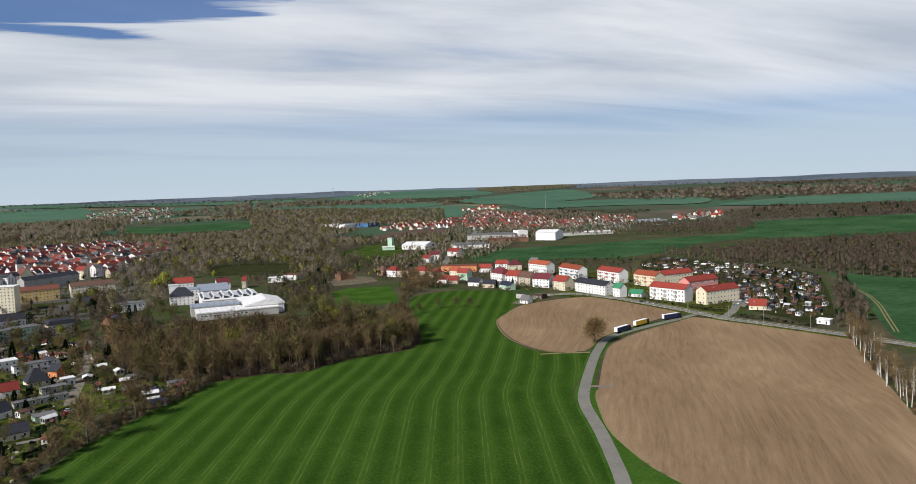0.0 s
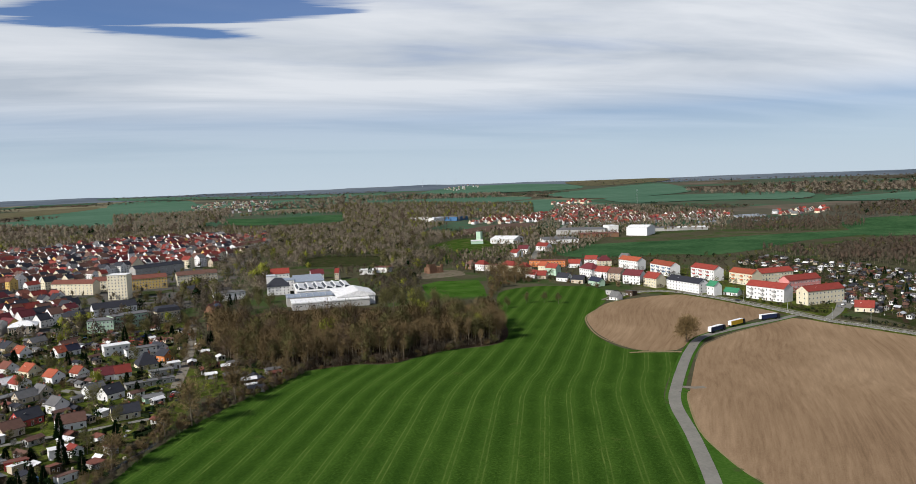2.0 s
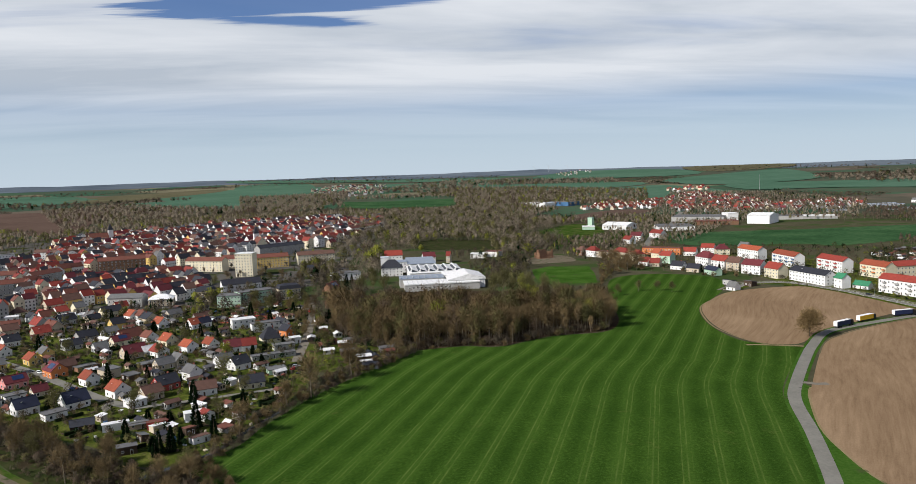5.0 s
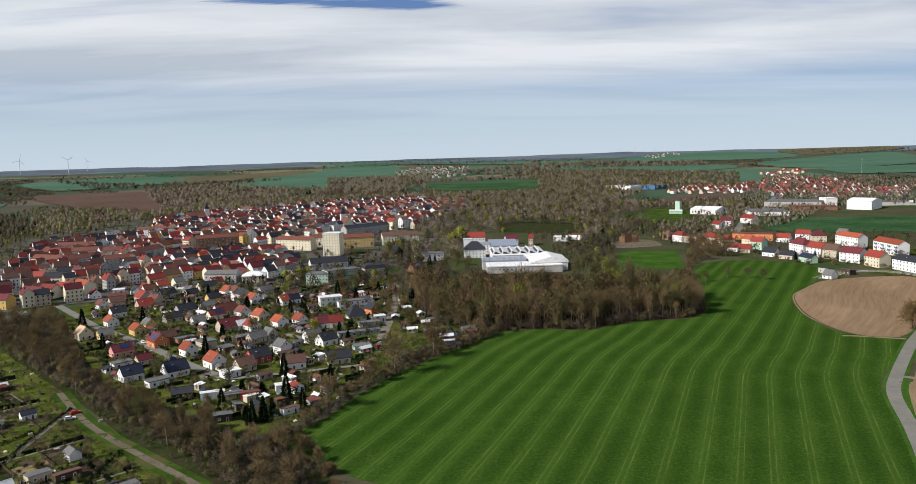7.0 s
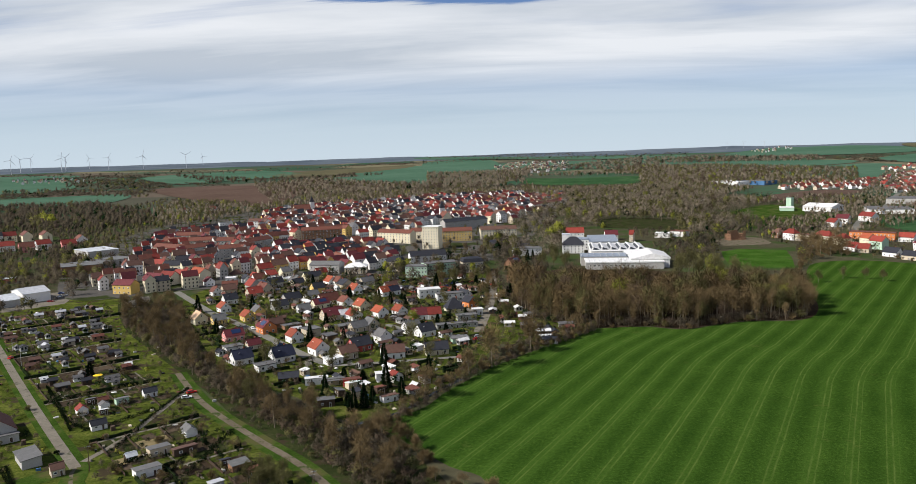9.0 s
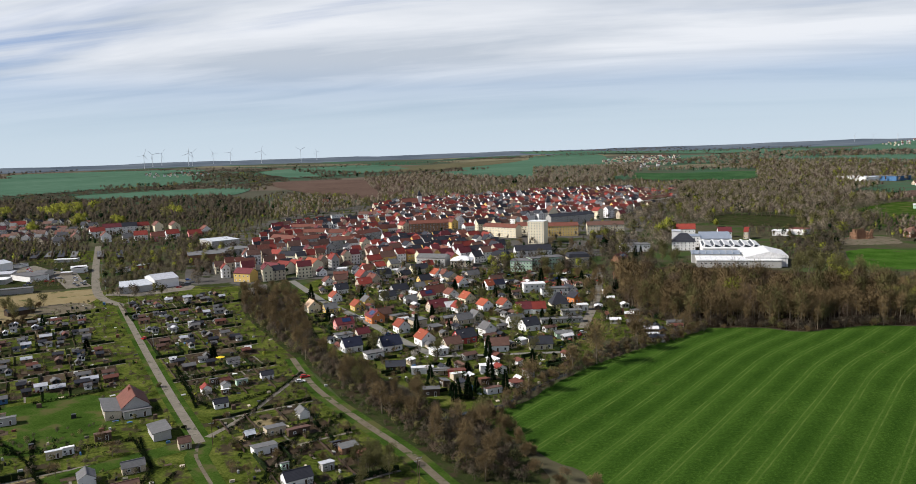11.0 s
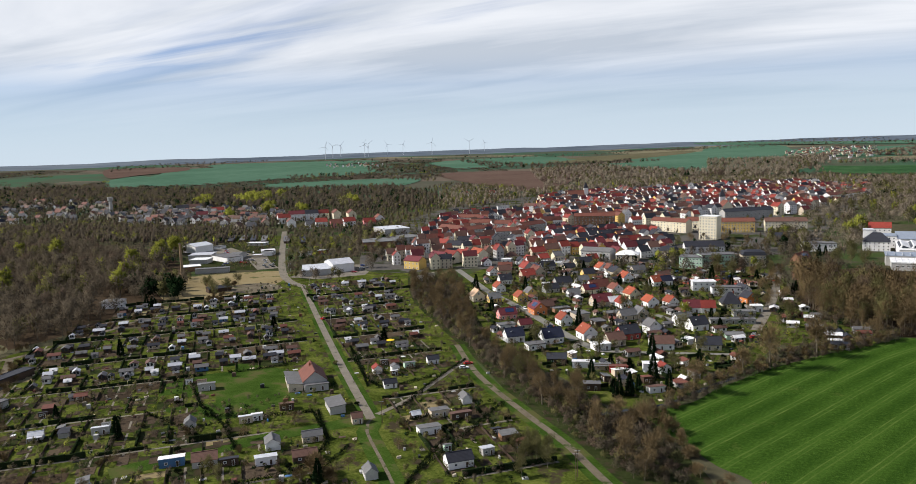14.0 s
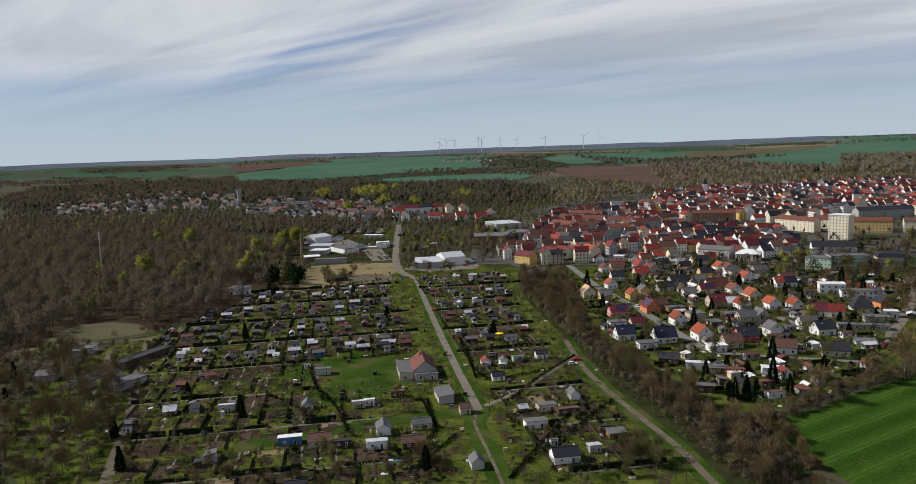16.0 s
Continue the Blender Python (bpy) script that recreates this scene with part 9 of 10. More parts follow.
def quarter_gardens():
    """Trees, sheds and hedges between the houses of the quarter."""
    rnd = random.Random(23)
    poly = [(-216.6, 449.7), (-142.1, 331.3), (-97.8, 297.8), (-59.5, 276.1), (-49.8, 280), (-22.8, 363.6), (-30.3, 584.8), (-60.6, 602.9), (-159.4, 611), (-243.8, 553.4)]
    hedge = Build()
    for x, y in scatter(poly, 8.2, np.random.default_rng(24)):
        if not free(x, y, 1.6) or not clear(x, y):
            continue
        k = rnd.random()
        if k < 0.20:
            shed(x, y, rnd.choice((-48, 42, 132)) + rnd.uniform(-6, 6), rnd.choice((4, 5, 6, 7)), rnd.choice((3, 4)), rnd.choice((2.2, 2.5)), rnd.choice(("grey", "black", "white", "brown", "rust")),
                 rnd.choice(("wood", "white", "beige", "grey")), rnd.choice(("shed", "shed", "gable")), "sheds of the quarter", "between the houses")
        elif k < 0.56:
            plant(rnd.choices(("fruit", "conifer", "green_bush", "bush", "olive", "yellow", "blossom"), (3.5, 1.3, 1.4, 1.0, 0.3, 0.12, 0.4))[0], x, y, rnd.uniform(0.5, 0.95), "garden trees")
        elif k < 0.86:
            t = radians(rnd.choice((-48, 42)))
            c, s, n = math.cos(t), math.sin(t), rnd.uniform(3, 6)
            e = 0.5
            low = [(x - c * n + s * e, y - s * n - c * e, 0), (x + c * n + s * e, y + s * n - c * e, 0), (x + c * n - s * e, y + s * n + c * e, 0), (x - c * n - s * e, y - s * n + c * e, 0)]
            hedge.solid(low, [(a, b, rnd.uniform(1.1, 1.7)) for a, b, _ in low])
    tagged(new("hedges", hedge.mesh("hedges", HEDGE)), "dark garden hedges between the houses", "hedge", kind="stuff")


quarter_gardens()
shed(-65.5, 321.6, C, 9, 6, 3.0, "white", "white", "shed", "sheds of the quarter", "between the houses")
shed(-60.5, 319.1, A, 5, 5, 3.0, "red", "white", "gable", "sheds of the quarter", "between the houses")
shed(-79.1, 313.8, C, 8, 5, 2.6, "rust", "red", "shed", "sheds of the quarter", "between the houses")
shed(-95.7, 315.5, C, 10, 5, 2.6, "white", "white", "shed", "sheds of the quarter", "between the houses")
shed(-86.9, 314.7, C, 8, 4, 2.4, "grey", "beige", "shed", "sheds of the quarter", "between the houses", True)
shed(-83.5, 286.5, C, 7, 6, 2.6, "grey", "wood", "shed", "sheds of the quarter", "between the houses")
shed(-109.3, 318.1, C, 9, 6, 2.6, "black", "wood", "gable", "sheds of the quarter", "between the houses")
for q in ((-74.2, 285.7), (-70.9, 282), (-67.9, 287.3), (-65.1, 291), (-53.8, 296.2), (-71.6, 278.9), (-113.8, 668.2), (-107.7, 640.8), (-119.3, 675.1), (-106.2, 511.4), (-94.2, 492), (-83.9, 489.7), (-158.1, 415.5), (-182.5, 410.7),
          (-1, 699.4), (3.9, 696.2), (-15.4, 516), (-13.8, 527), (-33.7, 534.8), (-409.2, 350.1), (-407.2, 351), (-415.9, 351.7), (-365.6, 145.7), (-364.2, 151.4), (-331.5, 132.8), (345.8, 652.5), (325.4, 647.9)):
    plant("conifer", *q, 0.68, "dark conifers")
plant("yellow", -109.4, 573.2, 0.7)
plant("yellow", -112.9, 567.2, 0.6)
plant("yellow", 21.8, 833, 1.0)
plant("yellow", -11.2, 709.6, 0.7)
plant("olive", 21.9, 650.5, 0.9)
for i, q in enumerate(((-123.7, 726.9), (-115.7, 749.8), (-84.1, 752.6), (-73.4, 731.7), (-62.5, 732.8), (-45, 714), (-38.2, 735.1), (-31.1, 757.2), (-66.9, 558.4), (-61.9, 580.2),
                       (-24.7, 514.4), (-19.4, 476.5), (-14.7, 443.7), (-24.9, 559.9), (-43.4, 557), (-41.1, 583.3), (-9, 478.4), (-2.2, 498.2))):
    plant("bare" if i % 3 else "olive", *q, 0.7, "trees beside the school")
row([(-34.9, 627.5), (-30.5, 535.3), (-29.3, 465.7)], 9, {"bare": 2, "olive": 1, "conifer": 1}, 2, 0.45, 0.65, 55, "street trees")
grove([(-429.7, 174.1), (-393.1, 193.1), (-328.3, 180.9), (-283.4, 151.5), (-250.6, 141.3), (-214, 112.5), (-257.3, 87.2), (-402.9, 140.9)], 9.0, {"bare": 3, "bush": 1.5, "fruit": 3, "slim": 1}, 0.45, 0.8, 56, "trees round the garages")
row([(-364.4, 221.1), (-308.1, 181.7), (-261.1, 149.1), (-224, 121.5)], 6.0, {"bush": 3, "fruit": 2}, 2.0, 0.6, 0.9, 57, "trees round the garages")
row([(-387.6, 238.1), (-388.3, 297.1), (-388.9, 348.1), (-377.7, 395.8)], 7.0, {"bush": 3, "fruit": 2}, 2.0, 0.6, 0.9, 58, "trees along the track")
row([(-417.8, 439.2), (-385.2, 385), (-436.6, 431.2)], 5.0, {"bush": 3, "olive": 1}, 2.0, 0.6, 0.8, 59, "trees along the track")
grove([(-204.8, 138), (-165.5, 155.5), (-135.4, 178.1), (-123, 166.8), (-153.6, 143.4), (-194.2, 119.5)], 9, {"bush": 4, "fruit": 3}, 0.6, 1.0, 60, "bushes of the allotments")


def wood_side_gardens():
    rnd = random.Random(29)
    poly = [(-20.9, 530.4), (-3.9, 453.6), (19.9, 424.4), (28.3, 410.1), (8.4, 381), (-13.1, 384.3), (-24.1, 437.8)]
    for x, y in scatter(poly, 9.5, np.random.default_rng(30)):
        if free(x, y, 1.6) and rnd.random() < 0.5:
            shed(x, y, rnd.choice((10, 100)) + rnd.uniform(-8, 8), rnd.choice((5, 6, 8)), rnd.choice((3.5, 4.5)), 2.5, rnd.choice(("grey", "black", "rust", "white")), rnd.choice(("wood", "brick", "grey", "white")),
                 rnd.choice(("shed", "gable")), "sheds of the quarter", "beside the wood")


wood_side_gardens()


def hedge_line(pts, w, h, seed, label="dark overgrown hedge between the plots"):
    """A ragged hedge: a core of dense growth with loose twigs standing out of it."""
    rng = np.random.default_rng(seed)
    line = np.array(smooth(pts, False, 0.35))
    n = 9 * len(line)
    c = line[rng.integers(0, len(line), n)]
    q = rng.normal(size=(n, 3)) * [w * 0.33, w * 0.33, 0]
    z = rng.uniform(0.05, 1.0, n) * h * (1 + 0.25 * np.sin(c[:, 0] * 1.7) * np.cos(c[:, 1] * 1.3))
    p = np.column_stack([c[:, 0] + q[:, 0], c[:, 1] + q[:, 1], z])
    me = cloud_mesh("hedge", p, q + rng.normal(size=(n, 3)) * 0.5 + [0, 0, 0.4], (0.3, 0.8), 0.36, HEDGE, rng)
    tagged(new("hedge", me), label, "hedge", "hedges of the allotments")


hedge_line([(-256.5, 235.1), (-240, 222), (-224.1, 210), (-215.6, 206.2), (-193, 192)], 0.8, 1.1, 315)
hedge_line([(-175.7, 222.9), (-166, 212), (-155.8, 201.4)], 0.6, 1.0, 316)
hedge_line([(-144.5, 197.8), (-142, 181), (-139.5, 165.4)], 0.7, 1.0, 317)
hedge_line([(-219.5, 309.7), (-196, 283), (-174.3, 256.4)], 0.6, 1.0, 319)
hedge_line([(-110.5, 177.9), (-114.6, 202.3), (-118.6, 232.7), (-121, 250)], 0.6, 0.9, 320)
hedge_line([(-151.9, 307.5), (-151.2, 281.7), (-149.8, 262.6), (-146.8, 240.2)], 0.9, 0.9, 301)
hedge_line([(-110.9, 256.5), (-111.5, 238.2), (-111.1, 222.1), (-111.6, 205.1), (-111.7, 191)], 1.3, 1.4, 302)
hedge_line([(-153.3, 198.2), (-150.1, 185.2), (-148.3, 172.1)], 1.0, 1.0, 303)
hedge_line([(-160.1, 159.5), (-152.1, 169.5), (-146.2, 183.3)], 1.2, 1.3, 304)
hedge_line([(-176.3, 220.7), (-165.3, 210.3), (-154.6, 200)], 1.0, 1.1, 305)
hedge_line([(-213.1, 301.9), (-184.1, 268.6), (-171.2, 259.1)], 1.0, 1.2, 306)
hedge_line([(-215, 202.4), (-192.5, 211.1), (-177.6, 221.6)], 1.0, 1.2, 307)
hedge_line([(-213.5, 214), (-195.4, 193.7), (-180.7, 181.8)], 1.0, 1.2, 308)
hedge_line([(-248.1, 251), (-240, 258.2), (-230.4, 270.4)], 1.0, 1.1, 309)
hedge_line([(-117.7, 246.5), (-100.1, 228), (-86.9, 214.2)], 1.0, 1.1, 310)
hedge_line([(-136.7, 225), (-133, 231.8), (-130.3, 241.3)], 1.0, 1.1, 311)
hedge_line([(-96.7, 184), (-95, 192.7), (-88.7, 201.1), (-79.7, 198.1)], 1.2, 1.3, 312)
hedge_line([(-169.4, 256.4), (-162, 263.7), (-153.7, 280.7)], 1.0, 1.1, 313)
hedge_line([(-240.2, 195.5), (-218.4, 190.5), (-196.6, 183.8)], 1.0, 1.2, 314)
for q, k in (((-140.1, 175.7), 1.5), ((-144.7, 176.5), 1.3), ((-134.7, 173.9), 1.2), ((-155.2, 238.2), 0.6), ((-156, 248.7), 0.6), ((-118.2, 215.6), 0.7), ((-134.7, 219.4), 0.6), ((-101.5, 216), 0.6)):
    plant("bush", *q, k, "bushes of the allotments")
for q, k in (((-182.5, 189.8), 1.1), ((-175.1, 207.4), 1.1), ((-187.4, 217.4), 0.9), ((-133.3, 181.5), 0.9), ((-121.2, 202), 0.8), ((-127, 202.2), 0.7), ((-120.5, 252.6), 0.9), ((-103.5, 239), 0.9)):
    plant("fruit", *q, k, "bushes of the allotments")
for q, k in (((-88.7, 213.5), 0.5), ((-82.7, 208.5), 0.55), ((-83.4, 218.4), 0.5), ((-75.2, 207), 0.5), ((-80.5, 197.7), 0.45), ((-167.4, 159.4), 0.4), ((-174.9, 163.3), 0.4)):
    plant("olive", *q, k, "trees of the thicket")
for q, k in (((-154.4, 172.3), 0.8), ((-157.7, 171.8), 0.7), ((-138.1, 223.1), 1.0), ((-257.5, 282.5), 0.8), ((-207.3, 279.4), 0.9), ((-133.4, 247.2), 0.8), ((-152.3, 175.6), 0.8), ((-165.1, 234.1), 0.7)):
    plant("green_bush", *q, k, "bushes of the allotments")
far_wood("garden_trees", [spot(255, -140), spot(255, -62), spot(300, -55), spot(330, -30), spot(345, -14), spot(430, -20), spot(430, -110), spot(330, -138)], 4.6, "low shrubs and young trees in the plots", 1.9, (0.5, 0.1, 0.25, 0.03, 0.12), 321, 70, 1.5, 1.7)
far_wood("garden_trees", [spot(262, 8), spot(262, 58), spot(330, 54), spot(415, 54), spot(420, 18), spot(340, 12)], 4.0, "low shrubs and young trees in the plots", 1.9, (0.5, 0.1, 0.25, 0.03, 0.12), 322, 70, 1.5, 1.7)

tagged(new("garden_sheds", FAR_SHEDS.mesh("garden_sheds", *WALLS.values(), *ROOFS.values(), GLASS)), "small huts of the farther gardens and allotments", "sheds", kind="stuff")

# ---- vehicles ----
PAINT = {n: surface(n + "_car_paint", c, 0.3, bump=0, vary=0.05) for n, c in
         (("white", (0.75, 0.75, 0.75)), ("black", (0.02, 0.02, 0.022)), ("silver", (0.42, 0.43, 0.45)), ("red", (0.5, 0.02, 0.015)), ("blue", (0.03, 0.07, 0.25)), ("grey", (0.15, 0.155, 0.16)))}
TARP = {n: surface(n + "_tarpaulin", c, 0.55, 0.3, 2, 0.15) for n, c in (("navy", (0.02, 0.03, 0.075)), ("yellow", (0.72, 0.42, 0.03)), ("white", (0.75, 0.75, 0.73)))}


def wheel_mesh(r, w):
    def make():
        b = Build()
        b.tube((0, -w / 2, 0), (0, w / 2, 0), r, r, 12, 0, True)
        return b.mesh("wheel", DARK)
    return kept(("wheel", r, w), make)


def truck(x, y, turn, tarp, cab, label):
    """An articulated lorry with a box trailer."""
    ob = tagged(new("truck"), label, "truck", "trucks parked on the lane")
    b = Build()
    b.box(-8.2, 5.3, -1.25, 1.25, 1.2, 3.9)
    part("trailer", b.mesh("trailer", TARP[tarp]), ob)
    b = Build()
    b.box(-8.2, 5.3, -1.26, 1.26, 3.9, 4.0)
    part("trailer_roof", b.mesh("trailer_roof", TARP["white"]), ob, None, "white trailer roof")
    b = Build()
    b.box(-8.25, -8.2, -1.2, 1.2, 1.2, 3.9)
    part("rear_doors", b.mesh("rear_doors", TARP["white"]), ob, None, "white rear doors")
    b = Build()
    b.box(-8.0, 5.0, -0.5, 0.5, 0.8, 1.2)
    part("chassis", b.mesh("chassis", DARK), ob)
    b = Build()
    k = [(5.9, -1.2, 0.7), (8.1, -1.2, 0.7), (8.1, -1.2, 1.9), (7.9, -1.2, 3.2), (7.2, -1.2, 3.7), (5.9, -1.2, 3.8)]
    b.solid([(p[0], 1.2, p[2]) for p in k], k)
    cb = part("cab", b.mesh("cab", PAINT[cab]), ob)
    b = Build()
    b.solid([(8.06, -1.05, 2.0), (8.14, -1.05, 2.0), (8.14, 1.05, 2.0), (8.06, 1.05, 2.0)], [(7.9, -1.05, 3.0), (7.98, -1.05, 3.0), (7.98, 1.05, 3.0), (7.9, 1.05, 3.0)])
    part("windscreen", b.mesh("windscreen", GLASS), cb)
    for wx in (-6.6, -5.3, -4.0, 4.2, 7.2):
        for sy in (-1.05, 1.05):
            part("wheel", wheel_mesh(0.5, 0.35), ob, pose(wx, sy, 0.5))
    return at(ob, x, y, 0.15, turn)


def car(x, y, turn, paint, label=None, z=0.17):
    ob = tagged(new("car"), label or f"small {paint} parked car on the street", "car", "parked cars")
    def body():
        b = Build()
        k = [(-2.1, -0.85, 0.3), (2.1, -0.85, 0.3), (2.15, -0.85, 0.65), (1.1, -0.85, 0.9), (-2.0, -0.85, 0.95)]
        b.solid([(p[0], 0.85, p[2]) for p in k], k)
        return b.mesh("body", PAINT[paint])
    def cabin():
        b = Build()
        b.solid([(-1.9, -0.8, 0.9), (1.0, -0.8, 0.9), (1.0, 0.8, 0.9), (-1.9, 0.8, 0.9)], [(-1.5, -0.62, 1.38), (0.3, -0.62, 1.38), (0.3, 0.62, 1.38), (-1.5, 0.62, 1.38)])
        return b.mesh("cabin_glass", GLASS)
    def top():
        b = Build()
        b.box(-1.55, 0.35, -0.65, 0.65, 1.38, 1.46, 0, 0.1)
        return b.mesh("roof", PAINT[paint])
    part("body", kept(("car", paint), body), ob)
    part("cabin_glass", kept("car_cabin", cabin), ob)
    part("roof", kept(("car_top", paint), top), ob)
    for wx in (-1.3, 1.3):
        for sy in (-0.78, 0.78):
            part("wheel", wheel_mesh(0.31, 0.2), ob, pose(wx, sy, 0.31))
    return at(ob, x, y, z, turn)


def along(ax, ay, bx, by):
    return math.degrees(math.atan2(by - ay, bx - ax))


TRUCKS = ((294, 404, "navy", "black"), (317.3, 414.8, "yellow", "black"), (349.1, 421.7, "navy", "blue"))
truck(*TRUCKS[0][:2], along(289.8, 404.6, 303, 409.8), "navy", "black", "dark blue articulated truck with white roof, parked")
truck(*TRUCKS[1][:2], along(307.9, 411.3, 327.1, 418.3), "yellow", "black", "yellow articulated truck with white roof, parked")
truck(*TRUCKS[2][:2], along(339.6, 420.2, 357.3, 421.5), "navy", "black", "dark blue articulated truck parked near the junction")
car(379.2, 493.8, along(375.9, 503.9, 379.5, 478.8), "black", "black car driving on the main road", 0.2)
car(-147.3, 301.4, 40, "red", "red car parked where the track begins")
car(-146.2, 294.3, 30, "white")
for i, q in enumerate(((441.1, 449.8), (451.3, 457), (431.9, 442.4), (461.5, 464.7), (422.1, 436), (-29, 391.6), (-28.5, 396.8), (-85.3, 444.7), (-164.4, 421), (-134.7, 382.5), (-170.6, 424.9),
                       (-272.2, 358.5), (-438.9, 534.4), (-544.1, 559.5), (-547, 568), (-538.5, 547.6), (-196.9, 459.4), (-27.8, 559.4), (-482, 551), (-540.5, 595), (-532.7, 592.8))):
    car(*q, (-48, 42, 20, 90)[i % 4], ("silver", "black", "white", "blue", "grey", "red")[i % 6])

# ---- far landmarks ----


def parked(n, seed, poly, turn, z=0.17):
    """Cars left in rows on a yard or along a street."""
    rnd = random.Random(seed)
    xs, ys = [p[0] for p in poly], [p[1] for p in poly]
    tries = 0
    while n and tries < 400:
        tries += 1
        x, y = rnd.uniform(min(xs), max(xs)), rnd.uniform(min(ys), max(ys))
        if inside(x, y, poly) and free(x, y, 2.0):
            TAKEN.append((x, y, 1.6))
            car(x, y, turn + rnd.choice((0, 180)) + rnd.uniform(-3, 3), rnd.choice(("white", "silver", "black", "grey", "blue", "red")), None, z)
            n -= 1


parked(9, 51, [(-519.5, 531.1), (-590.8, 616.2), (-526.9, 549.3), (-483.2, 499.8)], 20)
parked(8, 52, [(-538.8, 575), (-540.7, 600), (-495.1, 551.6), (-475.4, 508.7)], 20)
parked(7, 53, [(-474.3, 534.7), (-468.6, 553.5), (-436.7, 514.8), (-448.6, 508.3)], 110)
parked(7, 54, [(-486, 592.4), (-459, 615.7), (-404.9, 583.9), (-444, 595)], 20)
parked(6, 55, [(431.2, 446.5), (467.6, 480.6), (483.8, 485), (457.7, 455.9), (427.4, 431.9)], 60)
parked(5, 56, [(-355.9, 511.1), (-372.9, 560.6), (-355.2, 538.4), (-344.4, 501.9)], 20)
parked(8, 57, [(-82.9, 563.7), (-45.4, 582.6), (-43.8, 562), (-81.1, 551.1)], 20)
parked(6, 58, [(-222.7, 858.7), (-160.3, 827.1), (-154.2, 795.3), (-213.8, 823.8)], 20, 0.3)

WHITE_STEEL = surface("pale_grey_turbine_paint", (0.48, 0.50, 0.53), 0.6, 0.01, 0.1, 0.05)


def turbine(x, y, spin, s=1.0):
    """A wind turbine at rest on the far slope."""
    ob = tagged(new("wind_turbine"), "tall pale grey three-bladed wind turbine on a hill", "wind turbine", "wind farm")
    def tower():
        b = Build()
        b.tube((0, 0, -3), (0, 0, 85), 1.7, 0.9, 10)
        return b.mesh("tower", WHITE_STEEL)
    def nacelle():
        b = Build()
        b.box(-1.8, 1.8, -3, 7, 84, 88)
        return b.mesh("nacelle", WHITE_STEEL)
    def hub():
        b = Build()
        b.tube((0, -5.5, 0), (0, -3, 0), 1.0, 1.9, 10, 0, True)
        return b.mesh("hub", WHITE_STEEL)
    def blade():
        b = Build()
        b.solid([(-1.1, -0.5, 1), (1.1, -0.5, 1), (1.1, 0.5, 1), (-1.1, 0.5, 1)], [(-1.1, -0.4, 10), (0.9, -0.4, 10), (0.9, 0.4, 10), (-1.1, 0.4, 10)])
        b.solid([(-1.1, -0.4, 10), (0.9, -0.4, 10), (0.9, 0.4, 10), (-1.1, 0.4, 10)], [(-0.5, -0.15, 42), (0.4, -0.15, 42), (0.4, 0.15, 42), (-0.5, 0.15, 42)])
        return b.mesh("blade", WHITE_STEEL)
    part("tower", kept("t_tower", tower), ob)
    part("nacelle", kept("t_nacelle", nacelle), ob)
    hb = part("hub", kept("t_hub", hub), ob, pose(0, 0, 86))
    for k in range(3):
        part("blade", kept("t_blade", blade), hb, pose(0, -4.2, 0, 0, spin + 120 * k))
    face = math.degrees(math.atan2(y, x)) - 90
    return at(ob, x, y, None, face + 12, s)


def polar(heading, r):
    return r * math.sin(radians(heading)), r * math.cos(radians(heading))


for h, r, spin, s in ((-36.05, 4100, 20, 0.92), (-35.5, 4300, 75, 0.9), (-34.9, 4450, 40, 0.9), (-33.1, 4200, 10, 0.95), (-32.85, 4350, 50, 0.95), (-31.4, 4550, 90, 0.8), (-30.2, 4400, 30, 0.85),
                      (-28.0, 4300, 15, 0.95), (-25.15, 4250, 60, 0.95), (-24.0, 4600, 100, 0.7), (14.5, 4600, 25, 0.5), (15.6, 4620, 70, 0.5), (17.0, 4620, 35, 0.5)):
    turbine(*polar(h, r), spin, s * 0.85)


def mast(x, y, tall, label, name="mast"):
    ob = tagged(new(name), label, "mast")
    b = Build()
    b.tube((0, 0, -1), (0, 0, tall), tall * 0.012, tall * 0.006, 6, 0, True)
    part("pole", b.mesh("pole", STEEL), ob)
    b = Build()
    for k in range(3):
        z = tall * (0.82 + 0.06 * k)
        b.box(-tall * 0.03, tall * 0.03, -0.15, 0.15, z, z + tall * 0.02)
    part("crossbars", b.mesh("crossbars", STEEL), ob)
    return at(ob, x, y)


mast(1189.9, 2009.9, 45, "thin pale radio mast behind the village")
mast(*polar(-61.1, 690), 42, "thin grey radio mast in the wood")


def tower_church(x, y, turn, label):
    ob = tagged(new("church"), label, "church")
    part("nave", wall_mesh(28, 14, 12, 8, "cream", "gable"), ob)
    part("roof", roof_mesh(28, 14, 12, 8, "rust", "gable"), ob)
    b = Build()
    b.box(14, 21, -3.5, 3.5, -1, 24)
    tw = part("tower", b.mesh("tower", WALLS["white"]), ob)
    b = Build()
    b.solid([(13.6, -3.9, 24), (21.4, -3.9, 24), (21.4, 3.9, 24), (13.6, 3.9, 24)], [(17.3, -0.2, 34), (17.7, -0.2, 34), (17.7, 0.2, 34), (17.3, 0.2, 34)])
    part("spire", b.mesh("spire", ROOFS["black"]), tw)
    return at(ob, x, y, None, turn)


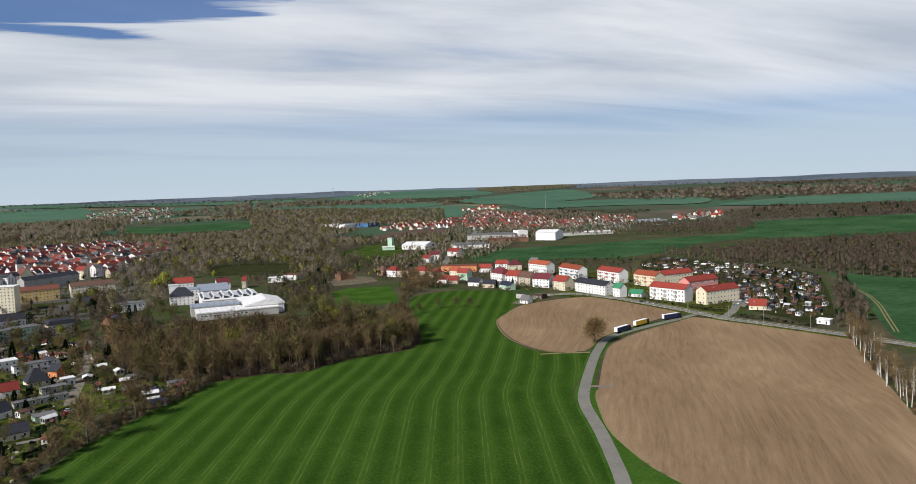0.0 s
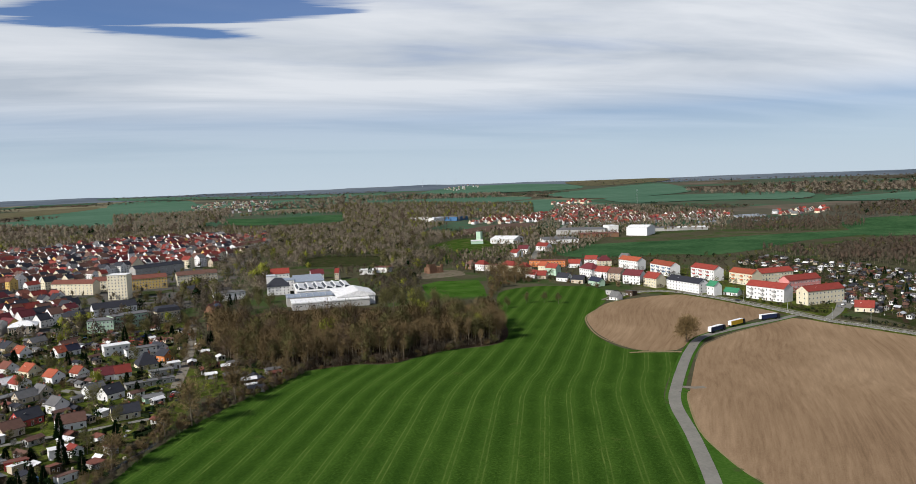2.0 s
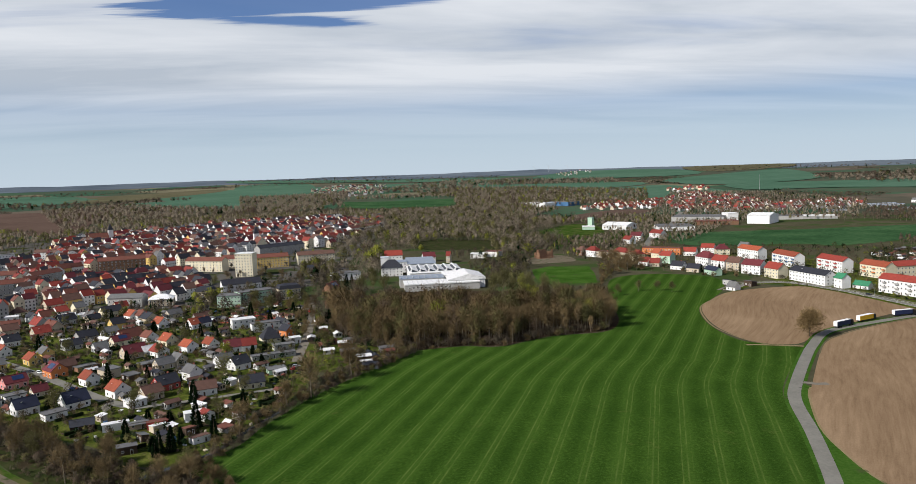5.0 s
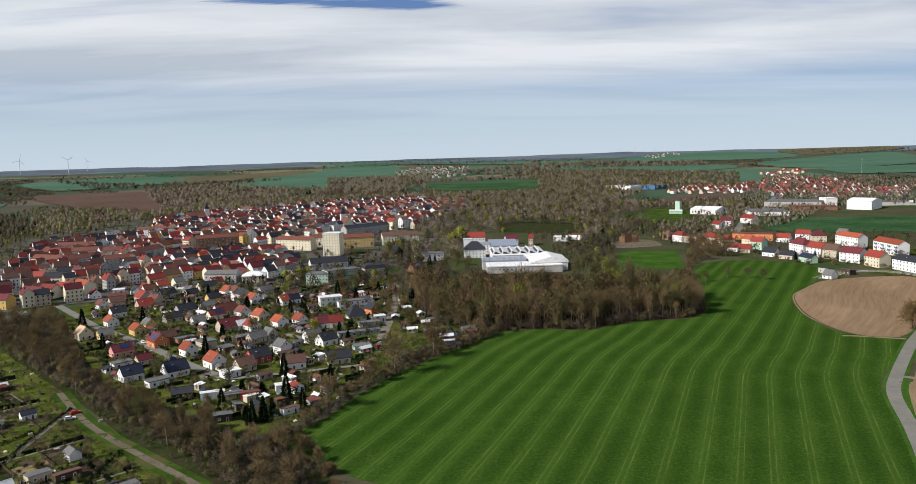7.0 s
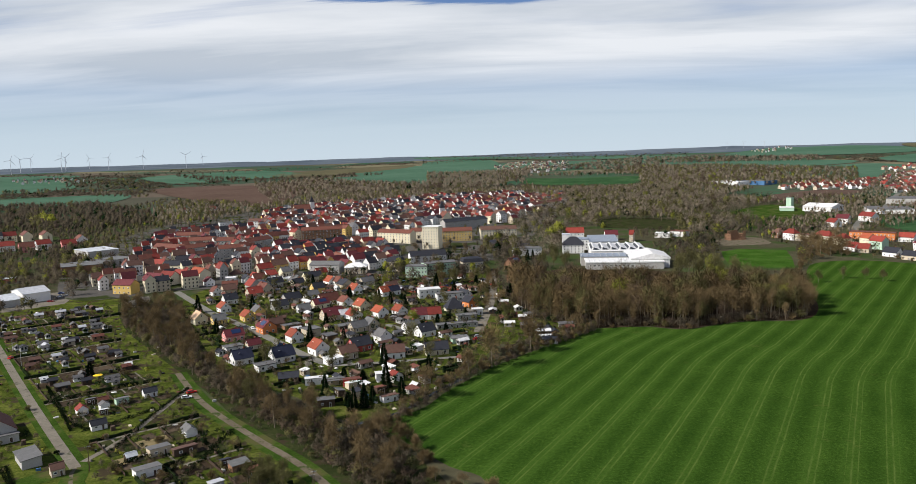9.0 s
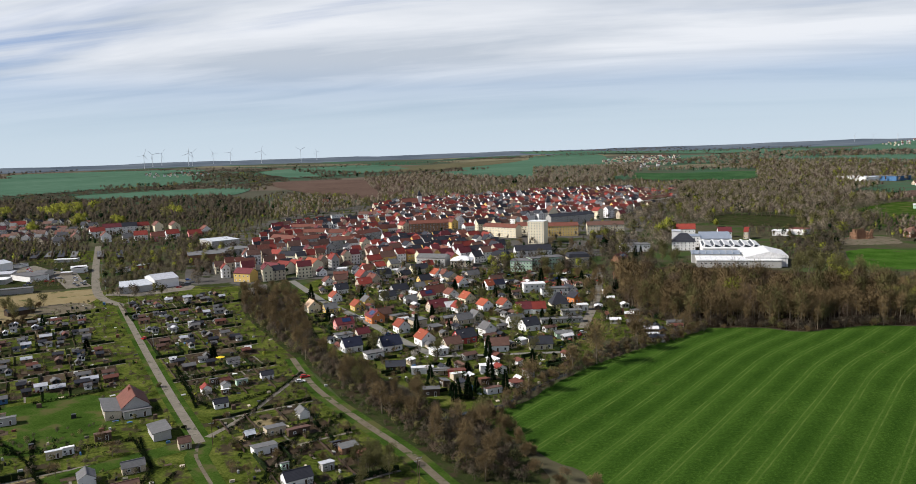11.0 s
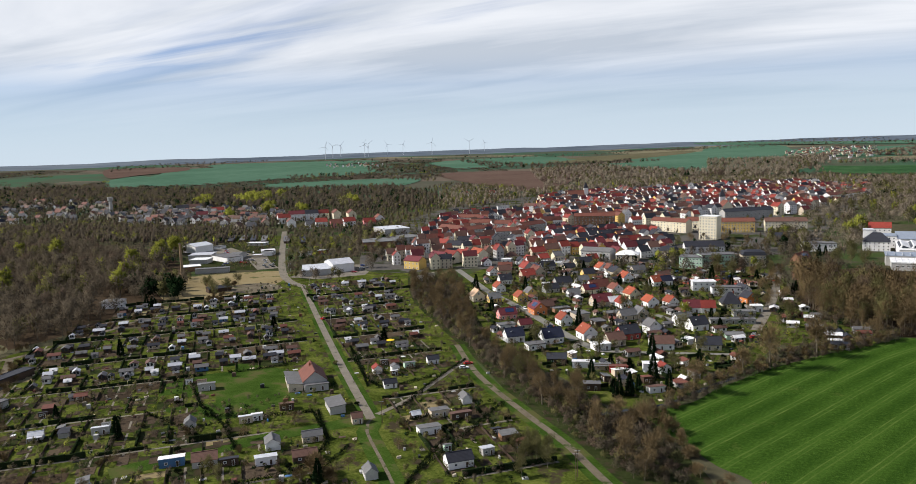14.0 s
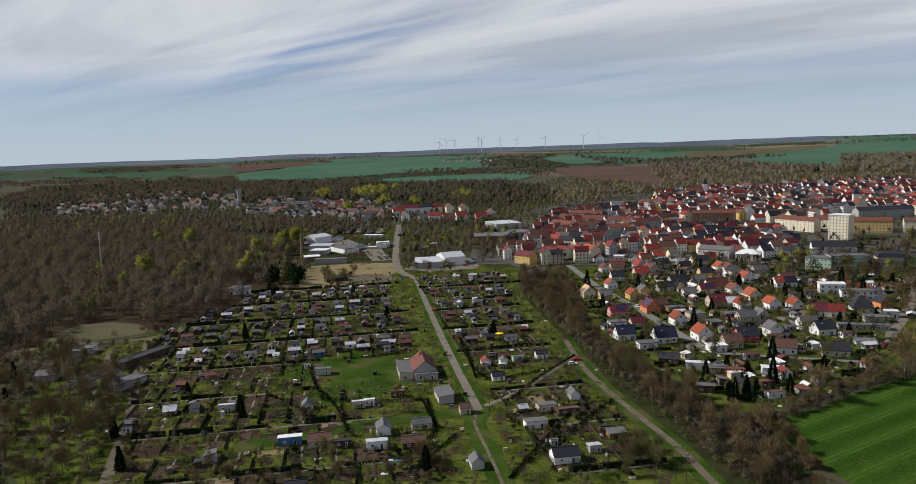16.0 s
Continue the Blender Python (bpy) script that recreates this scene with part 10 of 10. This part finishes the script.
tower_church(-385.2, 1246.7, 25, "cream town church with red roof and white tower")
tower_church(-116.9, 1048.9, 110, "cream church with dark spire in the town")
ob = tagged(new("factory_chimney"), "slender round brick factory chimney beside the yard", "chimney")
b = Build()
b.tube((0, 0, -1), (0, 0, 27), 1.5, 0.9, 14, 0, True)
part("shaft", b.mesh("shaft", surface("weathered_yellow_brick", (0.24, 0.17, 0.10), 0.9, 0.3, 3, 0.25)), ob)
b = Build()
b.tube((0, 0, 27), (0, 0, 27.8), 1.15, 1.15, 14, 0, True)
part("rim", b.mesh("rim", CONCRETE), ob)
at(ob, -500.4, 464.6)
ob = tagged(new("water_tower"), "round grey water tower above the trees", "water tower")
b = Build()
b.tube((0, 0, -1), (0, 0, 22), 3.5, 3.0, 14, 0, True)
part("shaft", b.mesh("shaft", WALLS["grey"]), ob)
b = Build()
b.tube((0, 0, 22), (0, 0, 29), 4.6, 5.4, 14, 0, True)
part("tank", b.mesh("tank", WALLS["grey"]), ob)
at(ob, -1181.3, 947.7)

# ---- poles, lamps and road furniture ----


def pole(x, y, tall, label, name="utility_pole"):
    ob = tagged(new(name), label, name.replace("_", " "), "poles")
    def shaft():
        b = Build()
        b.tube((0, 0, -0.5), (0, 0, tall), 0.13, 0.09, 6, 0, True)
        return b.mesh("shaft", WALLS["wood"] if name == "utility_pole" else STEEL)
    def arm():
        b = Build()
        if name == "utility_pole":
            b.box(-0.9, 0.9, -0.06, 0.06, tall - 0.6, tall - 0.45)
        else:
            b.box(-0.1, 1.3, -0.08, 0.08, tall - 0.1, tall)
        return b.mesh("arm", STEEL)
    part("shaft", kept(("pole", name, tall), shaft), ob)
    part("arm", kept(("arm", name, tall), arm), ob)
    return at(ob, x, y, 0.0, 30)


pole(-145.1, 221.1, 9, "dark wooden utility pole by the path fork")
pole(-64.2, 201.4, 9, "dark wooden utility pole beside the track")
pole(-64.4, 203.8, 9, "dark wooden utility pole beside the track")
for q in smooth(MAIN[2:9], False, 38.0):
    pole(q[0] + 6, q[1] + 2, 8, "grey steel street lamp beside the road", "street_lamp")
for q in smooth(ALLEY[1:5], False, 45.0):
    pole(q[0] + 5, q[1] + 2, 7, "grey steel street lamp beside the road", "street_lamp")
# dashed centre line and stop lines of the main road
b = Build()
pts = smooth(MAIN[2:], False, 3.0)
for i in range(0, len(pts) - 2, 4):
    p, q = Vector(pts[i]), Vector(pts[i + 1])
    d = (q - p).normalized()
    s = Vector((-d.y, d.x)) * 0.1
    b.face([(*(p - s), 0.21), (*(q - s), 0.21), (*(q + s), 0.21), (*(p + s), 0.21)])
tagged(new("centre_line", b.mesh("centre_line", LINE)), "white dashed centre line of the main road", "road marking", kind="stuff")


def parasol(x, y):
    ob = tagged(new("parasol"), "bright yellow round garden parasol in an allotment", "parasol")
    b = Build()
    b.tube((0, 0, 0), (0, 0, 2.6), 0.04, 0.04, 6)
    part("pole", b.mesh("pole", STEEL), ob)
    b = Build()
    n = 10
    ring = [(2.2 * math.cos(2 * math.pi * i / n), 2.2 * math.sin(2 * math.pi * i / n), 2.1) for i in range(n)]
    b.solid(ring, [(p[0] * 0.03, p[1] * 0.03, 2.75) for p in ring])
    part("canopy", b.mesh("canopy", surface("yellow_canvas", (0.8, 0.55, 0.03), 0.8)), ob)
    return at(ob, x, y, 0.05)


parasol(-202.2, 321.7)


def clutter():
    """Small garden things too many to count: cold frames, tarpaulins, barrels, benches, slabs."""
    rnd = random.Random(41)
    mats = [WALLS["white"], WALLS["grey"], WALLS["wood"], WALLS["blue"], ROOFS["rust"], PAINT["black"], WALLS["beige"], CONCRETE]
    b = Build()
    areas = [([(-216.6, 449.7), (-142.1, 331.3), (-97.8, 297.8), (-59.5, 276.1), (-49.8, 280), (-22.8, 363.6), (-30.3, 584.8), (-60.6, 602.9), (-159.4, 611), (-243.8, 553.4)], 420), ([(-390, 440), (-300, 500), (-190, 370), (-100, 250), (-70, 190), (-180, 100), (-300, 130), (-380, 230), (-350, 330)], 520),
             ([(548.9, 584.7), (627.7, 643.5), (625.1, 569.6), (598, 510.9), (434.4, 362.8), (419.3, 393.6), (433.6, 441.1)], 200), ([(263.8, 823.4), (355.7, 644.2), (377.8, 575.2), (445.3, 676.8), (425.3, 768.8), (331.2, 792.7)], 120)]
    for poly, n in areas:
        xs, ys = [p[0] for p in poly], [p[1] for p in poly]
        while n:
            x, y = rnd.uniform(min(xs), max(xs)), rnd.uniform(min(ys), max(ys))
            if not inside(x, y, poly):
                continue
            n -= 1
            if not free(x, y, 0.3) or not clear(x, y, 0.5):
                continue
            t = radians(ACROSS + rnd.choice((0, 90)) + rnd.uniform(-12, 12))
            L, W, h = rnd.choice(((1.2, 0.8, 0.8), (2.0, 1.0, 0.5), (0.7, 0.7, 1.0), (2.0, 1.4, 0.3), (1.6, 0.6, 0.8), (2.4, 1.6, 0.15), (1.8, 1.6, 1.7)))
            c, s = math.cos(t), math.sin(t)
            low = [(x + c * i - s * j, y + s * i + c * j, 0.0) for i, j in ((-L / 2, -W / 2), (L / 2, -W / 2), (L / 2, W / 2), (-L / 2, W / 2))]
            b.solid(low, [((p[0] - x) * 0.92 + x, (p[1] - y) * 0.92 + y, 0.06 + h) for p in low], rnd.choices(range(8), (0.8, 3, 3.5, 0.4, 1.2, 3.5, 2, 2))[0])
    tagged(new("garden_clutter", b.mesh("garden_clutter", *mats)), "barrels, cold frames, benches and slabs in the gardens", "garden clutter", kind="stuff")


clutter()
